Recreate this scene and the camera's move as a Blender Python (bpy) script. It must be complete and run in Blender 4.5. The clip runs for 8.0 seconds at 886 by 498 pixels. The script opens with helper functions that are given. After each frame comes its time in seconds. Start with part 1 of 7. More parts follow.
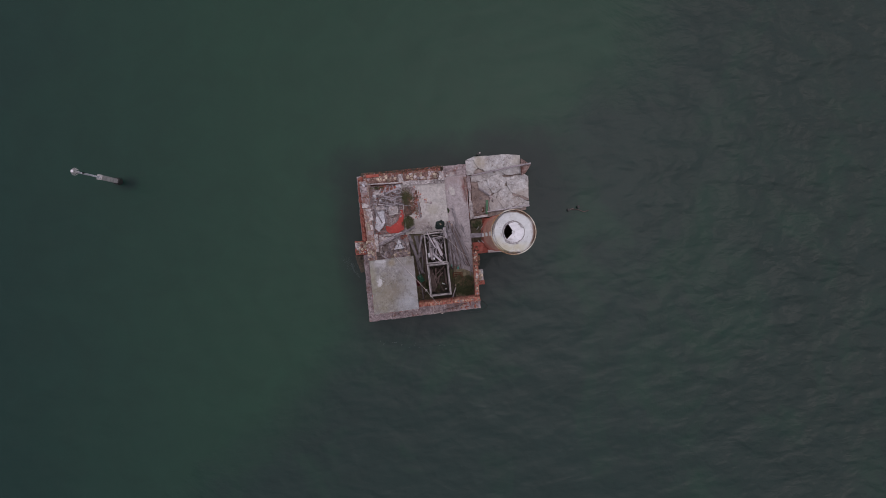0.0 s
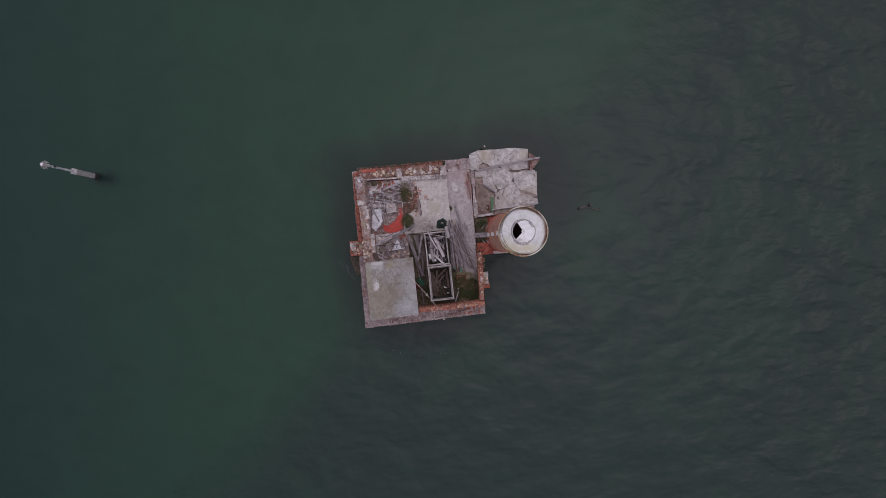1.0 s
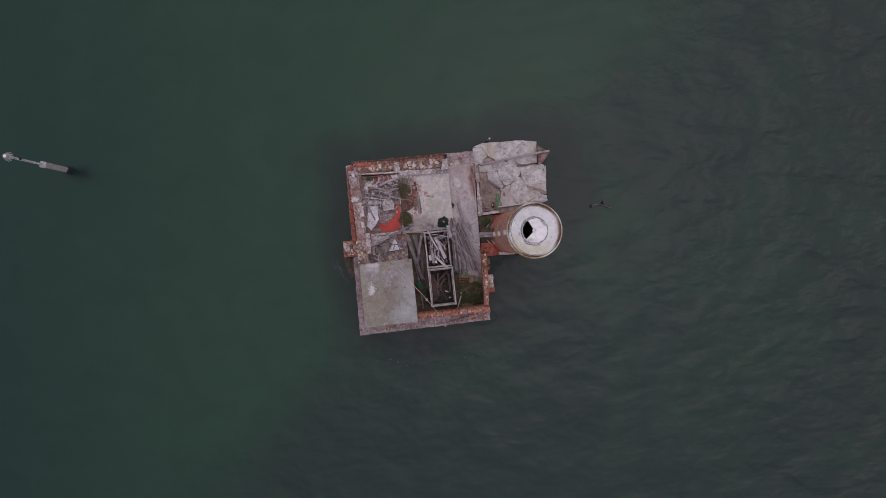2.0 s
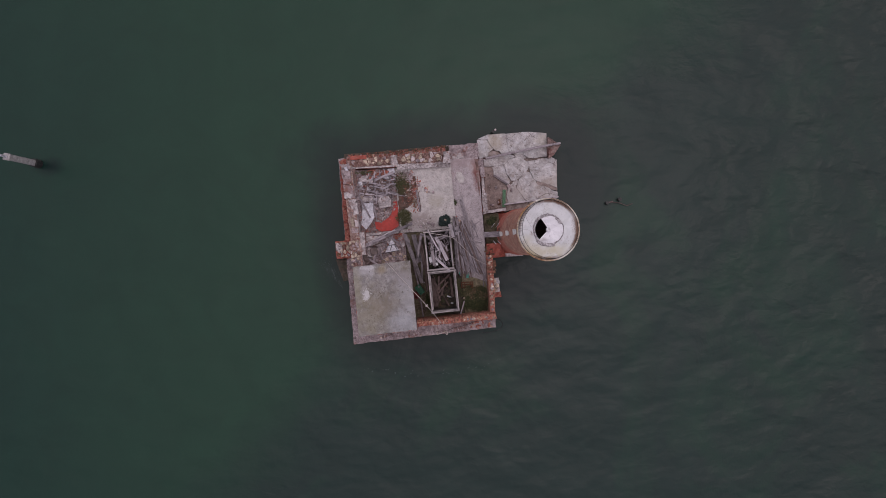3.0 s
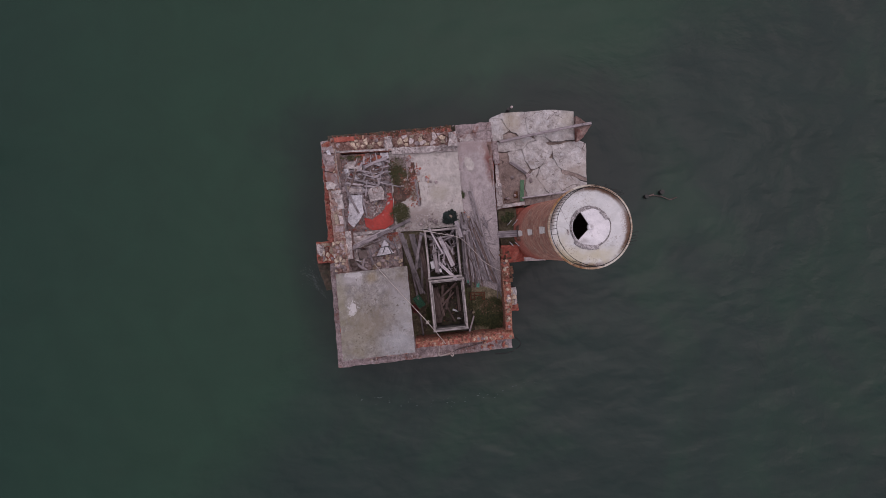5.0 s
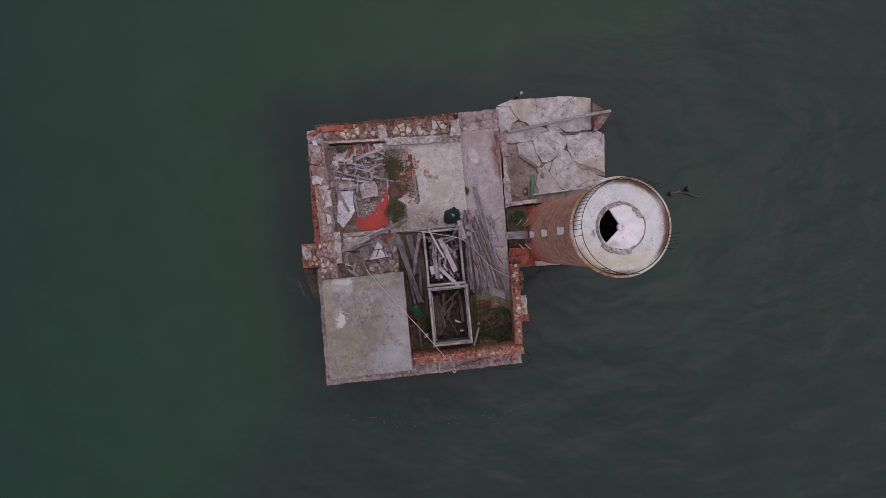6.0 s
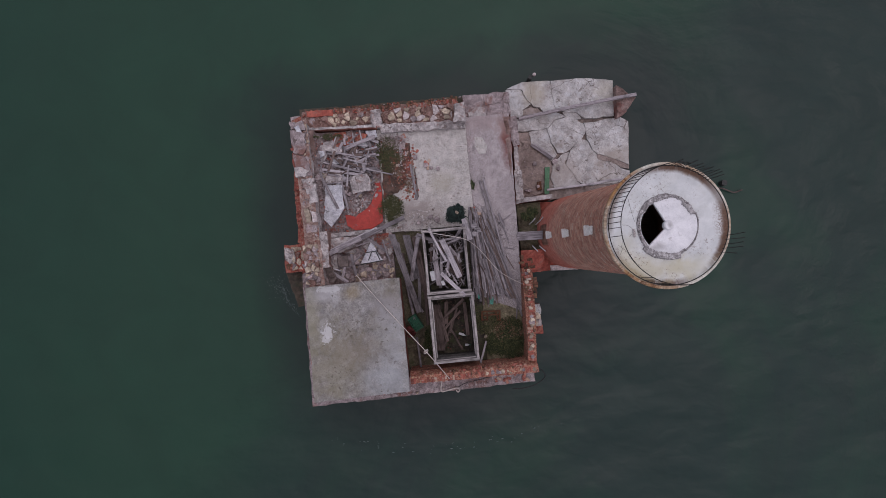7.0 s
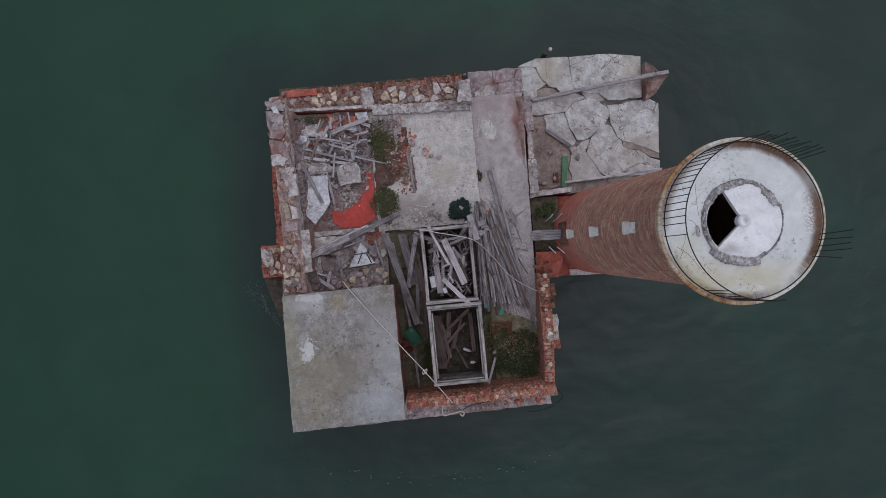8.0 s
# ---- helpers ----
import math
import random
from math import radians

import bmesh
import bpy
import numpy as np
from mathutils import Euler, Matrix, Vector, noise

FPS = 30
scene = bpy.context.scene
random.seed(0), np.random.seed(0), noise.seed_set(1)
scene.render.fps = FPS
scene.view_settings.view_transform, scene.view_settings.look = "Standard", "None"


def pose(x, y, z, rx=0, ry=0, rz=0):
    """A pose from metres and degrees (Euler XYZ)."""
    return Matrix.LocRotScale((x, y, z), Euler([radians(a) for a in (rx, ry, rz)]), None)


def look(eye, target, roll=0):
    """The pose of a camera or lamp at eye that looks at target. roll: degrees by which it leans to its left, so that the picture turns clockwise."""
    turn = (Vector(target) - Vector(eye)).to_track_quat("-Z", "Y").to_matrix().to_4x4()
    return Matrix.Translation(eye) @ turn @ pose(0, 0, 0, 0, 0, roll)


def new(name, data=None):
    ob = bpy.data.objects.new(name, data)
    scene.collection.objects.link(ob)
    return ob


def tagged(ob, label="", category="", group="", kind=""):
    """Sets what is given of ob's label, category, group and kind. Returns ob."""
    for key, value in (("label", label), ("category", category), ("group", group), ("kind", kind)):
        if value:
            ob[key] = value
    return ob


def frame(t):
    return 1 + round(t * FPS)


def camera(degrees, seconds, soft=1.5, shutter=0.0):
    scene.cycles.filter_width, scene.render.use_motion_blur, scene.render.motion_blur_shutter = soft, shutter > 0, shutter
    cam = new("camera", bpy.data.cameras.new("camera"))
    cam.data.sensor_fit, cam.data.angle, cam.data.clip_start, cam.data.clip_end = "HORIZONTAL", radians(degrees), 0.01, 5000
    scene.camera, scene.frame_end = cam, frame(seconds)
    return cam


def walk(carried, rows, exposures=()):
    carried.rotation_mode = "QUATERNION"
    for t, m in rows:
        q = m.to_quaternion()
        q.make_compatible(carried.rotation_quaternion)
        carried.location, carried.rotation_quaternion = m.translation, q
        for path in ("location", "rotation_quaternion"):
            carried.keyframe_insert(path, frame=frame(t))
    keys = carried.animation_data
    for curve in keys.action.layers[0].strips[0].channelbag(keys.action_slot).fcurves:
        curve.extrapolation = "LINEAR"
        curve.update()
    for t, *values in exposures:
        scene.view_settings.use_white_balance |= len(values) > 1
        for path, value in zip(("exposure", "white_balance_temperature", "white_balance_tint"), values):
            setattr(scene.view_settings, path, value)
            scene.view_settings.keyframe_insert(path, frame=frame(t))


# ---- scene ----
cam = camera(70.0, 8.0, soft=0.88)
PATH = [
    (0.0, 0.346, -0.825, 62.516, 0.359, -0.366, -6.082),
    (0.5, 0.286, -0.774, 60.321, 0.375, -0.341, -6.022),
    (1.0, 0.235, -0.731, 58.125, 0.376, -0.351, -5.965),
    (1.5, 0.180, -0.688, 55.933, 0.377, -0.366, -5.911),
    (3.0, 0.021, -0.557, 49.415, 0.420, -0.425, -5.751),
    (3.5, -0.024, -0.520, 47.275, 0.426, -0.396, -5.713),
    (4.0, -0.068, -0.482, 45.136, 0.437, -0.353, -5.673),
    (4.5, -0.096, -0.434, 43.001, 0.465, -0.313, -5.637),
    (6.0, 0.003, -0.236, 36.617, 0.597, -0.073, -5.540),
    (6.5, 0.008, -0.165, 34.514, 0.626, 0.022, -5.498),
    (7.0, 0.008, -0.105, 32.425, 0.633, 0.105, -5.465),
    (7.5, 0.011, -0.047, 30.367, 0.637, 0.176, -5.435),
    (8.0, -0.000, -0.000, 28.323, 0.625, 0.262, -5.406),
]
walk(cam, [(t, pose(x, y, z, rx, ry, rz)) for t, x, y, z, rx, ry, rz in PATH], [(0.0, -0.01, 6600, 23), (1.5, -0.01, 6700, 26), (3.0, -0.01, 6800, 28), (4.5, -0.01, 6880, 30), (6.0, -0.02, 6820, 28), (7.0, -0.01, 6500, 22), (8.0, -0.02, 6250, 13)])

# ---- overcast daylight ----
ELEV, AZIM = radians(78), radians(60)
world = bpy.data.worlds.new("overcast_sky")
scene.world = world
world.use_nodes = True
wt = world.node_tree
wt.nodes.clear()
sky = wt.nodes.new("ShaderNodeTexSky")
sky.sky_type = "NISHITA"
sky.sun_disc = False
sky.sun_elevation, sky.sun_rotation = ELEV, AZIM
sky.air_density, sky.dust_density, sky.ozone_density = 1.0, 1.5, 1.0
soft_sky = wt.nodes.new("ShaderNodeHueSaturation")
soft_sky.inputs["Saturation"].default_value = 0.35
back = wt.nodes.new("ShaderNodeBackground")
back.inputs["Strength"].default_value = 0.125
w_out = wt.nodes.new("ShaderNodeOutputWorld")
wt.links.new(sky.outputs[0], soft_sky.inputs["Color"])
wt.links.new(soft_sky.outputs[0], back.inputs["Color"])
wt.links.new(back.outputs[0], w_out.inputs["Surface"])

sun_data = bpy.data.lights.new("sun", "SUN")
sun_data.energy, sun_data.angle, sun_data.color = 0.75, radians(100), (1.0, 0.97, 0.96)
sun = new("sun", sun_data)
SUN_FROM = Vector((math.sin(AZIM) * math.cos(ELEV), math.cos(AZIM) * math.cos(ELEV), math.sin(ELEV)))
sun.matrix_world = look(SUN_FROM * 80, (0, 0, 0))

# ---- materials ----
def nodes_of(name):
    m = bpy.data.materials.new(name)
    m.use_nodes = True
    t = m.node_tree
    t.nodes.clear()
    out = t.nodes.new("ShaderNodeOutputMaterial")
    b = t.nodes.new("ShaderNodeBsdfPrincipled")
    t.links.new(b.outputs[0], out.inputs["Surface"])
    return m, t, b


def spot(t, local=False):
    """Where a material is asked: the place in the world, or on the thing itself."""
    if local:
        return t.nodes.new("ShaderNodeTexCoord").outputs["Object"]
    return t.nodes.new("ShaderNodeNewGeometry").outputs["Position"]


def stretch(t, where, sx, sy, sz):
    n = t.nodes.new("ShaderNodeMapping")
    n.inputs["Scale"].default_value = (sx, sy, sz)
    t.links.new(where, n.inputs["Vector"])
    return n.outputs[0]


def cloud(t, where, scale, detail=4.0, rough=0.6, bend=0.0):
    n = t.nodes.new("ShaderNodeTexNoise")
    n.inputs["Scale"].default_value = scale
    n.inputs["Detail"].default_value = detail
    n.inputs["Roughness"].default_value = rough
    n.inputs["Distortion"].default_value = bend
    t.links.new(where, n.inputs["Vector"])
    return n.outputs[0]


def cells(t, where, scale, feature="F1"):
    n = t.nodes.new("ShaderNodeTexVoronoi")
    n.feature = feature
    n.inputs["Scale"].default_value = scale
    t.links.new(where, n.inputs["Vector"])
    return n


def ramp(t, fac, *stops):
    n = t.nodes.new("ShaderNodeValToRGB")
    e = n.color_ramp.elements
    while len(e) < len(stops):
        e.new(0.5)
    for el, (p, c) in zip(e, stops):
        el.position = p
        el.color = (*c, 1) if len(c) == 3 else c
    t.links.new(fac, n.inputs[0])
    return n.outputs[0]


def steps(t, fac, lo, hi):
    n = t.nodes.new("ShaderNodeMapRange")
    n.inputs["From Min"].default_value, n.inputs["From Max"].default_value = lo, hi
    n.clamp = True
    t.links.new(fac, n.inputs["Value"])
    return n.outputs[0]


def blend(t, fac, a, b, mode="MIX"):
    n = t.nodes.new("ShaderNodeMix")
    n.data_type, n.blend_type = "RGBA", mode
    if isinstance(fac, (int, float)):
        n.inputs[0].default_value = fac
    else:
        t.links.new(fac, n.inputs[0])
    for v, s in ((a, n.inputs[6]), (b, n.inputs[7])):
        if isinstance(v, tuple):
            s.default_value = (*v, 1)
        else:
            t.links.new(v, s)
    return n.outputs[2]


def calc(t, op, a, b=0.0):
    n = t.nodes.new("ShaderNodeMath")
    n.operation = op
    for v, s in ((a, n.inputs[0]), (b, n.inputs[1])):
        if isinstance(v, (int, float)):
            s.default_value = v
        else:
            t.links.new(v, s)
    return n.outputs[0]


def relief(t, b, height, depth, strength=0.6):
    n = t.nodes.new("ShaderNodeBump")
    n.inputs["Strength"].default_value = strength
    n.inputs["Distance"].default_value = depth
    t.links.new(height, n.inputs["Height"])
    t.links.new(n.outputs[0], b.inputs["Normal"])


def blot(t, w, cx, cy, rx, ry, ragged=0.8, edge=0.6, scale=1.7):
    """A stain of its own shape: an oval at a place on the plan, its edge torn by noise. Returns its strength."""
    sub = t.nodes.new("ShaderNodeVectorMath")
    sub.operation = "SUBTRACT"
    sub.inputs[1].default_value = (cx, cy, 0)
    t.links.new(w, sub.inputs[0])
    far = t.nodes.new("ShaderNodeVectorMath")
    far.operation = "LENGTH"
    t.links.new(stretch(t, sub.outputs[0], 1 / rx, 1 / ry, 0), far.inputs[0])
    torn = calc(t, "ADD", far.outputs["Value"], calc(t, "MULTIPLY", calc(t, "SUBTRACT", cloud(t, w, scale, 7.0, 0.66, 0.6), 0.5), 4 * ragged))
    return calc(t, "SUBTRACT", 1.0, steps(t, torn, 1 - edge, 1 + edge))


def mottled(name, dark, light, scale=1.0, rough=0.85, stain=None, stain_at=(0.55, 0.7), stain_scale=0.6, fleck=None,
            fleck_mix=0.55, fleck_scale=45.0, bump=0.01, local=False, vary=0.0, metal=0.0, bloom=None, bloom_at=(0.56, 0.68), grit=0.6, crack=None, pits=None, blots=()):
    """A weathered mineral or painted surface: broad clouds, patches, fine grain, stains with edges, pale bloom, and flecks."""
    m, t, b = nodes_of(name)
    w = spot(t, local)
    broad = cloud(t, w, 1.3 * scale, 6.0, 0.68, 0.5)
    col = ramp(t, broad, (0.36, dark), (0.64, light))
    patch = cloud(t, w, 4.0 * scale, 5.0, 0.6, 0.3)
    col = blend(t, grit * 0.8, col, ramp(t, patch, (0.36, (0.26, 0.26, 0.26)), (0.64, (0.74, 0.74, 0.74))), "OVERLAY")
    fine = cloud(t, w, 22.0 * scale, 5.0, 0.75)
    col = blend(t, grit, col, ramp(t, fine, (0.36, (0.24, 0.24, 0.24)), (0.64, (0.76, 0.76, 0.76))), "OVERLAY")
    if stain:
        col = blend(t, calc(t, "MULTIPLY", steps(t, cloud(t, w, stain_scale * scale, 7.0, 0.68, 0.3), *stain_at), 0.9), col, stain)
    if bloom:
        col = blend(t, calc(t, "MULTIPLY", steps(t, cloud(t, stretch(t, w, 1.3, 0.9, 1.0), 1.7 * scale, 7.0, 0.68, 0.3), *bloom_at), 0.8), col, bloom)
    if fleck:
        col = blend(t, calc(t, "MULTIPLY", steps(t, cloud(t, w, fleck_scale, 2.0, 0.5), 0.50, 0.60), fleck_mix), col, fleck)
    for cx, cy, rx, ry, tone, strength, *torn in blots:
        col = blend(t, calc(t, "MULTIPLY", blot(t, w, cx, cy, rx, ry, *torn), strength), col, tone)
    if pits:
        hole = calc(t, "MULTIPLY", steps(t, cloud(t, w, pits[0], 3.0, 0.6, 0.5), pits[1], pits[1] + 0.05), steps(t, cloud(t, w, 0.9, 3.0), 0.46, 0.60))
        col = blend(t, calc(t, "MULTIPLY", hole, 0.8), col, pits[2])
    if crack:
        warp = t.nodes.new("ShaderNodeVectorMath")
        warp.operation = "MULTIPLY_ADD"
        bend = t.nodes.new("ShaderNodeTexNoise")
        bend.inputs["Scale"].default_value = 1.6
        bend.inputs["Detail"].default_value = 6.0
        t.links.new(w, bend.inputs["Vector"])
        t.links.new(bend.outputs["Color"], warp.inputs[0])
        warp.inputs[1].default_value = (0.9, 0.9, 0.0)
        t.links.new(w, warp.inputs[2])
        split = cells(t, stretch(t, warp.outputs[0], 1, 1, 0), crack[0], "DISTANCE_TO_EDGE")
        thin = calc(t, "SUBTRACT", 1.0, steps(t, split.outputs["Distance"], crack[1] * 0.4, crack[1]))
        here = steps(t, cloud(t, w, 0.8, 3.0), crack[2] - 0.04, crack[2] + 0.06)
        col = blend(t, calc(t, "MULTIPLY", calc(t, "MULTIPLY", thin, here), 0.85), col, crack[3])
    if vary:
        r = t.nodes.new("ShaderNodeObjectInfo").outputs["Random"]
        h = t.nodes.new("ShaderNodeHueSaturation")
        t.links.new(calc(t, "ADD", calc(t, "MULTIPLY", r, 2 * vary), 1 - vary), h.inputs["Value"])
        t.links.new(col, h.inputs["Color"])
        col = h.outputs[0]
    t.links.new(col, b.inputs["Base Color"])
    b.inputs["Metallic"].default_value = metal
    t.links.new(calc(t, "ADD", calc(t, "MULTIPLY", fine, 0.2), rough - 0.1), b.inputs["Roughness"])
    relief(t, b, calc(t, "ADD", calc(t, "ADD", fine, patch), broad), bump, 0.8)
    return m


def wood(name, dark, light, vary=0.25):
    """Sun-bleached timber: grain along the piece's own length, cracks, pale and dark boards."""
    m, t, b = nodes_of(name)
    w = spot(t, True)
    r = t.nodes.new("ShaderNodeObjectInfo").outputs["Random"]
    add = t.nodes.new("ShaderNodeVectorMath")
    t.links.new(w, add.inputs[0])
    t.links.new(r, add.inputs[1])
    g = stretch(t, add.outputs[0], 1.2, 22.0, 22.0)
    grain = cloud(t, g, 1.6, 6.0, 0.7, 0.6)
    col = ramp(t, grain, (0.33, dark), (0.62, light))
    patch = cloud(t, add.outputs[0], 2.2, 3.0)
    col = blend(t, calc(t, "MULTIPLY", steps(t, patch, 0.48, 0.68), 0.6), col, tuple(c * 0.55 for c in dark))
    h = t.nodes.new("ShaderNodeHueSaturation")
    t.links.new(calc(t, "ADD", calc(t, "MULTIPLY", r, 2 * vary), 1 - vary), h.inputs["Value"])
    t.links.new(col, h.inputs["Color"])
    t.links.new(h.outputs[0], b.inputs["Base Color"])
    b.inputs["Roughness"].default_value = 0.88
    relief(t, b, grain, 0.012, 1.0)
    return m


def brickish(name, source):
    """Old bricks, each of its own tone: burnt red, orange, and pale with lime."""
    m, t, b = nodes_of(name)
    if source == "object":
        r = t.nodes.new("ShaderNodeObjectInfo").outputs["Random"]
    else:
        r = t.nodes.new("ShaderNodeNewGeometry").outputs["Random Per Island"]
    w = spot(t)
    if source == "object":
        col = ramp(t, r, (0.0, (0.14, 0.043, 0.032)), (0.35, (0.28, 0.076, 0.056)), (0.76, (0.40, 0.125, 0.09)), (0.93, (0.42, 0.27, 0.20)), (1.0, (0.52, 0.45, 0.385)))
    else:
        col = ramp(t, r, (0.0, (0.33, 0.155, 0.117)), (0.4, (0.46, 0.218, 0.16)), (0.75, (0.52, 0.27, 0.20)), (0.965, (0.55, 0.36, 0.27)), (1.0, (0.56, 0.46, 0.38)))
    lime = steps(t, cloud(t, w if source == "object" else stretch(t, w, 0.8, 0.8, 5.0), 2.2, 7.0, 0.75, 0.6), 0.54, 0.66)
    col = blend(t, calc(t, "MULTIPLY", lime, 0.45 if source == "object" else 0.72), col, (0.46, 0.35, 0.26) if source == "object" else (0.47, 0.36, 0.285))
    scab = steps(t, cloud(t, w, 11.0, 5.0, 0.7, 0.4), 0.54, 0.62)
    col = blend(t, calc(t, "MULTIPLY", scab, 0.55 if source == "object" else 0.35), col, (0.46, 0.40, 0.345))
    if source != "object":
        soot = steps(t, cloud(t, stretch(t, w, 1.6, 1.6, 0.7), 1.5, 6.0, 0.7, 0.4), 0.46, 0.66)
        col = blend(t, calc(t, "MULTIPLY", soot, 0.40), col, (0.19, 0.10, 0.078))
        sep = t.nodes.new("ShaderNodeSeparateXYZ")
        t.links.new(w, sep.inputs[0])
        torn = calc(t, "ADD", sep.outputs[2], calc(t, "MULTIPLY", calc(t, "SUBTRACT", cloud(t, w, 1.3, 7.0, 0.7, 0.5), 0.5), 5.0))
        wash = calc(t, "SUBTRACT", 1.0, steps(t, torn, 5.0, 6.6))
        col = blend(t, calc(t, "MULTIPLY", wash, 0.85), col, ramp(t, cloud(t, w, 5.0, 5.0), (0.35, (0.33, 0.088, 0.064)), (0.65, (0.52, 0.175, 0.128))))
    fine = cloud(t, w, 40.0, 4.0, 0.7)
    col = blend(t, 0.5, col, ramp(t, fine, (0.3, (0.3, 0.3, 0.3)), (0.7, (0.7, 0.7, 0.7))), "OVERLAY")
    t.links.new(col, b.inputs["Base Color"])
    b.inputs["Roughness"].default_value = 0.9
    relief(t, b, fine, 0.006)
    return m


def bearing(t, side, degrees, half):
    """1 along one bearing of a round thing, falling to 0 at half degrees from it."""
    dot = t.nodes.new("ShaderNodeVectorMath")
    dot.operation = "DOT_PRODUCT"
    dot.inputs[1].default_value = (math.cos(math.radians(degrees)), math.sin(math.radians(degrees)), 0)
    t.links.new(side, dot.inputs[0])
    return steps(t, dot.outputs["Value"], math.cos(math.radians(half)), math.cos(math.radians(half * 0.35)))


def bearings(t, side, lobes):
    total = 0.0
    for degrees, half, strength in lobes:
        total = calc(t, "MAXIMUM", total, calc(t, "MULTIPLY", bearing(t, side, degrees, half), strength))
    return total


def painted_rust(name, axis=None):
    """White paint on the gallery, chalky, with rust that has run in from the rail."""
    m, t, b = nodes_of(name)
    w = spot(t)
    col = ramp(t, cloud(t, w, 2.4, 6.0, 0.65, 0.5), (0.3, (0.51, 0.53, 0.535)), (0.7, (0.695, 0.71, 0.715)))
    olive = steps(t, cloud(t, stretch(t, w, 0.8, 0.8, 0.8), 1.4, 5.0, 0.7), 0.50, 0.72)
    col = blend(t, calc(t, "MULTIPLY", olive, 0.28), col, (0.45, 0.44, 0.36))
    if axis:
        sub = t.nodes.new("ShaderNodeVectorMath")
        sub.operation = "SUBTRACT"
        sub.inputs[1].default_value = (axis[0], axis[1], axis[2])
        t.links.new(w, sub.inputs[0])
        flat = t.nodes.new("ShaderNodeVectorMath")
        flat.operation = "MULTIPLY"
        flat.inputs[1].default_value = (1, 1, 0)
        t.links.new(sub.outputs[0], flat.inputs[0])
        far = t.nodes.new("ShaderNodeVectorMath")
        far.operation = "LENGTH"
        t.links.new(flat.outputs[0], far.inputs[0])
        near_rail = steps(t, far.outputs["Value"], axis[3], axis[4])
        rough_edge = calc(t, "MULTIPLY", cloud(t, w, 3.5, 7.0, 0.75, 1.0), near_rail)
        unit = t.nodes.new("ShaderNodeVectorMath")
        unit.operation = "NORMALIZE"
        t.links.new(flat.outputs[0], unit.inputs[0])
        runs = cloud(t, unit.outputs[0], 6.0, 5.0, 0.7)
        where = bearings(t, unit.outputs[0], ((68, 38, 0.55), (-5, 24, 0.9), (-30, 22, 0.45), (258, 20, 0.7), (225, 16, 0.35)))
        rust = calc(t, "MULTIPLY", steps(t, calc(t, "ADD", rough_edge, calc(t, "MULTIPLY", calc(t, "MULTIPLY", calc(t, "SUBTRACT", runs, 0.5), 0.6), near_rail)), 0.24, 0.44), steps(t, calc(t, "ADD", where, calc(t, "MULTIPLY", calc(t, "SUBTRACT", cloud(t, w, 5.0, 6.0, 0.75), 0.5), 1.6)), 0.25, 0.6))
        col = blend(t, calc(t, "MULTIPLY", rust, 0.95), col, ramp(t, cloud(t, w, 12.0, 5.0, 0.7), (0.35, (0.055, 0.028, 0.018)), (0.65, (0.30, 0.145, 0.06))))
        edge = bearings(t, unit.outputs[0], ((65, 60, 1.0), (-12, 52, 1.0), (245, 55, 1.0), (150, 40, 0.8)))
        line = calc(t, "MULTIPLY", calc(t, "MULTIPLY", steps(t, far.outputs["Value"], 1.42, 1.52), steps(t, runs, 0.30, 0.44)), edge)
        col = blend(t, calc(t, "MULTIPLY", line, 0.92), col, (0.105, 0.046, 0.02))
        for cx, cy, rx, ry, tone, strength in ((-0.55, -1.15, 0.75, 0.35, (0.47, 0.42, 0.25), 0.6), (0.5, -1.2, 0.6, 0.3, (0.50, 0.47, 0.33), 0.5), (-1.1, -0.75, 0.3, 0.5, (0.48, 0.44, 0.30), 0.5)):
            col = blend(t, calc(t, "MULTIPLY", blot(t, w, axis[0] + cx, axis[1] + cy, rx, ry), strength), col, tone)
        scab = calc(t, "MULTIPLY", blot(t, w, axis[0] + 1.5, axis[1] + 0.0, 0.2, 0.45, 0.35, 0.6), steps(t, cloud(t, w, 20.0, 7.0, 0.8), 0.47, 0.54))
        col = blend(t, calc(t, "MULTIPLY", scab, 0.9), col, (0.17, 0.095, 0.065))
    dots = steps(t, cloud(t, w, 13.0, 8.0, 0.85), 0.55, 0.61)
    zone = steps(t, cloud(t, w, 1.3, 3.0), 0.45, 0.58)
    col = blend(t, calc(t, "MULTIPLY", dots, zone), col, (0.14, 0.08, 0.06))
    t.links.new(col, b.inputs["Base Color"])
    b.inputs["Roughness"].default_value = 0.6
    relief(t, b, cloud(t, w, 25.0, 5.0), 0.004)
    return m


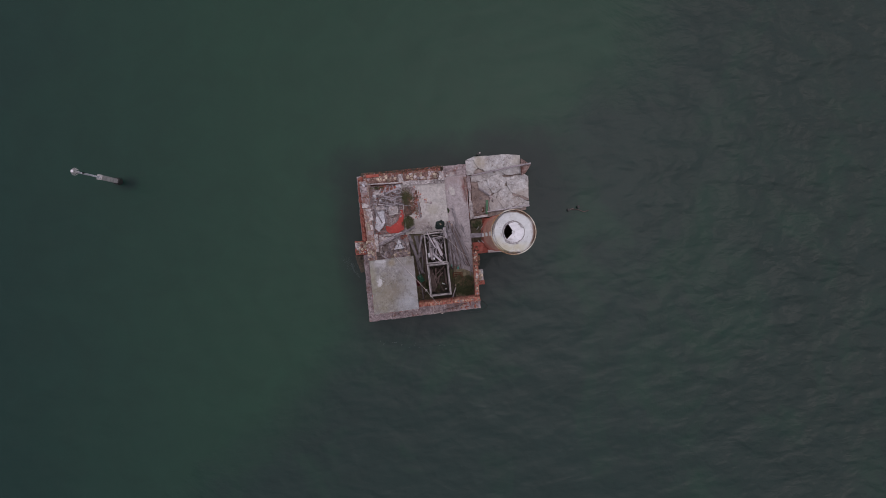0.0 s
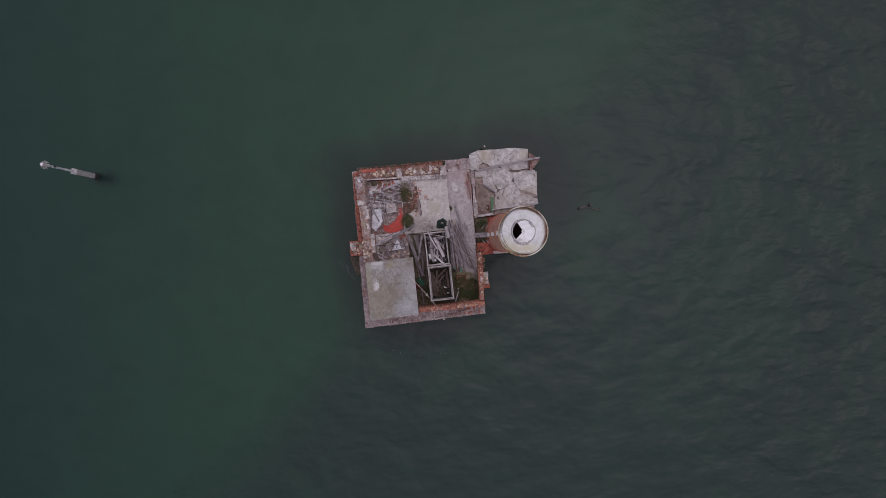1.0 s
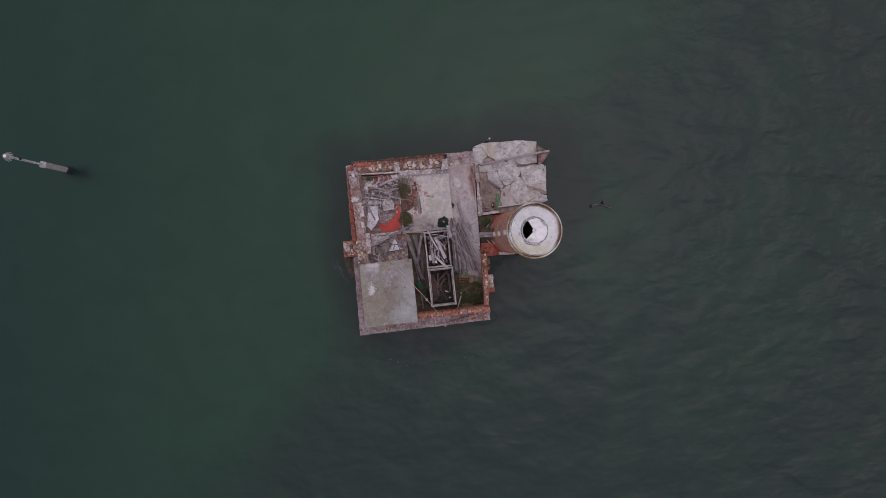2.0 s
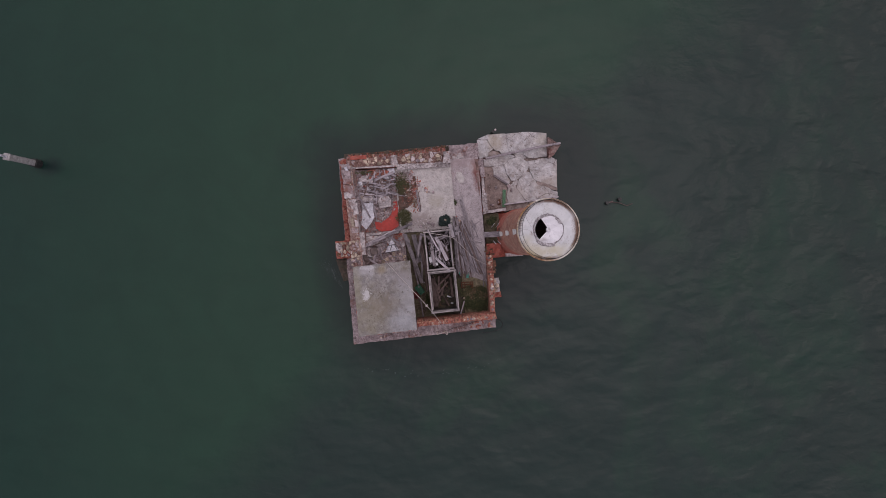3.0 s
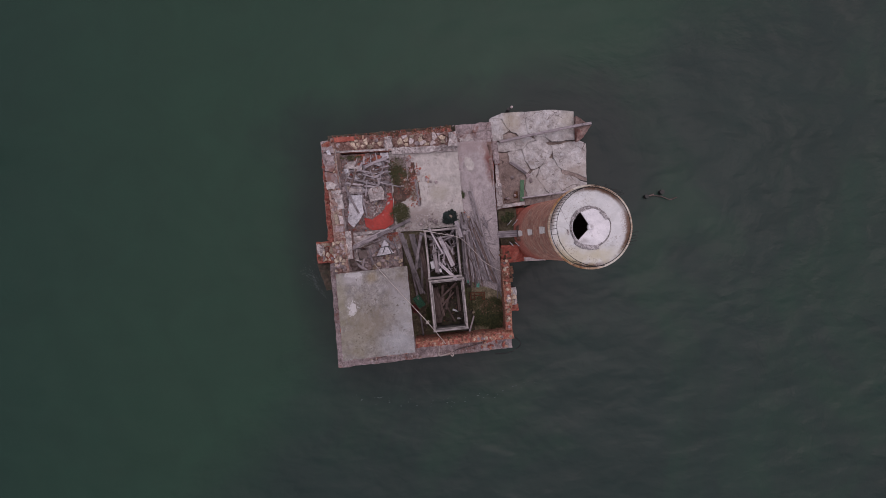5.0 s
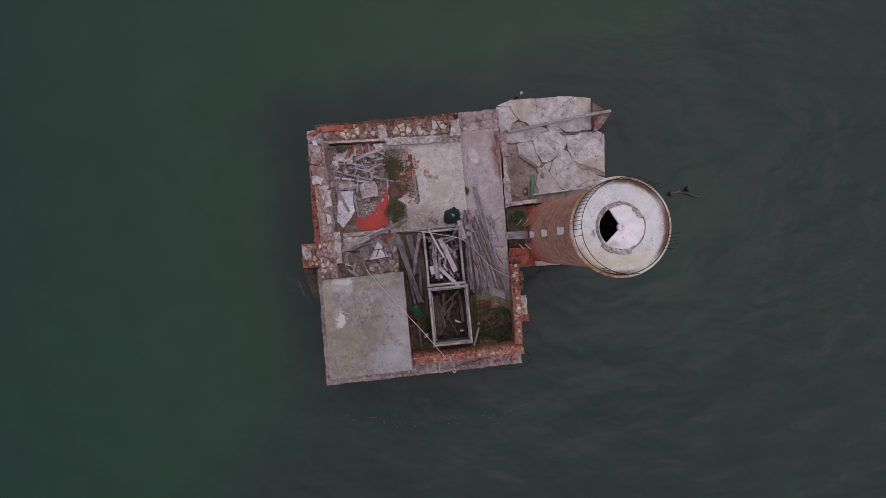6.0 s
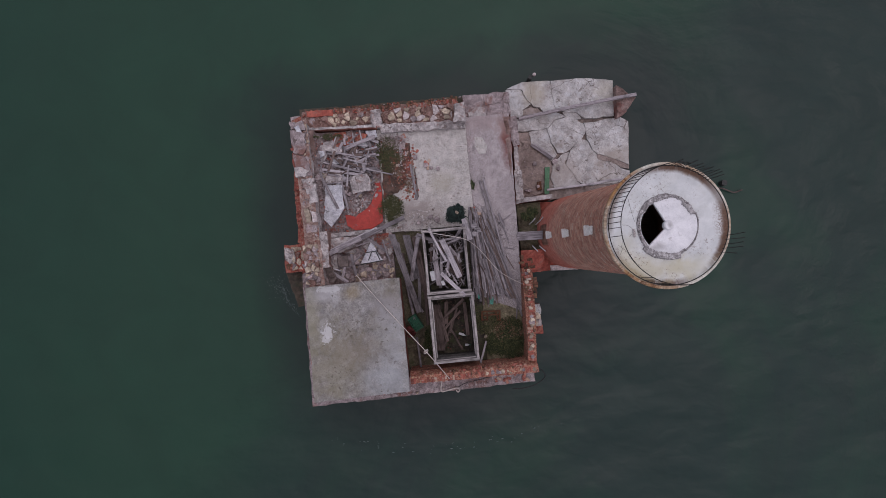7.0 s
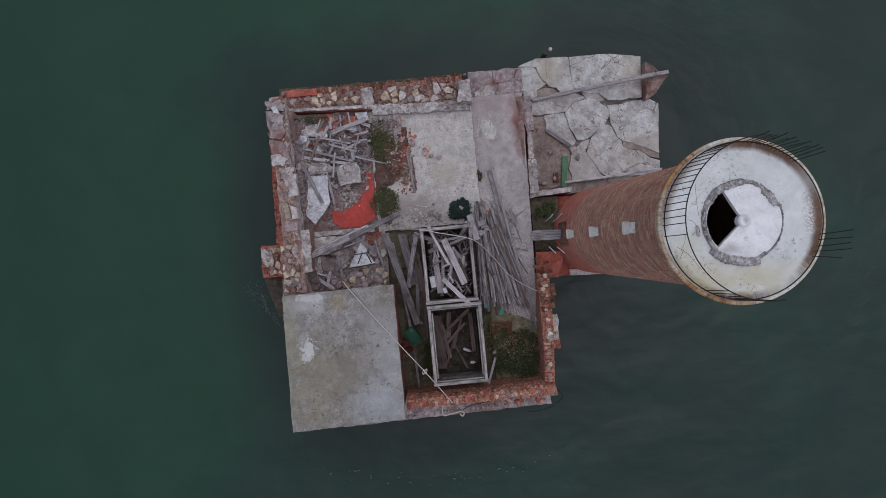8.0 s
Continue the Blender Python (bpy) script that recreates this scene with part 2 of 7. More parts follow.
def rim_paint(name, axis):
    """Cream paint on the gallery's edge with rust that has run down across it."""
    m, t, b = nodes_of(name)
    w = spot(t)
    sub = t.nodes.new("ShaderNodeVectorMath")
    sub.operation = "SUBTRACT"
    sub.inputs[1].default_value = (axis[0], axis[1], 0)
    t.links.new(w, sub.inputs[0])
    unit = t.nodes.new("ShaderNodeVectorMath")
    unit.operation = "NORMALIZE"
    t.links.new(stretch(t, sub.outputs[0], 1, 1, 0), unit.inputs[0])
    side = unit.outputs[0]
    col = ramp(t, cloud(t, w, 4.0, 6.0, 0.7, 0.4), (0.35, (0.46, 0.42, 0.34)), (0.65, (0.70, 0.68, 0.62)))
    lobes = bearings(t, side, ((138, 30, 1.0), (168, 16, 0.5), (196, 18, 0.75), (238, 40, 0.95), (262, 22, 0.7), (62, 36, 0.6), (-10, 30, 0.45)))
    ochre = calc(t, "MULTIPLY", lobes, steps(t, cloud(t, w, 3.2, 5.0, 0.7), 0.32, 0.48))
    col = blend(t, calc(t, "MULTIPLY", ochre, 0.9), col, (0.36, 0.165, 0.04))
    runs = steps(t, cloud(t, side, 13.0, 6.0, 0.75), 0.50, 0.60)
    col = blend(t, calc(t, "MULTIPLY", runs, calc(t, "ADD", 0.16, calc(t, "MULTIPLY", ochre, 0.80))), col, (0.12, 0.045, 0.018))
    col = blend(t, 0.5, col, ramp(t, cloud(t, w, 22.0, 4.0, 0.7), (0.35, (0.3, 0.3, 0.3)), (0.65, (0.7, 0.7, 0.7))), "OVERLAY")
    t.links.new(col, b.inputs["Base Color"])
    b.inputs["Roughness"].default_value = 0.7
    relief(t, b, cloud(t, w, 20.0, 5.0), 0.008)
    return m


def leafy(name, a, c, d):
    m, t, b = nodes_of(name)
    r = t.nodes.new("ShaderNodeNewGeometry").outputs["Random Per Island"]
    t.links.new(ramp(t, r, (0.0, a), (0.6, c), (1.0, d)), b.inputs["Base Color"])
    b.inputs["Roughness"].default_value = 0.75
    return m


def sea():
    """Turbid lagoon water: a drift of green silt with a slanting edge against greyer water, ripples on the open side."""
    m, t, b = nodes_of("lagoon_water")
    w = spot(t)
    sep = t.nodes.new("ShaderNodeSeparateXYZ")
    t.links.new(w, sep.inputs[0])
    x, y = sep.outputs[0], sep.outputs[1]
    wob = calc(t, "MULTIPLY", calc(t, "SUBTRACT", cloud(t, w, 0.07, 6.0, 0.62, 0.8), 0.5), 16.0)
    across = calc(t, "ADD", calc(t, "SUBTRACT", calc(t, "MULTIPLY", x, 0.65), calc(t, "MULTIPLY", y, 0.76)), wob)
    grey = steps(t, across, -3.0, 4.5)
    far_east = steps(t, calc(t, "ADD", x, wob), 18.0, 40.0)
    west = steps(t, calc(t, "ADD", calc(t, "MULTIPLY", x, -1.0), wob), 16.0, 44.0)
    col = blend(t, grey, SEA_GREEN, SEA_GREY)
    col = blend(t, calc(t, "MULTIPLY", far_east, 0.8), col, SEA_FAR)
    col = blend(t, calc(t, "MULTIPLY", west, 0.8), col, SEA_DEEP)
    drift = steps(t, cloud(t, stretch(t, w, 1.0, 0.7, 1.0), 0.11, 5.0, 0.6, 1.0), 0.50, 0.66)
    col = blend(t, calc(t, "MULTIPLY", drift, calc(t, "MULTIPLY", grey, 0.55)), col, SEA_GREEN)
    mott = cloud(t, w, 0.30, 6.0, 0.65, 0.7)
    col = blend(t, 0.22, col, ramp(t, mott, (0.36, (0.36, 0.36, 0.36)), (0.64, (0.64, 0.64, 0.64))), "OVERLAY")
    # darkens the water colour near the walls, where the building shades it
    for cx, cy, rx, ry in SHADE_OVALS:
        col = blend(t, calc(t, "MULTIPLY", blot(t, w, cx, cy, rx, ry, 0.3, 0.55, 0.35), 0.75), col, SEA_SHADE)
    t.links.new(col, b.inputs["Base Color"])
    b.inputs["IOR"].default_value = 1.333
    b.inputs["Roughness"].default_value = 0.32
    run = stretch(t, w, 0.8, 1.25, 1.0)
    swell = cloud(t, run, 0.34, 2.0, 0.45, 0.25)
    rip = cloud(t, run, 1.1, 2.0, 0.5, 0.3)
    h = calc(t, "ADD", swell, calc(t, "MULTIPLY", rip, 0.16))
    calm = calc(t, "ADD", calc(t, "MULTIPLY", far_east, 0.9), calc(t, "ADD", calc(t, "MULTIPLY", grey, 0.35), 0.10))
    relief(t, b, calc(t, "MULTIPLY", h, calm), 0.55, 1.0)
    return m


# shade painted into the water round the ruin, and a smear at the beacon
SHADE_OVALS = ((-1.0, 8.0, 7.5, 2.3), (8.0, 8.2, 4.5, 2.6), (11.2, 4.6, 2.6, 4.0), (-7.6, 1.5, 1.7, 6.5), (-1.5, -7.3, 6.5, 1.6), (6.2, -3.0, 3.2, 2.6), (-29.4, 9.2, 0.9, 0.6))
SEA_SHADE = (0.004, 0.013, 0.0135)
SEA_GREEN, SEA_GREY, SEA_FAR, SEA_DEEP = (0.0082, 0.042, 0.0245), (0.0082, 0.0255, 0.0215), (0.0125, 0.0275, 0.0215), (0.003, 0.0245, 0.0205)
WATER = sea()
PLINTH_STONE = mottled("plinth_masonry", (0.138, 0.082, 0.068), (0.297, 0.213, 0.195), 1.0, 0.9, (0.212, 0.058, 0.044), (0.50, 0.64), 0.8, bump=0.04)
LEDGE = mottled("lime_ledge", (0.205, 0.160, 0.162), (0.385, 0.325, 0.328), 1.3, 0.9, (0.205, 0.095, 0.076), (0.52, 0.64), 0.9, bump=0.03, grit=0.75, pits=(6.0, 0.56, (0.10, 0.07, 0.065)))
ROOF = mottled("roof_concrete", (0.19, 0.175, 0.163), (0.29, 0.277, 0.270), 0.9, 0.88, (0.19, 0.165, 0.115), (0.52, 0.78), 0.7, bump=0.012, grit=0.62, pits=(7.0, 0.60, (0.10, 0.085, 0.07)),
               bloom=(0.40, 0.40, 0.405), bloom_at=(0.54, 0.76),
               blots=((-5.0, -4.2, 1.0, 1.5, (0.215, 0.195, 0.125), 0.5), (-3.95, -1.25, 0.35, 0.25, (0.24, 0.17, 0.05), 0.4), (-4.0, -3.7, 1.1, 0.7, (0.185, 0.155, 0.115), 0.5), (-2.75, -5.0, 0.9, 0.8, (0.335, 0.355, 0.375), 0.55),
                      (-2.5, -3.3, 0.6, 0.9, (0.36, 0.37, 0.385), 0.45), (-5.2, -1.25, 0.5, 0.25, (0.42, 0.41, 0.42), 0.6), (-5.75, -2.2, 0.3, 1.2, (0.25, 0.235, 0.16), 0.5), (-2.6, -2.0, 0.7, 0.5, (0.29, 0.275, 0.285), 0.6), (-5.15, -2.8, 0.20, 0.30, (0.56, 0.555, 0.56), 0.75, 1.1, 0.12, 4.5), (-5.26, -3.1, 0.17, 0.17, (0.54, 0.535, 0.54), 0.7, 1.0, 0.12, 5.0), (-4.95, -1.05, 0.5, 0.12, (0.50, 0.495, 0.50), 0.7, 1.0, 0.15, 4.0)))
SLAB = mottled("pale_concrete", (0.30, 0.278, 0.268), (0.53, 0.515, 0.51), 0.9, 0.88, (0.33, 0.275, 0.245), (0.56, 0.74), 1.1, bump=0.02, bloom=(0.60, 0.615, 0.64), bloom_at=(0.52, 0.72), grit=0.5,
               pits=(5.0, 0.58, (0.17, 0.14, 0.125)), crack=(0.6, 0.008, 0.47, (0.10, 0.08, 0.07)), blots=((5.2, 7.5, 0.5, 0.7, (0.40, 0.355, 0.27), 0.6), (8.9, 7.3, 0.6, 0.5, (0.42, 0.385, 0.31), 0.5), (8.4, 3.2, 0.5, 0.5, (0.34, 0.285, 0.25), 0.6), (9.0, 4.1, 0.9, 0.35, (0.36, 0.31, 0.27), 0.7), (6.4, 3.5, 0.7, 0.8, (0.37, 0.32, 0.29), 0.6)))
SLAB_BROWN = mottled("silted_concrete", (0.19, 0.145, 0.128), (0.335, 0.27, 0.245), 1.0, 0.9, (0.40, 0.345, 0.325), (0.56, 0.72), 1.1, bump=0.03, grit=0.5, pits=(5.0, 0.58, (0.10, 0.075, 0.065)))
TERRAZZO = mottled("terrace_screed", (0.36, 0.335, 0.31), (0.49, 0.455, 0.435), 0.7, 0.88, (0.30, 0.262, 0.242), (0.54, 0.76), 1.3, (0.60, 0.585, 0.575), fleck_scale=32.0, bump=0.012, bloom=(0.55, 0.535, 0.53), bloom_at=(0.52, 0.74), grit=0.5,
                   pits=(9.0, 0.58, (0.22, 0.19, 0.17)), blots=((-0.9, 1.9, 1.0, 0.6, (0.27, 0.225, 0.21), 0.75), (0.2, 3.3, 0.5, 0.4, (0.37, 0.34, 0.27), 0.5), (-1.6, 5.2, 0.5, 0.7, (0.50, 0.49, 0.49), 0.6)))
PEBBLE = mottled("exposed_pebble_concrete", (0.26, 0.222, 0.225), (0.37, 0.325, 0.33), 0.9, 0.9, (0.265, 0.18, 0.172), (0.58, 0.74), 0.9, (0.58, 0.535, 0.54), fleck_scale=30.0, fleck_mix=0.7, bump=0.015, grit=0.6,
                 blots=((3.36, 5.1, 0.22, 0.95, (0.165, 0.045, 0.034), 0.9), (3.2, 5.6, 0.35, 0.35, (0.30, 0.20, 0.18), 0.6), (2.4, 5.9, 0.9, 0.5, (0.31, 0.235, 0.23), 0.5)))
PLASTER = mottled("grey_plaster", (0.25, 0.222, 0.22), (0.54, 0.495, 0.488), 1.6, 0.9, (0.25, 0.115, 0.09), (0.56, 0.67), 1.5, bump=0.025, bloom=(0.55, 0.51, 0.50), grit=0.75, pits=(6.0, 0.55, (0.12, 0.09, 0.08)))
# rubble darkened in colour so the gaps between the north room's boards look dark
RUBBLE_DARK = mottled("dark_rubble_earth", (0.065, 0.045, 0.042), (0.27, 0.205, 0.20), 2.4, 0.95, (0.215, 0.07, 0.05), (0.55, 0.65), 1.5, (0.36, 0.31, 0.31), fleck_scale=12.0, fleck_mix=0.4, bump=0.06, grit=0.75)
MOSSY_BRICK = mottled("mossy_brick", (0.075, 0.042, 0.028), (0.215, 0.088, 0.060), 4.0, 0.95, (0.13, 0.105, 0.05), (0.50, 0.62), 3.0, bump=0.02, vary=0.45)
RUBBLE = mottled("rubble_earth", (0.15, 0.115, 0.11), (0.47, 0.385, 0.378), 2.2, 0.95, (0.244, 0.073, 0.051), (0.54, 0.64), 1.5, (0.424, 0.349, 0.351), fleck_scale=14.0, bump=0.06)
SLATE = mottled("dark_brown_plate", (0.085, 0.066, 0.06), (0.19, 0.155, 0.145), 3.0, 0.85, (0.26, 0.22, 0.21), (0.58, 0.70), 2.0, bump=0.012, grit=0.6)
DIRT = mottled("brown_debris", (0.045, 0.030, 0.023), (0.17, 0.105, 0.082), 2.5, 0.95, (0.19, 0.055, 0.036), (0.55, 0.63), 2.0, bump=0.05)
GARDEN = mottled("olive_garden_earth", (0.11, 0.092, 0.058), (0.28, 0.24, 0.16), 1.5, 0.95, (0.075, 0.085, 0.034), (0.52, 0.68), 1.3, bump=0.04, grit=0.75)
EARTH = mottled("dark_brown_earth", (0.075, 0.062, 0.042), (0.19, 0.16, 0.108), 1.5, 0.95, (0.062, 0.072, 0.03), (0.5, 0.66), 1.3, bump=0.04, grit=0.7)
INNER_BRICK = mottled("worn_inner_brick", (0.21, 0.06, 0.043), (0.42, 0.145, 0.10), 2.5, 0.92, (0.52, 0.36, 0.235), (0.54, 0.62), 4.0, (0.50, 0.38, 0.26), fleck_scale=18.0, fleck_mix=0.45, bump=0.04, grit=0.75, pits=(5.0, 0.54, (0.07, 0.04, 0.03)))
TANK_SIDE = mottled("dark_tank_concrete", (0.10, 0.092, 0.088), (0.33, 0.31, 0.30), 1.8, 0.92, (0.05, 0.045, 0.035), (0.54, 0.68), 1.4, bump=0.03, grit=0.7)
SOIL = mottled("dark_soil", (0.030, 0.025, 0.020), (0.085, 0.068, 0.052), 1.8, 0.95, (0.055, 0.068, 0.026), (0.5, 0.66), 1.3, bump=0.04)
RED_FLOOR = mottled("red_floor_paint", (0.33, 0.032, 0.023), (0.43, 0.052, 0.038), 1.5, 0.7, (0.20, 0.13, 0.125), (0.60, 0.68), 1.6, bump=0.004, grit=0.4)
MORTAR_PALE = mottled("pale_lime_mortar", (0.233, 0.126, 0.102), (0.477, 0.369, 0.327), 3.0, 0.95, (0.233, 0.073, 0.054), (0.54, 0.64), 1.6, bump=0.03)
RED_WALL = mottled("red_brick_dust", (0.19, 0.048, 0.036), (0.38, 0.105, 0.077), 2.0, 0.92, (0.33, 0.23, 0.20), (0.58, 0.70), 2.0, (0.37, 0.22, 0.15), fleck_scale=9.0, bump=0.03, grit=0.7)
MORTAR = mottled("lime_mortar", (0.138, 0.073, 0.058), (0.339, 0.218, 0.190), 3.0, 0.95, (0.424, 0.339, 0.312), (0.58, 0.68), 1.5, bump=0.03)
STONE = mottled("rubble_stone", (0.27, 0.205, 0.15), (0.58, 0.49, 0.395), 2.5, 0.9, (0.233, 0.107, 0.078), (0.60, 0.72), 2.0, bump=0.02, vary=0.4)
STONE_GREY = mottled("grey_rubble", (0.180, 0.145, 0.146), (0.424, 0.359, 0.366), 3.0, 0.92, (0.254, 0.078, 0.058), (0.60, 0.72), 2.0, bump=0.02, vary=0.4)
WHITE_STONE = mottled("white_stone", (0.382, 0.330, 0.327), (0.615, 0.538, 0.531), 3.0, 0.85, (0.339, 0.184, 0.156), (0.62, 0.75), 2.0, bump=0.02)
WOOD = wood("weathered_timber", (0.095, 0.080, 0.084), (0.385, 0.345, 0.366), 0.40)
WOOD_PALE = wood("bleached_timber", (0.20, 0.178, 0.190), (0.52, 0.475, 0.50), 0.28)
WOOD_DARK = wood("brown_timber", (0.058, 0.039, 0.034), (0.201, 0.145, 0.132))
FRAME_WOOD = wood("limed_frame", (0.085, 0.072, 0.068), (0.46, 0.42, 0.412), 0.15)
BRICK = brickish("old_brick", "object")
SHAFT_MORTAR = mottled("brown_lime_mortar", (0.27, 0.15, 0.115), (0.42, 0.265, 0.21), 2.0, 0.95, bump=0.02)
SHAFT_BRICK = brickish("tower_brick", "island")
TOWER_AXIS = (6.03, 0.14)
GALLERY = painted_rust("gallery_paint", (6.03, 0.14, 0, 1.22, 1.64))
LANTERN_FLOOR = mottled("lantern_floor_paint", (0.62, 0.62, 0.64), (0.78, 0.775, 0.80), 1.5, 0.6, (0.45, 0.43, 0.43), (0.62, 0.70), 2.4, bump=0.004, grit=0.3, pits=(7.0, 0.60, (0.30, 0.28, 0.28)), blots=((5.62, -0.42, 0.22, 0.12, (0.36, 0.345, 0.345), 0.8), (6.05, 0.14, 0.06, 0.08, (0.30, 0.28, 0.28), 0.7)))
RIM = rim_paint("rusty_rim_paint", TOWER_AXIS)
RING = mottled("broken_lantern_curb", (0.17, 0.155, 0.155), (0.47, 0.445, 0.45), 4.0, 0.92, (0.66, 0.64, 0.65), (0.54, 0.62), 2.5, bump=0.03, grit=0.7, pits=(9.0, 0.54, (0.06, 0.05, 0.05)))
IRON = mottled("rusted_iron", (0.008, 0.007, 0.007), (0.022, 0.017, 0.015), 6.0, 0.75, bump=0.004, metal=0.2)
RUST = mottled("orange_rust", (0.055, 0.022, 0.011), (0.15, 0.056, 0.023), 6.0, 0.85, bump=0.006)
WHITE = mottled("white_paint", (0.58, 0.58, 0.61), (0.76, 0.76, 0.79), 3.0, 0.6, (0.40, 0.38, 0.38), (0.64, 0.76), 2.0, bump=0.004, grit=0.3)
PANEL = mottled("limewashed_panel", (0.60, 0.56, 0.54), (0.82, 0.79, 0.77), 3.0, 0.8, (0.36, 0.24, 0.19), (0.58, 0.70), 2.0, bump=0.008, grit=0.6)
GREY_PAINT = mottled("beacon_grey_paint", (0.26, 0.25, 0.245), (0.40, 0.39, 0.38), 3.0, 0.7, (0.20, 0.16, 0.135), (0.60, 0.75), 1.5, bump=0.004)
SHEET = mottled("grey_white_board", (0.38, 0.38, 0.41), (0.64, 0.64, 0.685), 1.6, 0.75, (0.24, 0.23, 0.245), (0.56, 0.68), 1.8, bump=0.015, grit=0.7, pits=(4.0, 0.54, (0.17, 0.165, 0.175)), crack=(1.1, 0.012, 0.46, (0.14, 0.135, 0.145)))
GREEN = mottled("green_plastic", (0.012, 0.10, 0.055), (0.025, 0.18, 0.10), 4.0, 0.55, bump=0.003)
GREEN_WOOD = mottled("green_painted_board", (0.045, 0.13, 0.07), (0.09, 0.21, 0.115), 4.0, 0.75, (0.25, 0.24, 0.22), (0.60, 0.72), 2.5, bump=0.006)
NET = mottled("green_net", (0.012, 0.024, 0.021), (0.028, 0.052, 0.045), 6.0, 0.85, bump=0.03)
TEAL = mottled("teal_cloth", (0.05, 0.20, 0.16), (0.09, 0.30, 0.24), 4.0, 0.9, bump=0.01)
RED_PLASTIC = mottled("faded_red_plastic", (0.12, 0.025, 0.025), (0.21, 0.05, 0.045), 4.0, 0.7, bump=0.004)
ROPE = mottled("pale_rope", (0.445, 0.398, 0.370), (0.615, 0.553, 0.526), 10.0, 0.9, bump=0.004)
HOSE = mottled("black_hose", (0.012, 0.012, 0.012), (0.03, 0.03, 0.03), 6.0, 0.6, bump=0.002)
TAR = mottled("tarred_timber", (0.012, 0.013, 0.013), (0.035, 0.034, 0.032), 4.0, 0.6, bump=0.01)
LIME = mottled("lime_spill", (0.46, 0.455, 0.46), (0.66, 0.66, 0.67), 3.0, 0.8, (0.24, 0.225, 0.215), (0.52, 0.60), 3.0, bump=0.006, grit=0.5)
FOAM = mottled("sea_foam", (0.045, 0.078, 0.078), (0.115, 0.145, 0.14), 6.0, 0.6, bump=0.004, grit=0.2)
ALGAE = mottled("wet_algae_masonry", (0.030, 0.026, 0.018), (0.115, 0.08, 0.055), 2.0, 0.7, (0.05, 0.055, 0.03), (0.5, 0.65), 1.5, bump=0.03)
RED_PLASTER = mottled("red_wash", (0.29, 0.07, 0.05), (0.47, 0.135, 0.098), 1.5, 0.9, (0.31, 0.18, 0.145), (0.58, 0.72), 1.8, bump=0.02)
LEAF = leafy("weed_leaves", (0.030, 0.036, 0.013), (0.068, 0.078, 0.027), (0.15, 0.125, 0.065))
BUSH = leafy("bush_leaves", (0.020, 0.030, 0.012), (0.050, 0.066, 0.022), (0.115, 0.115, 0.05))
DRY = leafy("dry_stems", (0.10, 0.05, 0.03), (0.17, 0.10, 0.06), (0.26, 0.20, 0.14))

# ---- building helpers ----
rng = random.Random(7)


def link_mesh(name, me, mat, parent=None, label=""):
    mats = mat if isinstance(mat, (tuple, list)) else (mat,)
    for k in mats:
        me.materials.append(k)
    ob = new(name, me)
    if parent:
        ob.parent = parent
    if label:
        tagged(ob, label)
    return ob


def part(name, bm, mat, parent=None, label=""):
    me = bpy.data.meshes.new(name)
    bm.to_mesh(me)
    bm.free()
    return link_mesh(name, me, mat, parent, label)


def raw(name, verts, faces, mat, parent=None, label="", slots=None):
    me = bpy.data.meshes.new(name)
    me.from_pydata([tuple(map(float, v)) for v in verts], [], faces)
    if slots is not None:
        me.polygons.foreach_set("material_index", slots)
    me.update()
    return link_mesh(name, me, mat, parent, label)


def rag(x, y, z=0.0, s=1.0):
    """Smooth unevenness between -1 and 1."""
    return noise.noise(Vector((x * s, y * s, z + 3.7)))


def fbm(x, y, s, seed=0.0):
    return noise.fractal(Vector((x * s, y * s, seed)), 0.8, 2.1, 4)


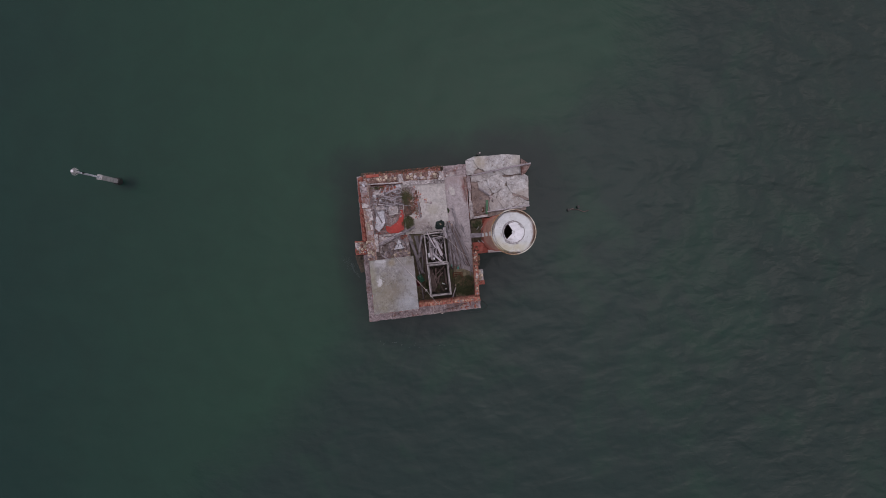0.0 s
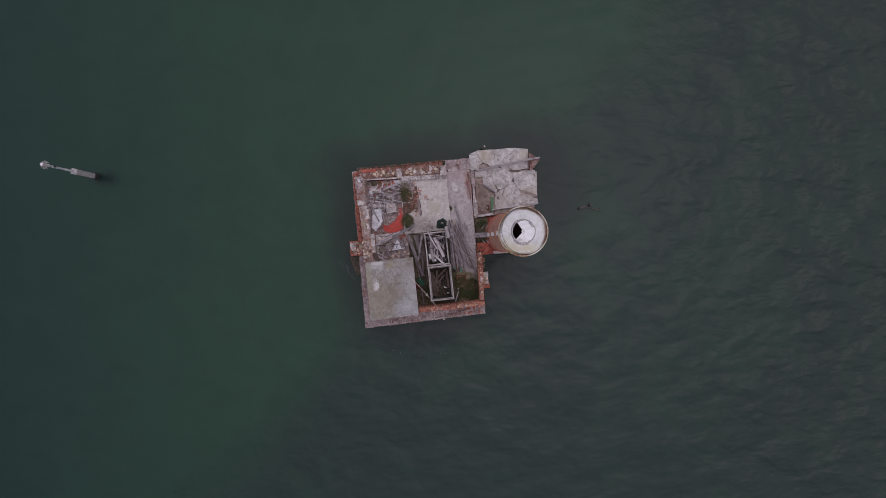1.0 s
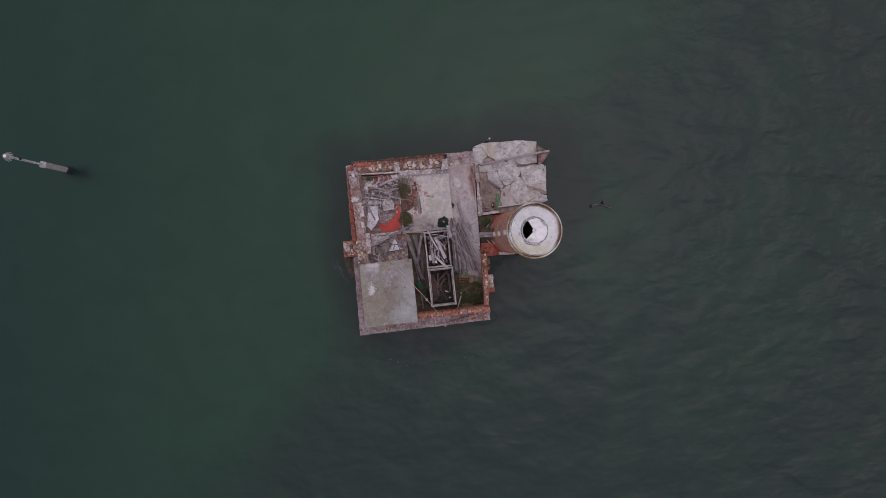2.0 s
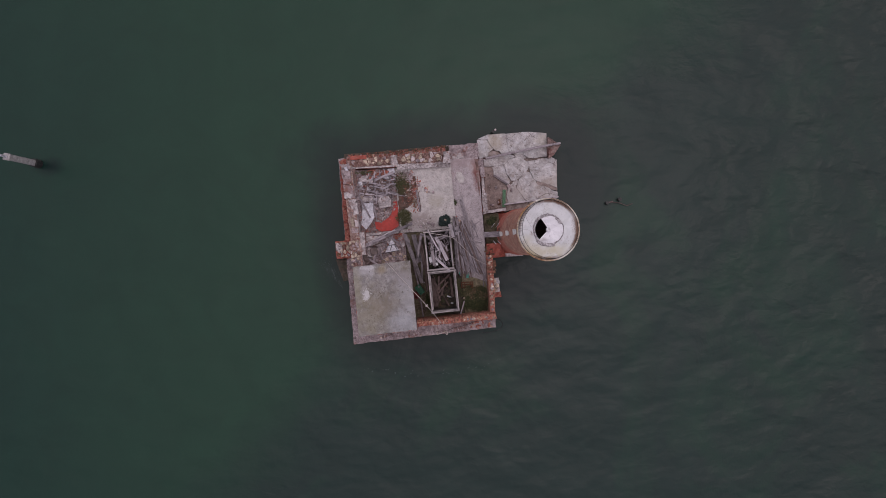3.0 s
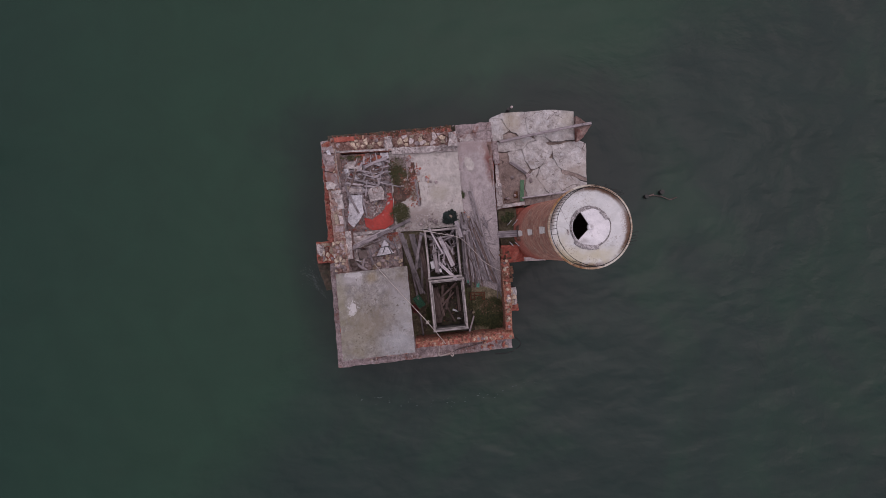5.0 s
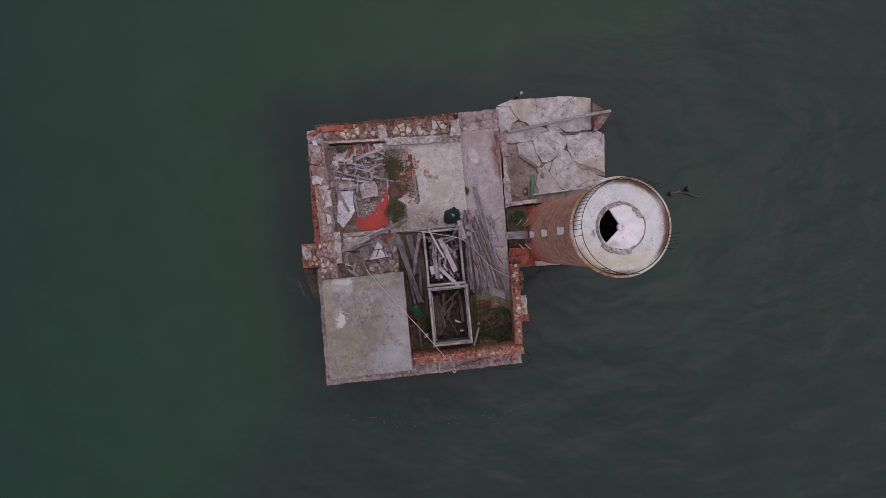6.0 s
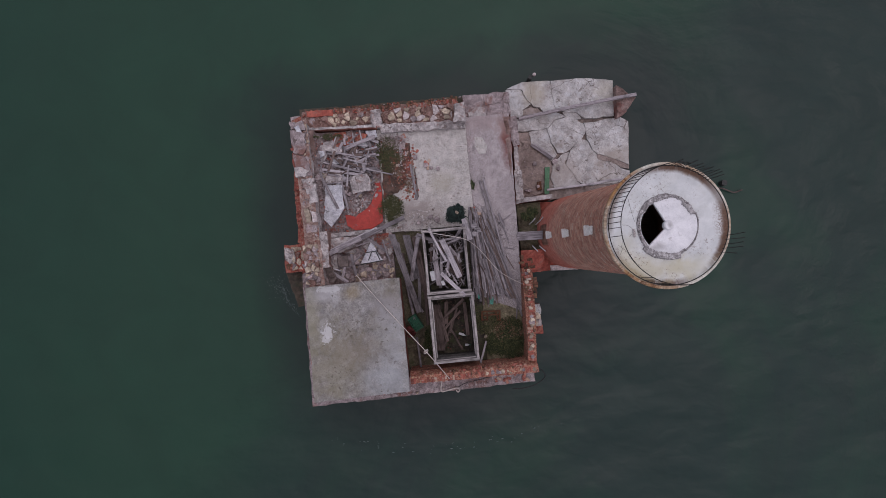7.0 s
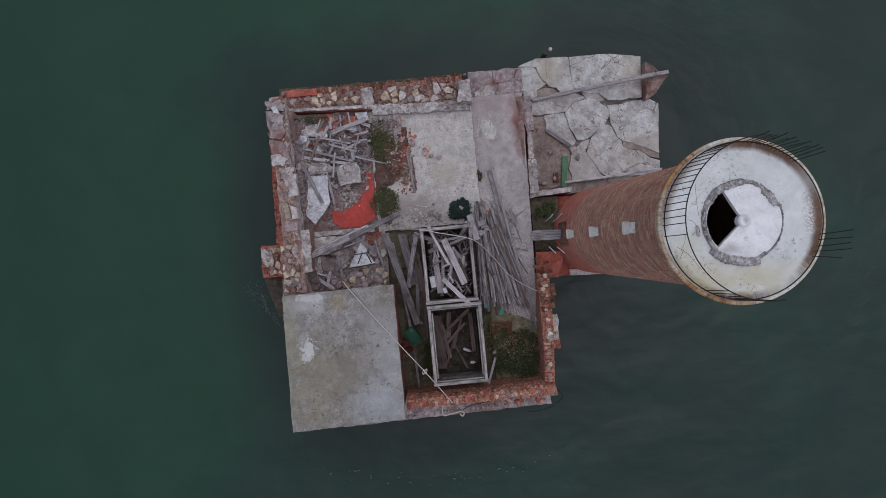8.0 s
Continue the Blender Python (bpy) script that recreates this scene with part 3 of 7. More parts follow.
def mass(name, corners, z0, top, mats, cell=0.15, wear=0.05, parent=None, label="", flare=0.0):
    """A lump of masonry or earth over a four-cornered plan: an uneven top by top(x, y), ragged edges, sides down to z0.
    mats: one material, or top and sides."""
    c = [Vector(p) for p in corners]
    nu = max(2, int((c[1] - c[0]).length / cell))
    nv = max(2, int((c[3] - c[0]).length / cell))
    verts, faces, slots = [], [], []
    for j in range(nv + 1):
        for i in range(nu + 1):
            u, v = i / nu, j / nv
            p = c[0] * (1 - u) * (1 - v) + c[1] * u * (1 - v) + c[2] * u * v + c[3] * (1 - u) * v
            x, y = p.x, p.y
            edge = i in (0, nu) or j in (0, nv)
            wx, wy = wear * rag(x, y, 1.3, 2.3) + wear * 0.5 * rag(x, y, 9.1, 7.0), wear * rag(x, y, 5.3, 2.3) + wear * 0.5 * rag(x, y, 4.1, 7.0)
            if not edge:
                wx, wy = wx * 0.3, wy * 0.3
            z = top(x, y)
            if edge:
                z -= abs(wear) * (0.35 + 0.35 * rag(x, y, 2.0, 6.0))
            verts.append((x + wx, y + wy, z))
    at = lambda i, j: j * (nu + 1) + i
    for j in range(nv):
        for i in range(nu):
            faces.append((at(i, j), at(i + 1, j), at(i + 1, j + 1), at(i, j + 1)))
            slots.append(0)
    loop = [(i, 0) for i in range(nu)] + [(nu, j) for j in range(nv)] + [(i, nv) for i in range(nu, 0, -1)] + [(0, j) for j in range(nv, 0, -1)]
    mid = sum(c, Vector((0, 0))) / 4
    ring = [at(*q) for q in loop]
    levels = max(1, int(1.0 / max(cell, 0.2)))
    prev = ring
    for lv in range(1, levels + 1):
        f = lv / levels
        now = []
        for k in ring:
            x, y, z = verts[k]
            dx, dy = x - mid.x, y - mid.y
            r = math.hypot(dx, dy) or 1
            g = flare * f + (wear * 0.4 * rag(x, y, f * 9, 3.0) if lv < levels else 0)
            now.append(len(verts))
            verts.append((x + dx / r * g, y + dy / r * g, z + (z0 - z) * f))
        n = len(ring)
        for k in range(n):
            faces.append((prev[k], now[k], now[(k + 1) % n], prev[(k + 1) % n]))
            slots.append(1)
        prev = now
    faces.append(tuple(reversed(prev)))
    slots.append(1)
    if not isinstance(mats, (tuple, list)):
        slots = None
    return raw(name, verts, faces, mats, parent, label, slots)


def rect(x0, y0, x1, y1):
    return (x0, y0), (x1, y0), (x1, y1), (x0, y1)


def level(z, amp=0.02, s=1.5, seed=0.0):
    return lambda x, y: z + amp * fbm(x, y, s, seed)


def slab_piece(name, outline, z0, z1, mat, tilt=(0, 0), chip=0.03, parent=None, label="", step=0.14, seed=0, grow=0.0, crook=None):
    """A flat piece of concrete or board with a chipped outline and a bevelled upper edge."""
    r = random.Random(seed)
    pts = []
    n = len(outline)
    for k in range(n):
        a, b = Vector(outline[k]), Vector(outline[(k + 1) % n])
        m = max(1, int((b - a).length / step))
        side = Vector((-(b - a).y, (b - a).x)).normalized() if (b - a).length else Vector((0, 0))
        for q in range(m):
            g = a.lerp(b, q / m)
            if side.x < 0 or (side.x == 0 and side.y < 0):
                side = -side
            slow = 1.6 * rag(g.x, g.y, 2.0, 1.7) + 0.8 * rag(g.x, g.y, 8.0, 5.0)
            pts.append(g + (side * chip * (0.12 * r.uniform(-1, 1)) if q else Vector((0, 0))) + Vector((rag(g.x, g.y, 3.0, 1.7), rag(g.x, g.y, 6.0, 1.7))) * chip * 1.5 + side * chip * slow * 0.5)
    if crook:
        pts = [p + Vector((rag(p.x, p.y, 11.0, 2.6) + 0.6 * rag(p.x, p.y, 13.0, 7.0), rag(p.x, p.y, 17.0, 2.6) + 0.6 * rag(p.x, p.y, 19.0, 7.0))) * crook(p) for p in pts]
    mid = sum(pts, Vector((0, 0))) / len(pts)
    pts = [p + (p - mid).normalized() * grow for p in pts]
    rise = lambda p: tilt[0] * (p.x - mid.x) + tilt[1] * (p.y - mid.y)
    bm = bmesh.new()
    rings = []
    for z, inset in ((z0, 0.0), (z1 - 0.015, 0.0), (z1, 0.015)):
        ring = []
        for p in pts:
            d = (mid - p)
            q = p + (d.normalized() * inset if d.length else d)
            ring.append(bm.verts.new((q.x, q.y, z + rise(q) + (0.006 * r.uniform(-1, 1) if inset else 0))))
        rings.append(ring)
    k = len(pts)
    for lo, hi in zip(rings, rings[1:]):
        for i in range(k):
            bm.faces.new((lo[i], lo[(i + 1) % k], hi[(i + 1) % k], hi[i]))
    bm.faces.new(rings[-1])
    bm.faces.new(tuple(reversed(rings[0])))
    bmesh.ops.recalc_face_normals(bm, faces=bm.faces)
    bmesh.ops.triangulate(bm, faces=[f for f in bm.faces if len(f.verts) > 4])
    return part(name, bm, mat, parent, label)


def board_mesh(name, length, width, thick, seed, segs=6, ragged=0.5):
    """A sawn board along its own x axis, a little bowed and twisted, with worn arrises and broken ends."""
    r = random.Random(seed)
    c = min(width, thick) * 0.16
    hw, ht = width / 2, thick / 2
    sect = [(-hw + c, -ht), (hw - c, -ht), (hw, -ht + c), (hw, ht - c), (hw - c, ht), (-hw + c, ht), (-hw, ht - c), (-hw, -ht + c)]
    bow, sag, tw = r.uniform(-1, 1) * length * 0.008, r.uniform(-0.6, 1) * length * 0.005, r.uniform(-0.05, 0.05)
    verts, faces = [], []
    for i in range(segs + 1):
        u = i / segs
        k = 4 * u * (1 - u)
        x = (u - 0.5) * length
        a = tw * (u - 0.5)
        w = 1 + r.uniform(-0.05, 0.03)
        for sy, sz in sect:
            ex = r.uniform(-1, 1) * ragged * width * 0.35 if i in (0, segs) else 0
            verts.append((x + ex, sy * w * math.cos(a) - sz * math.sin(a) + bow * k, sz + sy * math.sin(a) + sag * k))
    for i in range(segs):
        for k in range(8):
            a, b = i * 8 + k, i * 8 + (k + 1) % 8
            faces.append((a, b, b + 8, a + 8))
    faces.append(tuple(range(7, -1, -1)))
    faces.append(tuple(segs * 8 + k for k in range(8)))
    me = bpy.data.meshes.new(name)
    me.from_pydata(verts, [], faces)
    me.update()
    return me


def lay(p0, p1):
    """The pose that lays a piece's x axis from p0 to p1, flat side up."""
    a, b = Vector(p0), Vector(p1)
    x = (b - a).normalized()
    y = Vector((0, 0, 1)).cross(x).normalized()
    z = x.cross(y)
    m = Matrix((x, y, z)).transposed().to_4x4()
    m.translation = (a + b) / 2
    return m


count = [0]


def plank(p0, p1, width, thick=0.045, mat=None, label="sun-bleached grey timber board lying among rubble", name="plank", category="plank", group="loose timber boards", parent=None):
    count[0] += 1
    ob = link_mesh(name, board_mesh(name, (Vector(p1) - Vector(p0)).length, width, thick, count[0]), mat or WOOD, parent)
    ob.matrix_world = lay(p0, p1)
    if not parent:
        tagged(ob, label, category, group)
    return ob


def stone_mesh(name, seed, sides=6, flat=0.6):
    """One broken stone about 1 across: an uneven many-sided block with a smaller worn top."""
    r = random.Random(seed)
    verts, faces = [], []
    ang = sorted((k + r.uniform(-0.3, 0.3)) / sides * 2 * math.pi for k in range(sides))
    rad = [r.uniform(0.38, 0.56) for _ in range(sides)]
    for z, s in ((-0.5 * flat, 0.92), (0.22 * flat, 1.0), (0.5 * flat, 0.74)):
        for a, q in zip(ang, rad):
            verts.append((math.cos(a) * q * s + r.uniform(-0.03, 0.03), math.sin(a) * q * s + r.uniform(-0.03, 0.03), z + r.uniform(-0.05, 0.05) * flat))
    for lv in range(2):
        for k in range(sides):
            a, b = lv * sides + k, lv * sides + (k + 1) % sides
            faces.append((a, b, b + sides, a + sides))
    faces.append(tuple(range(sides - 1, -1, -1)))
    faces.append(tuple(2 * sides + k for k in range(sides)))
    me = bpy.data.meshes.new(name)
    me.from_pydata(verts, [], faces)
    me.update()
    return me


def brick_mesh(name, seed):
    r = random.Random(seed)
    bm = bmesh.new()
    bmesh.ops.create_cube(bm, size=1.0)
    bmesh.ops.scale(bm, vec=(0.25, 0.118, 0.06), verts=bm.verts)
    bmesh.ops.bevel(bm, geom=[e for e in bm.edges if abs(e.verts[0].co.z - e.verts[1].co.z) < 0.01 and e.verts[0].co.z > 0], offset=0.012, segments=1, affect="EDGES")
    for v in bm.verts:
        v.co += Vector([r.uniform(-0.006, 0.006) for _ in range(3)])
    me = bpy.data.meshes.new(name)
    bm.to_mesh(me)
    bm.free()
    return me


STONES = [stone_mesh("stone", 40 + k, 5 + k % 3, 0.5 + 0.1 * (k % 4)) for k in range(9)]
for k, me in enumerate(STONES):
    me.materials.append(STONE)
GREYS = [stone_mesh("stone", 80 + k, 5 + k % 3, 0.35 + 0.1 * (k % 4)) for k in range(9)]
for me in GREYS:
    me.materials.append(STONE_GREY)
MOSSY = [brick_mesh("brick", 30 + k) for k in range(4)]
for me in MOSSY:
    me.materials.append(MOSSY_BRICK)
BRICKS = [brick_mesh("brick", 10 + k) for k in range(6)]
for me in BRICKS:
    me.materials.append(BRICK)


def piece(name, me, parent, x, y, z, sx=1.0, sy=1.0, sz=1.0, rz=0.0, tip=0.0):
    ob = new(name, me)
    if parent:
        ob.parent = parent
    ob.matrix_world = pose(x, y, z, rng.uniform(-tip, tip), rng.uniform(-tip, tip), rz) @ Matrix.Diagonal((sx, sy, sz, 1))
    return ob


def stone_at(parent, x, y, z, size, grey=False, tip=10.0, squash=1.0):
    me = rng.choice(GREYS if grey else STONES)
    return piece("stone", me, parent, x, y, z, size, size * rng.uniform(0.7, 1.1), size * squash * rng.uniform(0.6, 0.9), rng.uniform(0, 360), tip)


def tube(name, points, radius, mat, parent=None, label="", sides=6, closed=False, wob=0.0):
    """A pipe, rope or rod swept along points."""
    pts = [Vector(p) for p in points]
    if wob:
        pts = [p + Vector((rag(p.x, p.y, 1, 3), rag(p.x, p.y, 5, 3), 0)) * wob for p in pts]
    n = len(pts)
    verts, faces = [], []
    for i, p in enumerate(pts):
        a = pts[(i - 1) % n] if closed or i else p
        b = pts[(i + 1) % n] if closed or i < n - 1 else p
        d = (b - a).normalized()
        s = d.cross(Vector((0, 0, 1)))
        s = s.normalized() if s.length > 1e-3 else Vector((1, 0, 0))
        u = s.cross(d)
        for k in range(sides):
            t = 2 * math.pi * k / sides
            verts.append(p + (s * math.cos(t) + u * math.sin(t)) * radius)
    for i in range(n if closed else n - 1):
        for k in range(sides):
            a, b = i * sides + k, i * sides + (k + 1) % sides
            c, d = ((i + 1) % n) * sides + (k + 1) % sides, ((i + 1) % n) * sides + k
            faces.append((a, b, c, d))
    if not closed:
        faces.append(tuple(range(sides - 1, -1, -1)))
        faces.append(tuple((n - 1) * sides + k for k in range(sides)))
    return raw(name, verts, faces, mat, parent, label)


def curve_points(pts, n=10):
    """A smooth line through points."""
    p = [Vector(q) for q in pts]
    p = [p[0] * 2 - p[1]] + p + [p[-1] * 2 - p[-2]]
    out = []
    for i in range(1, len(p) - 2):
        for k in range(n):
            t = k / n
            a, b, c, d = p[i - 1], p[i], p[i + 1], p[i + 2]
            out.append(0.5 * (2 * b + (c - a) * t + (2 * a - 5 * b + 4 * c - d) * t * t + (3 * b - a - 3 * c + d) * t ** 3))
    out.append(p[-2])
    return out


def lathe(name, rings, centre, mat, parent=None, label="", n=48, arc=(0, 360), closed=False):
    """Rings of (radius, height) turned round an upright axis; arc in degrees, counted from east towards north."""
    full = abs(arc[1] - arc[0]) >= 359.9
    cols = n if full else n + 1
    verts, faces = [], []
    for r, z in rings:
        for k in range(cols):
            a = radians(arc[0] + (arc[1] - arc[0]) * k / n)
            verts.append((centre[0] + r * math.cos(a), centre[1] + r * math.sin(a), z))
    m = len(rings)
    for i in range(m if closed else m - 1):
        for k in range(n):
            a, b = i * cols + k, i * cols + (k + 1) % cols
            c, d = ((i + 1) % m) * cols + (k + 1) % cols, ((i + 1) % m) * cols + k
            faces.append((a, b, c, d))
    if closed and not full:
        faces.append(tuple(i * cols for i in range(m)))
        faces.append(tuple(i * cols + n for i in reversed(range(m))))
    return raw(name, verts, faces, mat, parent, label)


def clump(name, cx, cy, z, rx, ry, height, n, mat, seed, size=0.09, label="", category="weed", ground=None, upright=0.6):
    """Weeds or a bush: many narrow leaves in uneven tufts, with gaps."""
    r = random.Random(seed)
    hubs = [(r.gauss(0, 0.45), r.gauss(0, 0.45), r.uniform(0.4, 1.0)) for _ in range(max(6, n // 90))]
    verts, faces = [], []
    for _ in range(n):
        hx, hy, hh = r.choice(hubs)
        ux, uy = hx + r.gauss(0, 0.16), hy + r.gauss(0, 0.16)
        reach = math.hypot(ux, uy)
        if reach > 1:
            ux, uy = ux / reach * r.uniform(0.5, 1.1), uy / reach * r.uniform(0.5, 1.1)
        x, y = cx + rx * ux, cy + ry * uy
        g = ground(x, y) if ground else z
        lift = height * hh * r.random() ** 1.3
        a = r.uniform(0, 2 * math.pi)
        up = r.uniform(0.1, upright * 1.6)
        d = Vector((math.cos(a), math.sin(a), up)).normalized()
        s = Vector((-math.sin(a), math.cos(a), r.uniform(-0.4, 0.4))).normalized()
        ln, wd = size * r.uniform(0.6, 1.7), size * r.uniform(0.12, 0.3)
        o = Vector((x, y, g + lift - 0.01))
        k = len(verts)
        verts += [o, o + d * ln * 0.55 + s * wd, o + d * ln - Vector((0, 0, ln * 0.25)), o + d * ln * 0.55 - s * wd]
        faces.append((k, k + 1, k + 2, k + 3))
    ob = raw(name, verts, faces, mat)
    return tagged(ob, label, category)


def litter(name, regions, n, sizes, mat, seed, label, flat=0.6, stick=False):
    """Crumbs past counting: one mesh of many small angular chips (or splinters) strewn over regions of (x0, y0, x1, y1, height rule)."""
    r = random.Random(seed)
    verts, faces = [], []
    for _ in range(n):
        x0, y0, x1, y1, top = r.choice(regions)
        x, y = r.uniform(x0, x1), r.uniform(y0, y1)
        s = r.uniform(*sizes) * (0.6 + 0.8 * r.random())
        z = top(x, y) + s * 0.15
        a = r.uniform(0, 6.283)
        ca, sa = math.cos(a), math.sin(a)
        lx, ly = (s * r.uniform(2.5, 6.0), s * 0.28) if stick else (s * r.uniform(0.4, 0.65), s * r.uniform(0.3, 0.55))
        k = len(verts)
        for zz, f in ((-0.3, 1.0), (0.35 * flat, 0.8)):
            for ux, uy in ((-1, -1), (1, -1), (1, 1), (-1, 1)):
                px, py = ux * lx * f * r.uniform(0.75, 1.1), uy * ly * f * r.uniform(0.75, 1.1)
                verts.append((x + ca * px - sa * py, y + sa * px + ca * py, z + zz * s + r.uniform(-0.1, 0.1) * s))
        faces += [(k + 4, k + 5, k + 6, k + 7), (k, k + 1, k + 5, k + 4), (k + 1, k + 2, k + 6, k + 5), (k + 2, k + 3, k + 7, k + 6), (k + 3, k, k + 4, k + 7), (k + 3, k + 2, k + 1, k)]
    return tagged(raw(name, verts, faces, mat), label, "rubble", kind="stuff")


def shards(x0, y0, x1, y1, size, seed, squeeze=1.0):
    """Split a rectangle into irregular many-sided cells about size across."""
    r = random.Random(seed)
    n = max(3, int((x1 - x0) * (y1 - y0) / (size * size)))
    seeds = []
    for _ in range(n):
        best = max(((r.uniform(x0, x1), r.uniform(y0, y1)) for _ in range(7)), key=lambda p: min([math.hypot(p[0] - q[0], (p[1] - q[1]) * squeeze) for q in seeds] or [9]))
        seeds.append(best)
    out = []
    for i, p in enumerate(seeds):
        poly = [Vector(c) for c in rect(x0, y0, x1, y1)]
        for j, q in enumerate(seeds):
            if i == j or math.hypot(p[0] - q[0], p[1] - q[1]) > 4 * size:
                continue
            m = Vector(((p[0] + q[0]) / 2, (p[1] + q[1]) / 2))
            d = Vector((q[0] - p[0], q[1] - p[1]))
            cut = []
            for k in range(len(poly)):
                a, b = poly[k], poly[(k + 1) % len(poly)]
                fa, fb = (a - m).dot(d), (b - m).dot(d)
                if fa <= 0:
                    cut.append(a)
                if fa * fb < 0:
                    cut.append(a.lerp(b, fa / (fa - fb)))
            poly = cut
            if len(poly) < 3:
                break
        if len(poly) >= 3:
            out.append(poly)
    return out


def pack_stones(parent, x0, y0, x1, y1, top, size, seed, mats, name="stone", skip=0.08, proud=0.05):
    """Fitted rubble: angular stones side by side, each a block of its own with a joint round it."""
    r = random.Random(seed)
    for q in shards(x0, y0, x1, y1, size, seed):
        if r.random() < skip:
            continue
        mid = sum(q, Vector((0, 0))) / len(q)
        sh = r.choice((r.uniform(0.5, 0.72), r.uniform(0.75, 0.97), r.uniform(0.8, 0.97)))
        wide, turn = r.uniform(0.8, 1.15), r.uniform(-0.35, 0.35)
        z = top(mid.x, mid.y) + proud * r.uniform(-0.4, 1.0)
        tx, ty = r.uniform(-0.16, 0.16), r.uniform(-0.16, 0.16)
        verts, faces, n = [], [], len(q)
        for zz, f in ((-0.16, sh), (-0.02, sh), (0.0, sh * 0.8)):
            for p in q:
                d = (p - mid) * f
                d = Vector((d.x * wide * math.cos(turn) - d.y * math.sin(turn), (d.y * math.cos(turn) + d.x * math.sin(turn)) / wide))
                verts.append((d.x + r.uniform(-0.02, 0.02), d.y + r.uniform(-0.02, 0.02), zz + (tx * d.x + ty * d.y if zz > -0.1 else 0)))
        for lv in range(2):
            for k in range(n):
                a, b = lv * n + k, lv * n + (k + 1) % n
                faces.append((a, b, b + n, a + n))
        faces.append(tuple(2 * n + k for k in range(n)))
        me = bpy.data.meshes.new(name)
        me.from_pydata(verts, [], faces)
        me.materials.append(r.choice(mats))
        me.update()
        ob = new(name, me)
        ob.parent = parent
        ob.location = (mid.x, mid.y, z)

# ---- the water ----
def build_water():
    xs = np.concatenate(([-4000, -900, -250, -90], np.arange(-60, 60.1, 0.5), [90, 250, 900, 4000]))
    ys = np.concatenate(([-4000, -900, -250, -70], np.arange(-40, 40.1, 0.5), [70, 250, 900, 4000]))
    verts = []
    for y in ys:
        for x in xs:
            z = 0.0
            if abs(x) < 60 and abs(y) < 40:
                open_side = max(0.0, min(1.0, (0.8 * x - 0.6 * y + 6) / 18))
                z = (0.02 + 0.05 * open_side) * noise.noise(Vector((x * 0.35, y * 0.75, 1.0))) + 0.02 * noise.noise(Vector((x * 0.9, y * 1.4, 4.0)))
            verts.append((x, y, z))
    n = len(xs)
    faces = [(j * n + i, j * n + i + 1, (j + 1) * n + i + 1, (j + 1) * n + i) for j in range(len(ys) - 1) for i in range(n - 1)]
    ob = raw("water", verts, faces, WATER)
    ob.data.polygons.foreach_set("use_smooth", [True] * len(ob.data.polygons))
    tagged(ob, "dark green silty lagoon water with low ripples", "water", kind="structure")


build_water()

# ---- plinth and ground inside the walls ----
FLOOR = 3.2
plinth = tagged(mass("plinth", ((-6.92, -6.66), (3.76, -6.46), (3.78, 7.28), (-6.7, 7.24)), -1.5, level(2.2, 0.05), (LEDGE, PLINTH_STONE), 0.2, 0.06),
                "broad stained stone and brick base standing in water", "foundation", kind="structure")
tagged(mass("wall_north_foot", rect(-6.5, 6.8, 1.75, 7.62), -1.5, level(0.8, 0.15), ALGAE, 0.12, 0.07), "dark wet weed-grown footing along the wall", "foundation", kind="structure")
tagged(mass("wall_west_foot", ((-6.8, -0.25), (-6.1, -0.25), (-6.1, 7.22), (-6.62, 7.08)), 1.0, level(2.30, 0.07, 2.0), (RED_WALL, RED_WALL), 0.1, 0.09), "ragged red brick footing outside the wall", "foundation", kind="structure")
tagged(mass("wall_north_ledge", ((-6.3, 6.9), (1.7, 6.9), (1.7, 7.42), (-6.2, 7.5)), 1.0, level(2.28, 0.06, 2.0), (ALGAE, RED_WALL), 0.1, 0.06), "brown mossy brick ledge outside the wall", "foundation", kind="structure")
tower_base = tagged(mass("tower_foundation", rect(3.72, -1.27, 7.7, 2.0), -1.5, level(2.15, 0.04), (RED_PLASTER, PLINTH_STONE), 0.2, 0.05),
                    "stone block under the round tower", "foundation", kind="structure")

slab_piece("pale_edge", [(5.0, -1.06), (6.3, -1.1), (6.3, -1.36), (5.0, -1.3)], 1.9, 2.24, WHITE_STONE, (0, 0), 0.03, tower_base, seed=9)

# broken landing stage to the north-east
stage = tagged(mass("landing_stage", ((4.0, 2.05), (9.3, 2.5), (9.05, 7.75), (4.0, 7.75)), -1.5, level(0.74, 0.03), (SLAB_BROWN, PLINTH_STONE), 0.25, 0.04),
               "silted core of a collapsed concrete landing stage", "foundation", kind="structure")


def terrace_top(x, y):
    return FLOOR + 0.04 + 0.012 * fbm(x, y, 1.2)


def walk_top(x, y):
    return FLOOR - 0.03 + 0.015 * fbm(x, y, 1.2, 3)


def heap_top(x, y):
    """Rubble in the north-west room, heaped towards its west side."""
    h = 0.30 * math.exp(-((x + 4.6) ** 2 / 1.6 + (y - 4.6) ** 2 / 1.8)) + 0.2 * math.exp(-((x + 3.2) ** 2 / 0.8 + (y - 4.7) ** 2 / 0.7))
    h += 1.0 * math.exp(-((x + 5.55) / 0.42) ** 2) * (0.6 + 0.5 * rag(x, y, 3.0, 1.3)) + 0.55 * math.exp(-((y - 5.9) / 0.36) ** 2) * (0.6 + 0.6 * rag(x, y, 1.0, 1.5)) * (x < -2.7)
    low = max(0.0, 1 - math.hypot((x + 3.3) / 1.25, (y - 2.2) / 0.85))
    return FLOOR + max(0.0, h + 0.07 * fbm(x, y, 2.2)) * (1 - min(1, low * 2.5)) - 0.01


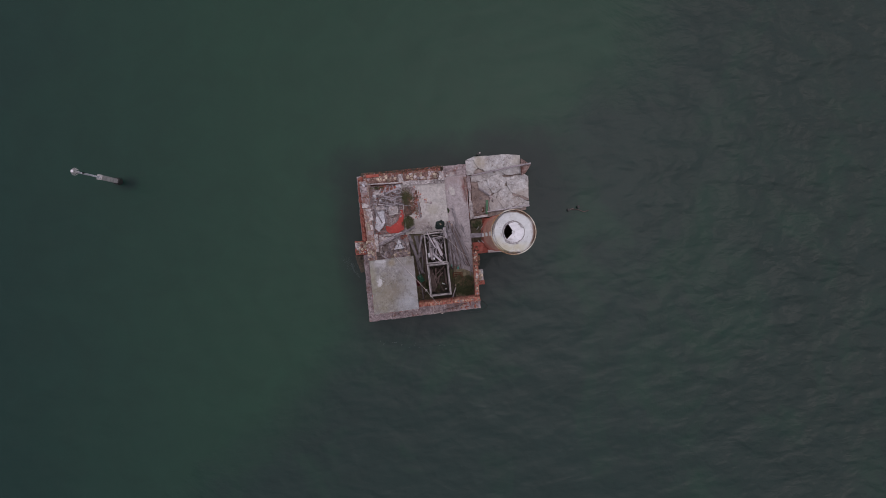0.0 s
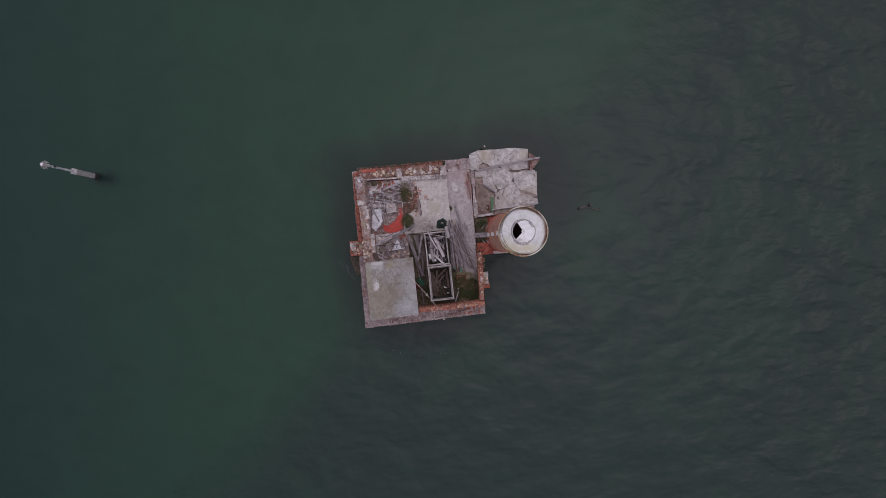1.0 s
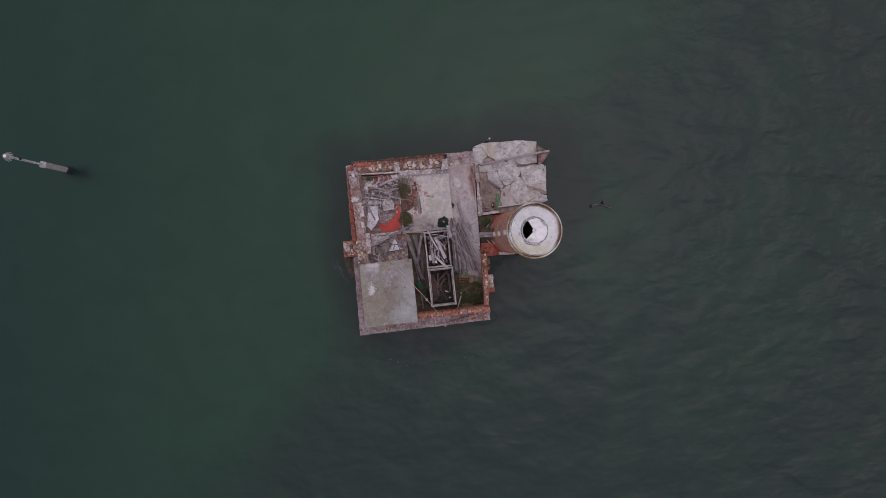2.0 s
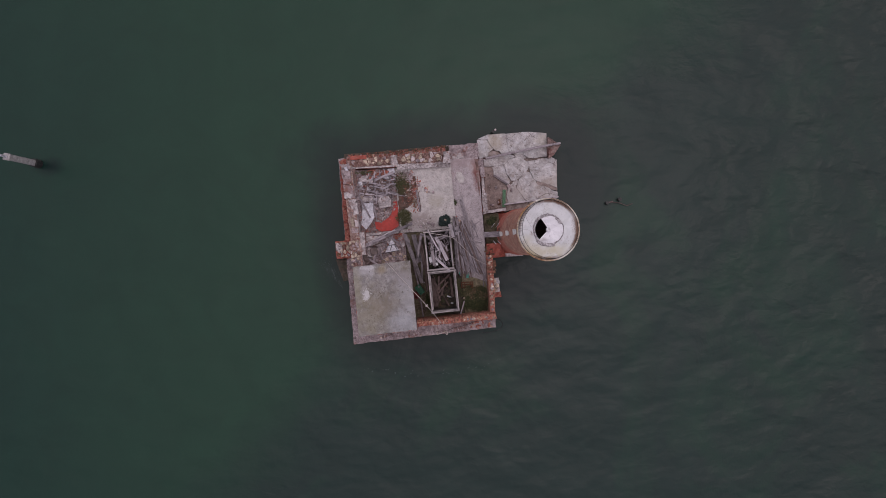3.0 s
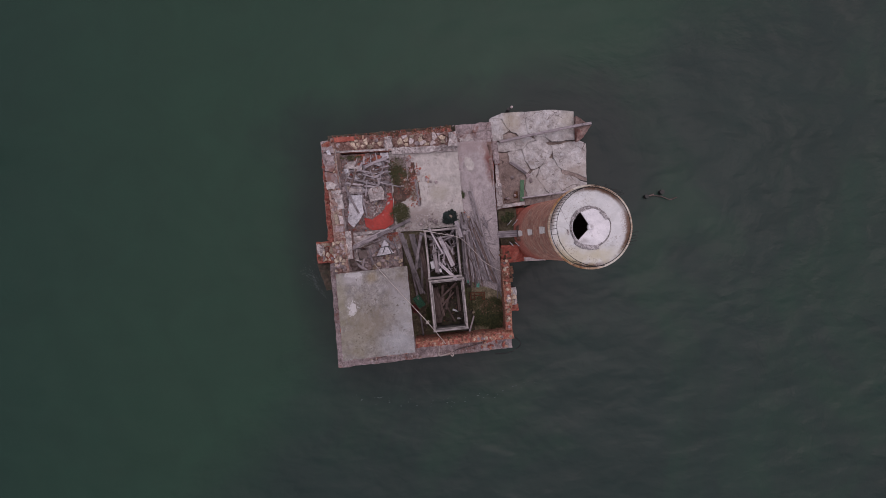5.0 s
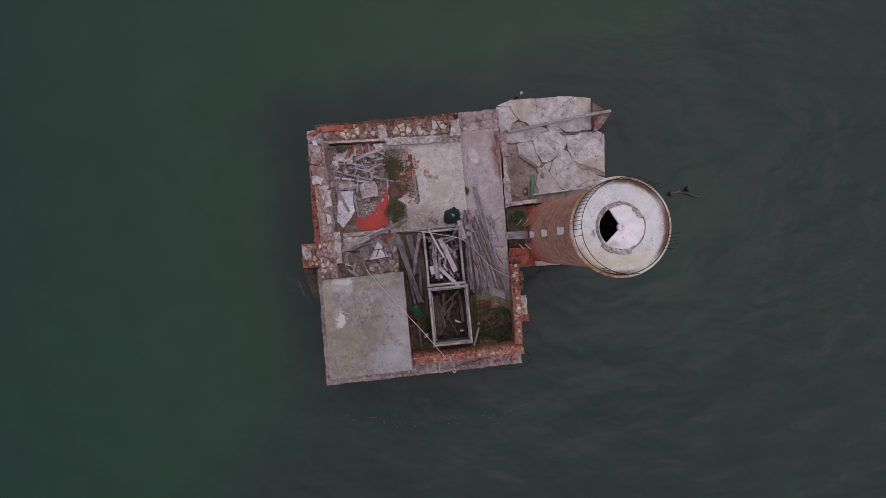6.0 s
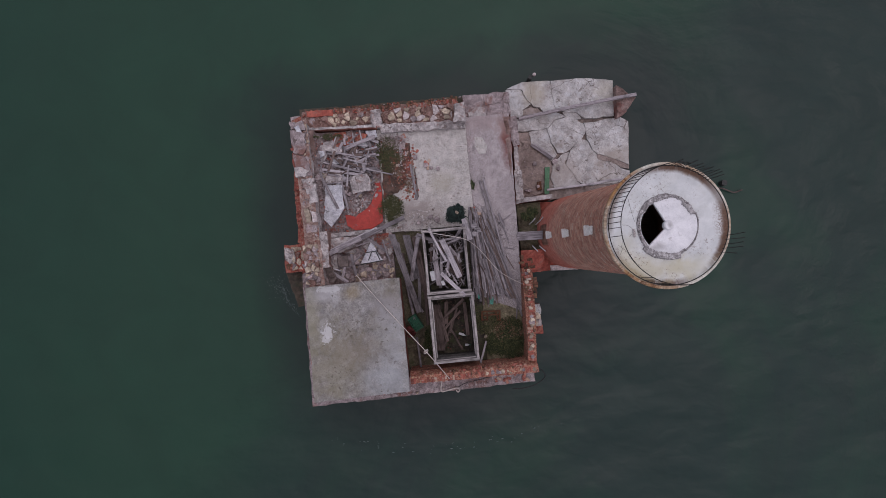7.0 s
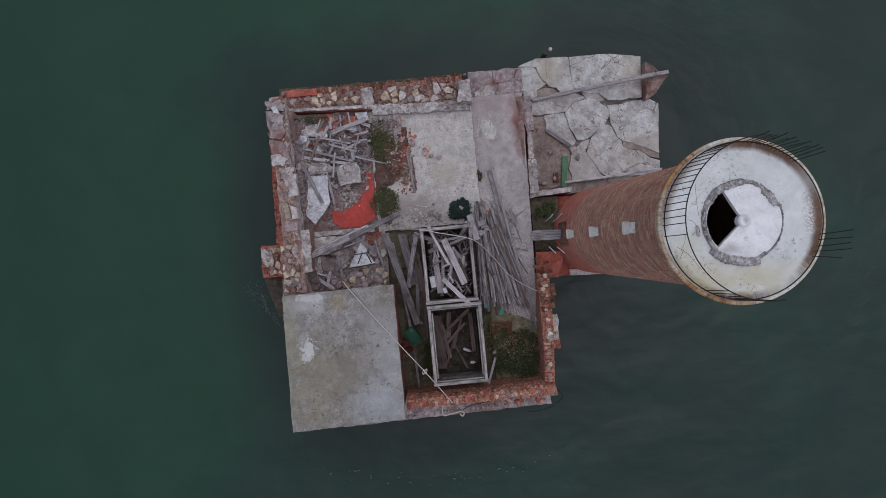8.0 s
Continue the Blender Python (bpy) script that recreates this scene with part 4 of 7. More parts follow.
def mid_top(x, y):
    return FLOOR + 0.10 + 0.14 * fbm(x, y, 2.0, 5) + 0.4 * math.exp(-((x + 5.4) / 0.3) ** 2) + 0.22 * math.exp(-((y + 0.75) ** 2) / 0.12)


def soil_top(x, y):
    return FLOOR - 0.08 + 0.06 * fbm(x, y, 1.5, 8)


tagged(mass("floor_terrace", rect(-2.55, 1.22, 1.55, 6.0), 2.1, terrace_top, TERRAZZO, 0.14, 0.012), "pale worn screed floor open to the sky", "floor", kind="structure")
tagged(mass("floor_walkway", ((1.56, -2.12), (3.42, -3.0), (3.62, 6.2), (1.56, 6.2)), 2.1, walk_top, PEBBLE, 0.14, 0.02), "grey floor of exposed pebble concrete", "floor", kind="structure")
tagged(mass("floor_north_room", rect(-5.6, 1.22, -2.56, 6.0), 2.1, heap_top, RUBBLE_DARK, 0.09, 0.0), "rubble and dust over a roofless room's floor", "floor", kind="structure")
tagged(mass("floor_middle_room", rect(-5.6, -1.0, -2.3, 1.21), 2.1, mid_top, RUBBLE, 0.09, 0.0), "broken masonry and earth on the floor", "floor", kind="structure")
tagged(mass("floor_passage", rect(-2.29, -5.2, -0.7, 1.21), 2.1, lambda x, y: soil_top(x, y) - 0.12, EARTH, 0.15, 0.0), "dark earth in a narrow passage", "floor", kind="structure")
tagged(mass("floor_south_east", rect(-0.69, -5.2, 1.55, 1.21), 2.1, soil_top, SOIL, 0.15, 0.0), "dark earth round the two tanks", "floor", kind="structure")
tagged(mass("floor_garden", ((1.56, -5.2), (3.5, -5.2), (3.5, -3.0), (1.56, -2.1)), 2.1, soil_top, GARDEN, 0.15, 0.0), "olive earth grown over with weeds", "floor", kind="structure")
tagged(mass("floor_north_edge", rect(1.55, 6.21, 3.74, 7.26), 2.1, lambda x, y: 2.93 + 0.07 * fbm(x, y, 1.6, 2), (LEDGE, PLINTH_STONE), 0.1, 0.05),
       "broken pinkish mortar bed at the terrace edge", "floor", kind="structure")
tagged(slab_piece("red_floor", [(-4.36, 2.2), (-4.28, 1.75), (-3.9, 1.5), (-3.2, 1.45), (-2.66, 1.75), (-2.58, 2.5), (-2.56, 3.85), (-2.86, 3.8), (-2.92, 3.0), (-3.1, 2.62), (-3.45, 2.32), (-3.9, 2.12)],
                  FLOOR - 0.05, FLOOR + 0.03, RED_FLOOR, chip=0.05, seed=3), "bright red painted floor showing through rubble", "floor", kind="structure")

for k, o in enumerate(([(-2.96, 1.25), (-2.4, 1.2), (-2.45, 0.85), (-2.6, 0.5), (-3.0, 0.72)], [(-4.6, 5.9), (-3.75, 5.95), (-3.7, 5.35), (-4.45, 5.25)], [(-3.68, 5.85), (-2.95, 5.85), (-3.05, 5.55), (-3.6, 5.45)])):
    x, y = o[0][0] + 0.3, o[0][1] - 0.2
    z = (mid_top(x, y) if y < 1.3 else heap_top(x, y)) + 0.06
    tagged(slab_piece("red_floor_patch", o, z - 0.3, z - 0.02, RED_WALL, (0, 0), 0.06, seed=170 + k, crook=lambda p: 0.14, step=0.07), "red washed patch showing between rubble", "floor", kind="structure")
tagged(slab_piece("cement_patch", [(1.95, 5.22), (2.3, 5.2), (2.46, 4.85), (2.36, 4.45), (2.02, 4.42), (1.9, 4.8)], 3.1, FLOOR - 0.008, TERRAZZO, (0, 0), 0.05, seed=175), "pale oval cement patch in the pebble floor", "floor", kind="structure")

tagged(mass("debris_bank", ((-2.5, 2.75), (-1.5, 3.2), (-1.0, 5.2), (-2.5, 5.55)), FLOOR - 0.1, lambda x, y: terrace_top(x, y) + 0.07 + 0.05 * fbm(x, y, 3.0, 4), DIRT, 0.07, 0.14), "brown bank of brick dust, roots and earth", "floor", kind="structure")

# ---- ruined walls ----
wall_north = tagged(mass("wall_north", ((-6.05, 6.02), (1.3, 5.98), (1.3, 7.06), (-5.98, 7.2)), 2.1, lambda x, y: 3.06 + 0.09 * fbm(x, y, 2.5, 1), (MORTAR, RED_WALL), 0.1, 0.05),
                    "ruined rubble-filled brick wall without its top", "wall", kind="structure")
mass("plaster_lining", ((-5.9, 6.14), (-2.5, 5.98), (-2.5, 6.10), (-5.9, 6.26)), 2.9, lambda x, y: 3.92 + 0.10 * fbm(x, y, 2.5, 4), (PLASTER, RED_WALL), 0.06, 0.03, wall_north)
mass("plaster_ledge", ((-2.34, 5.80), (1.5, 5.66), (1.5, 6.02), (-2.34, 6.2)), 2.9, lambda x, y: 3.48 + 0.12 * fbm(x, y, 1.8, 4), (PLASTER, PLASTER), 0.06, 0.06, wall_north)
wall_west = tagged(mass("wall_west", ((-6.05, -0.9), (-5.38, -0.9), (-5.5, 6.35), (-6.18, 6.5)), 2.1, lambda x, y: 4.42 + 0.12 * fbm(x, y, 1.8, 6), (MORTAR_PALE, PLASTER), 0.1, 0.05),
                   "ruined outer wall of red brick and grey plaster", "wall", kind="structure")

def south_top(x, y):
    return 4.68 - 2.4 * max(0.0, y + 5.20)


slab_piece("red_render", [(-5.52, 6.1), (-5.30, 6.05), (-5.34, 4.75), (-5.48, 4.7)], 3.2, 4.1, PLINTH_STONE, (0, 0.1), 0.05, wall_west, seed=190, crook=lambda p: 0.10, step=0.07)
wall_west_ledge = tagged(mass("wall_west_ledge", ((-6.62, 0.95), (-6.02, 0.95), (-6.02, 5.7), (-6.52, 5.9)), 2.1, lambda x, y: 3.22 + 0.12 * fbm(x, y, 2.2, 5), (RED_WALL, RED_WALL), 0.09, 0.07), "stepped red brick ledge outside the ruined wall", "wall", kind="structure")
for k, (y0, y1) in enumerate(((1.1, 1.8), (2.5, 3.2), (3.6, 4.3))):
    slab_piece("red_render", [(-6.58, y0), (-6.3, y0 + 0.05), (-6.28, y1 - 0.05), (-6.56, y1)], 3.0, 3.34, RED_WALL, (0, 0), 0.05, wall_west_ledge, seed=180 + k, crook=lambda p: 0.08, step=0.07)
wall_south = tagged(mass("wall_south", rect(-1.95, -5.55, 3.66, -5.06), 2.1, lambda x, y: south_top(x, y) + 0.05 * fbm(x, y, 4.0, 3), (INNER_BRICK, INNER_BRICK), 0.08, 0.04),
                    "low ruined red brick wall", "wall", kind="structure")


def east_top(x, y):
    return 4.68 - max(0.0, (y + 3.2)) * 0.42


wall_east = tagged(mass("wall_east", ((3.24, -5.05), (3.62, -5.05), (3.93, -1.0), (3.46, -1.0)), 2.1, lambda x, y: east_top(x, y) - 0.05 + 0.06 * fbm(x, y, 3.0, 2), (INNER_BRICK, INNER_BRICK), 0.1, 0.04),
                   "crumbling dark red brick wall that steps down", "wall", kind="structure")
tagged(mass("wall_tower_side", ((3.5, -1.25), (4.42, -1.25), (4.7, -0.22), (3.56, -0.2)), 2.1, level(3.12, 0.14, 2.4), (RED_PLASTER, RED_WALL), 0.08, 0.06),
       "red-washed masonry block between terrace and tower", "wall", kind="structure")
tagged(mass("wall_partition", rect(-5.4, 1.22, -2.7, 1.42), 3.1, lambda x, y: 3.42 + 0.1 * fbm(x, y, 2.0, 7), PLASTER, 0.08, 0.03), "stump of a grey plastered dividing wall", "wall", kind="structure")
parapet = tagged(mass("wall_stage_parapet", ((3.60, 2.02), (3.96, 2.02), (4.0, 3.55), (3.66, 3.55)), 0.6, level(2.92, 0.05), (PLASTER, RED_WALL), 0.08, 0.05), "low broken plastered parapet beside the landing stage", "wall", kind="structure")
mass("parapet_length", ((3.70, 3.57), (3.90, 3.57), (3.92, 4.7), (3.72, 4.7)), 0.6, level(2.9, 0.06), (PLASTER, RED_WALL), 0.07, 0.04, parapet)
mass("parapet_length", ((3.68, 4.72), (4.02, 4.72), (3.98, 6.1), (3.62, 6.1)), 0.6, level(2.94, 0.06), (LEDGE, RED_WALL), 0.07, 0.06, parapet)
mass("parapet_core", ((3.46, 2.1), (3.58, 2.1), (3.66, 6.1), (3.5, 6.1)), 0.6, level(2.86, 0.08, 2.5), (RED_WALL, RED_WALL), 0.08, 0.06, parapet)
mass("return_wall", ((3.83, 2.02), (5.3, 2.1), (5.3, 2.3), (3.83, 2.24)), 0.6, level(2.9, 0.05), (PLASTER, RED_WALL), 0.08, 0.02, parapet)

# the room that still has its roof
roofed = {}
for nm, rc in (("wall_roofed_west", rect(-5.98, -5.5, -5.55, -0.92)), ("wall_roofed_east", rect(-2.35, -5.12, -2.08, -1.28))):
    roofed[nm] = tagged(mass(nm, rc, 2.1, level(5.7, 0.015), (ROOF, RED_WALL), 0.15, 0.03), "brick wall under the concrete roof", "wall", kind="structure")
for nm, rc in (("wall_roofed_south", rect(-5.54, -5.5, -2.08, -5.13)), ("wall_roofed_north", rect(-5.54, -1.27, -2.08, -0.95))):
    roofed[nm] = tagged(mass(nm, rc, 2.1, level(5.7, 0.015), (LEDGE, RED_WALL), 0.15, 0.03), "brick wall under the concrete roof", "wall", kind="structure")
tagged(mass("roof_slab", ((-5.97, -5.70), (-1.95, -5.6), (-1.97, -0.82), (-5.92, -0.88)), 5.71, level(5.93, 0.012, 0.9), ROOF, 0.12, 0.025),
              "flat stained concrete roof slab over the remaining room", "roof", kind="structure")

tagged(mass("wall_inner_pier", rect(-5.5, -0.15, -5.08, 1.5), 3.1, lambda x, y: 4.3 + 0.1 * fbm(x, y, 2.0, 3), (PLASTER, MORTAR), 0.08, 0.06), "pale plastered pier on the outer wall's inner side", "wall", kind="structure")
# west buttress and its lower step
buttress = tagged(mass("wall_buttress", rect(-7.48, -0.18, -6.2, 1.12), -1.5, level(2.62, 0.05), (RED_WALL, PLINTH_STONE), 0.1, 0.05), "brick and stone buttress on the outer wall", "wall", kind="structure")
tagged(mass("wall_buttress_foot", ((-7.35, -1.9), (-6.7, -1.9), (-6.7, -0.2), (-7.72, -0.2)), -1.5, lambda x, y: 1.75 + 0.25 * (y + 0.2) + 0.1 * fbm(x, y, 2), ALGAE, 0.1, 0.06), "collapsed brown foot of the buttress", "wall", kind="structure")
pier = tagged(mass("wall_pier", rect(3.8, -3.85, 4.3, -2.8), -1.5, level(2.3, 0.06), (WHITE_STONE, PLINTH_STONE), 0.1, 0.04), "small stone pier on the outer wall", "wall", kind="structure")
tagged(mass("wall_pier_foot", rect(3.8, -4.25, 4.4, -3.87), -1.5, level(2.0, 0.06), RED_WALL, 0.1, 0.05), "broken red stub beside the pier", "wall", kind="structure")
tagged(mass("wall_stage_stub", ((9.12, 5.9), (9.5, 6.0), (10.1, 6.72), (9.2, 7.4)), -1.5, level(1.5, 0.2, 2.5), (PLINTH_STONE, PLINTH_STONE), 0.1, 0.1), "broken red masonry at the stage's outer corner", "wall", kind="structure")
for k, (x0, y0, x1, y1, z) in enumerate(((-2.75, 6.05, -2.3, 6.85, 3.6), (1.05, 5.86, 1.56, 6.75, 4.0))):
    tagged(mass("wall_stub", rect(x0, y0, x1, y1), 2.9, level(z, 0.12, 2.5), PLASTER, 0.06, 0.09), "grey mortared stub left on the wall", "wall", kind="structure")

# stained brick edge between walkway and parapet, and the broken bed north of it
tagged(mass("wall_walkway_edge", ((3.40, 3.4), (3.49, 3.4), (3.62, 6.05), (3.36, 6.05)), 3.0, lambda x, y: 3.21 + 0.05 * fbm(x, y, 3), PLINTH_STONE, 0.08, 0.07), "red brick edge of the walkway", "wall", kind="structure")
for k, o in enumerate(([(1.7, 7.14), (2.6, 7.22), (2.5, 6.66), (1.75, 6.58)], [(2.66, 7.22), (3.4, 7.2), (3.3, 6.72), (2.58, 6.72)], [(1.75, 6.5), (2.5, 6.62), (2.6, 6.25), (1.8, 6.2)], [(2.7, 6.65), (3.1, 6.6), (3.0, 6.25), (2.7, 6.25)], [(3.42, 7.2), (3.74, 7.24), (3.74, 6.3), (3.45, 6.2)])):
    tagged(slab_piece("broken_bed", o, 2.7, 2.97 + 0.02 * (k % 3), (LEDGE, LEDGE, PLASTER)[k % 3], (0.03 * (-1) ** k, 0.02), 0.05, seed=120 + k, grow=0.03, crook=lambda p: 0.10, step=0.07), "broken pinkish mortar slab on the terrace edge", "slab", "broken mortar slabs")
# grey coping left on the west wall, and the roof's patches
for k, (z, m, o) in enumerate(((4.62, LEDGE, [(-6.26, 6.0), (-5.6, 5.9), (-5.55, 5.2), (-5.7, 4.9), (-6.22, 5.0)]), (4.56, LEDGE, [(-6.2, 4.95), (-5.72, 4.85), (-5.52, 4.5), (-5.52, 3.95), (-6.0, 4.0)]),
                              (4.6, PLASTER, [(-6.18, 4.42), (-5.85, 4.5), (-5.6, 4.2), (-5.75, 3.92), (-6.12, 3.95)]), (4.5, PLASTER, [(-5.9, 3.85), (-5.48, 3.85), (-5.46, 3.1), (-5.86, 3.05)]),
                              (4.54, PLASTER, [(-5.66, 3.6), (-5.32, 3.6), (-5.3, 2.75), (-5.6, 2.72)]), (4.58, STONE, [(-5.98, 2.5), (-5.72, 2.55), (-5.68, 2.05), (-5.92, 1.95)]),
                              (4.58, WHITE_STONE, [(-5.68, 2.5), (-5.45, 2.4), (-5.44, 2.0), (-5.64, 2.02)]), (4.52, LEDGE, [(-5.95, 1.9), (-5.45, 1.85), (-5.42, 1.45), (-5.9, 1.42)]),
                              (4.56, LEDGE, [(-6.28, 6.52), (-5.62, 6.4), (-5.6, 6.05), (-6.26, 6.08)]))):
    slab_piece("coping", o, 4.25, z, m, (0.05 * (-1) ** k, 0.06 * (-1) ** (k // 2)), 0.05, wall_west, seed=140 + k, crook=lambda p: 0.10, step=0.07)

# ---- the cracked landing slabs ----
S = dict(z0=0.6, parent=stage, chip=0.02, grow=0.036, crook=lambda p: 0.0 if p.x > 9.0 or p.y > 7.7 else 0.06, step=0.07)
slab_piece("slab", [(3.87, 7.82), (4.55, 7.78), (4.74, 7.41), (5.0, 7.02), (4.61, 6.81), (4.54, 6.45), (3.88, 6.4)], z1=0.92, mat=SLAB, seed=11, **S)
slab_piece("slab", [(3.92, 7.88), (4.68, 8.11), (6.03, 8.08), (6.1, 7.68), (6.17, 6.88), (6.2, 6.62), (5.57, 6.6), (5.47, 6.83), (5.12, 6.98), (4.84, 7.4), (4.65, 7.76)], z1=0.96, mat=SLAB, seed=12, **S)
slab_piece("slab", [(4.65, 6.77), (5.01, 6.86), (5.35, 6.8), (5.5, 6.58), (4.62, 6.45)], z1=0.88, mat=SLAB_BROWN, seed=13, **S)
slab_piece("slab", [(6.13, 8.07), (8.05, 8.01), (9.18, 7.8), (9.06, 6.06), (8.17, 6.04), (7.64, 6.12), (7.17, 6.41), (6.28, 6.63), (6.2, 7.0)], z1=0.98, mat=SLAB, seed=14, **S)
slab_piece("slab", [(4.22, 6.3), (6.29, 6.5), (6.65, 6.29), (6.01, 6.03), (5.74, 5.79), (5.11, 5.7), (4.24, 5.76)], z1=0.9, mat=SLAB, seed=15, **S)
slab_piece("slab", [(6.58, 6.5), (7.04, 6.44), (7.5, 6.1), (7.24, 6.04), (6.74, 6.2)], z1=0.93, mat=SLAB, seed=16, **S)
slab_piece("slab", [(5.78, 5.71), (6.05, 5.97), (6.66, 6.2), (7.23, 6.01), (7.53, 5.77), (7.65, 5.38), (7.35, 5.16), (6.72, 4.56), (6.42, 4.46), (6.15, 4.53), (5.9, 4.93)], z1=0.94, mat=SLAB, seed=17, **S)
slab_piece("slab", [(7.6, 5.8), (8.2, 5.84), (9.38, 5.92), (9.76, 5.7), (9.58, 3.6), (8.76, 4.02), (8.09, 4.23), (7.68, 4.96), (7.71, 5.33)], z1=0.97, mat=SLAB, seed=18, **S)
slab_piece("slab", [(8.11, 4.19), (8.76, 3.98), (9.57, 3.56), (9.56, 3.38), (9.2, 3.48), (8.74, 3.79), (8.11, 3.94)], z1=0.93, mat=SLAB_BROWN, seed=19, **S)
slab_piece("slab", [(7.6, 4.95), (8.04, 4.2), (8.08, 3.91), (8.74, 3.75), (9.19, 3.42), (9.57, 3.27), (9.53, 2.81), (7.7, 2.72), (7.32, 2.81), (7.0, 3.05), (6.64, 3.63), (6.49, 3.84), (6.76, 4.48), (7.36, 5.09)], z1=0.92, mat=SLAB, seed=20, **S)
slab_piece("slab", [(6.34, 4.37), (6.66, 4.4), (6.44, 3.9), (6.58, 3.61), (6.94, 3.03), (7.23, 2.72), (5.82, 2.72), (5.74, 3.22), (5.84, 3.83)], z1=0.9, mat=SLAB, seed=21, **S)
slab_piece("slab", [(4.85, 5.62), (5.35, 5.66), (5.72, 5.66), (5.85, 4.89), (6.07, 4.47), (5.78, 4.16), (5.26, 4.62), (4.92, 4.98)], z1=0.88, mat=SLAB, seed=22, **S)
slab_piece("slab", [(4.24, 5.7), (4.82, 5.6), (4.9, 4.95), (5.24, 4.58), (5.76, 4.12), (5.8, 3.83), (5.7, 3.22), (5.78, 2.68), (4.02, 2.42)], z1=0.84, mat=SLAB_BROWN, seed=23, **S)

# ---- the round tower ----
TX, TY = TOWER_AXIS
TOP = 15.5


def shaft_radius(z):
    return 1.70 - (z - 2.2) * 0.0218


def axis_at(z):
    """The axis is leant to fit the camera's view: the foot stands north-east of the head."""
    f = max(0.0, min(1.0, (15.2 - z) / 13.0))
    return TX + 0.13 * f, TY + 0.31 * f


tower = new("lighthouse_tower")
tower.location = (0, 0, 0)
tagged(tower, "round red brick lighthouse tower with a white rusty gallery", "lighthouse")
# angles from east towards north; the windows and the door look west
WINDOWS = ((6.1, 180.0), (9.5, 179.0), (13.0, 177.5))


def build_shaft():
    verts, faces = [], []
    n, dz = 72, 0.25
    rows = int((TOP - 0.3 - 2.1) / dz) + 1
    zs = [2.1 + dz * i for i in range(rows + 1)]
    for z in zs:
        for k in range(n):
            a = 2 * math.pi * k / n
            verts.append((axis_at(z)[0] + (shaft_radius(z) - 0.012) * math.cos(a), axis_at(z)[1] + (shaft_radius(z) - 0.012) * math.sin(a), z))
    o = len(verts)
    for z in zs:
        for k in range(n):
            a = 2 * math.pi * k / n
            verts.append((axis_at(z)[0] + (shaft_radius(z) - 0.4) * math.cos(a), axis_at(z)[1] + (shaft_radius(z) - 0.4) * math.sin(a), z))

    def open_at(i, k):
        a = (k + 0.5) / n * 360
        zc = zs[i] + dz / 2
        return 3.2 < zc < 5.05 and abs(a - 180) < 18

    for i in range(rows):
        for k in range(n):
            q = (k + 1) % n
            if open_at(i, k):
                continue
            faces.append((i * n + k, i * n + q, (i + 1) * n + q, (i + 1) * n + k))
            faces.append((o + (i + 1) * n + k, o + (i + 1) * n + q, o + i * n + q, o + i * n + k))
            for di, dk in ((1, 0), (-1, 0), (0, 1), (0, -1)):
                if 0 <= i + di < rows and open_at(i + di, (k + dk) % n):
                    if di:
                        r = i + 1 if di > 0 else i
                        faces.append((r * n + k, r * n + q, o + r * n + q, o + r * n + k))
                    else:
                        c = q if dk > 0 else k
                        faces.append((i * n + c, (i + 1) * n + c, o + (i + 1) * n + c, o + i * n + c))
    raw("shaft", verts, faces, SHAFT_MORTAR, tower)


build_shaft()


def build_brickwork():
    """Every course of the shaft, left open at the door and the windows."""
    r = random.Random(21)
    verts, faces = [], []
    course = 0.066
    for c in range(int((TOP - 0.35 - 2.15) / course)):
        z = 2.15 + course * c
        rad = shaft_radius(z)
        ax, ay = axis_at(z)
        n = int(2 * math.pi * rad / 0.235)
        off = 0.5 * (c % 2) + r.uniform(-0.1, 0.1)
        for k in range(n):
            a0, a1 = (k + off + 0.03) / n * 2 * math.pi, (k + off + 0.97) / n * 2 * math.pi
            am = math.degrees((a0 + a1) / 2) % 360
            if 3.15 < z < 5.05 and abs(am - 180) < 19:
                continue
            if any(zw - 0.58 < z < zw + 0.34 and abs(am - aw) < 6.5 for zw, aw in WINDOWS):
                continue
            out = rad + r.uniform(-0.008, 0.012)
            if r.random() < 0.03:
                out -= 0.03
            j = len(verts)
            for zz in (z + 0.006, z + course - 0.006):
                for aa, rr in ((a0, rad - 0.06), (a1, rad - 0.06), (a1, out), (a0, out)):
                    verts.append((ax + rr * math.cos(aa), ay + rr * math.sin(aa), zz + r.uniform(-0.003, 0.003)))
            faces += [(j + 4, j + 5, j + 6, j + 7), (j + 3, j + 2, j + 1, j), (j + 3, j + 7, j + 6, j + 2), (j, j + 4, j + 7, j + 3), (j + 1, j + 2, j + 6, j + 5)]
    ob = raw("brickwork", verts, faces, SHAFT_BRICK, tower, "weathered red and brown brick courses with worn lime")
    ob["kind"] = "stuff"


build_brickwork()



def box_part(name, cx, cy, cz, sx, sy, sz, mat, parent, rz=0.0, bev=0.012, label=""):
    bm = bmesh.new()
    bmesh.ops.create_cube(bm, size=1.0)
    bmesh.ops.scale(bm, vec=(sx, sy, sz), verts=bm.verts)
    bmesh.ops.bevel(bm, geom=bm.edges[:], offset=bev, segments=2, affect="EDGES")
    bmesh.ops.transform(bm, matrix=pose(cx, cy, cz, 0, 0, rz), verts=bm.verts)
    return part(name, bm, mat, parent, label)


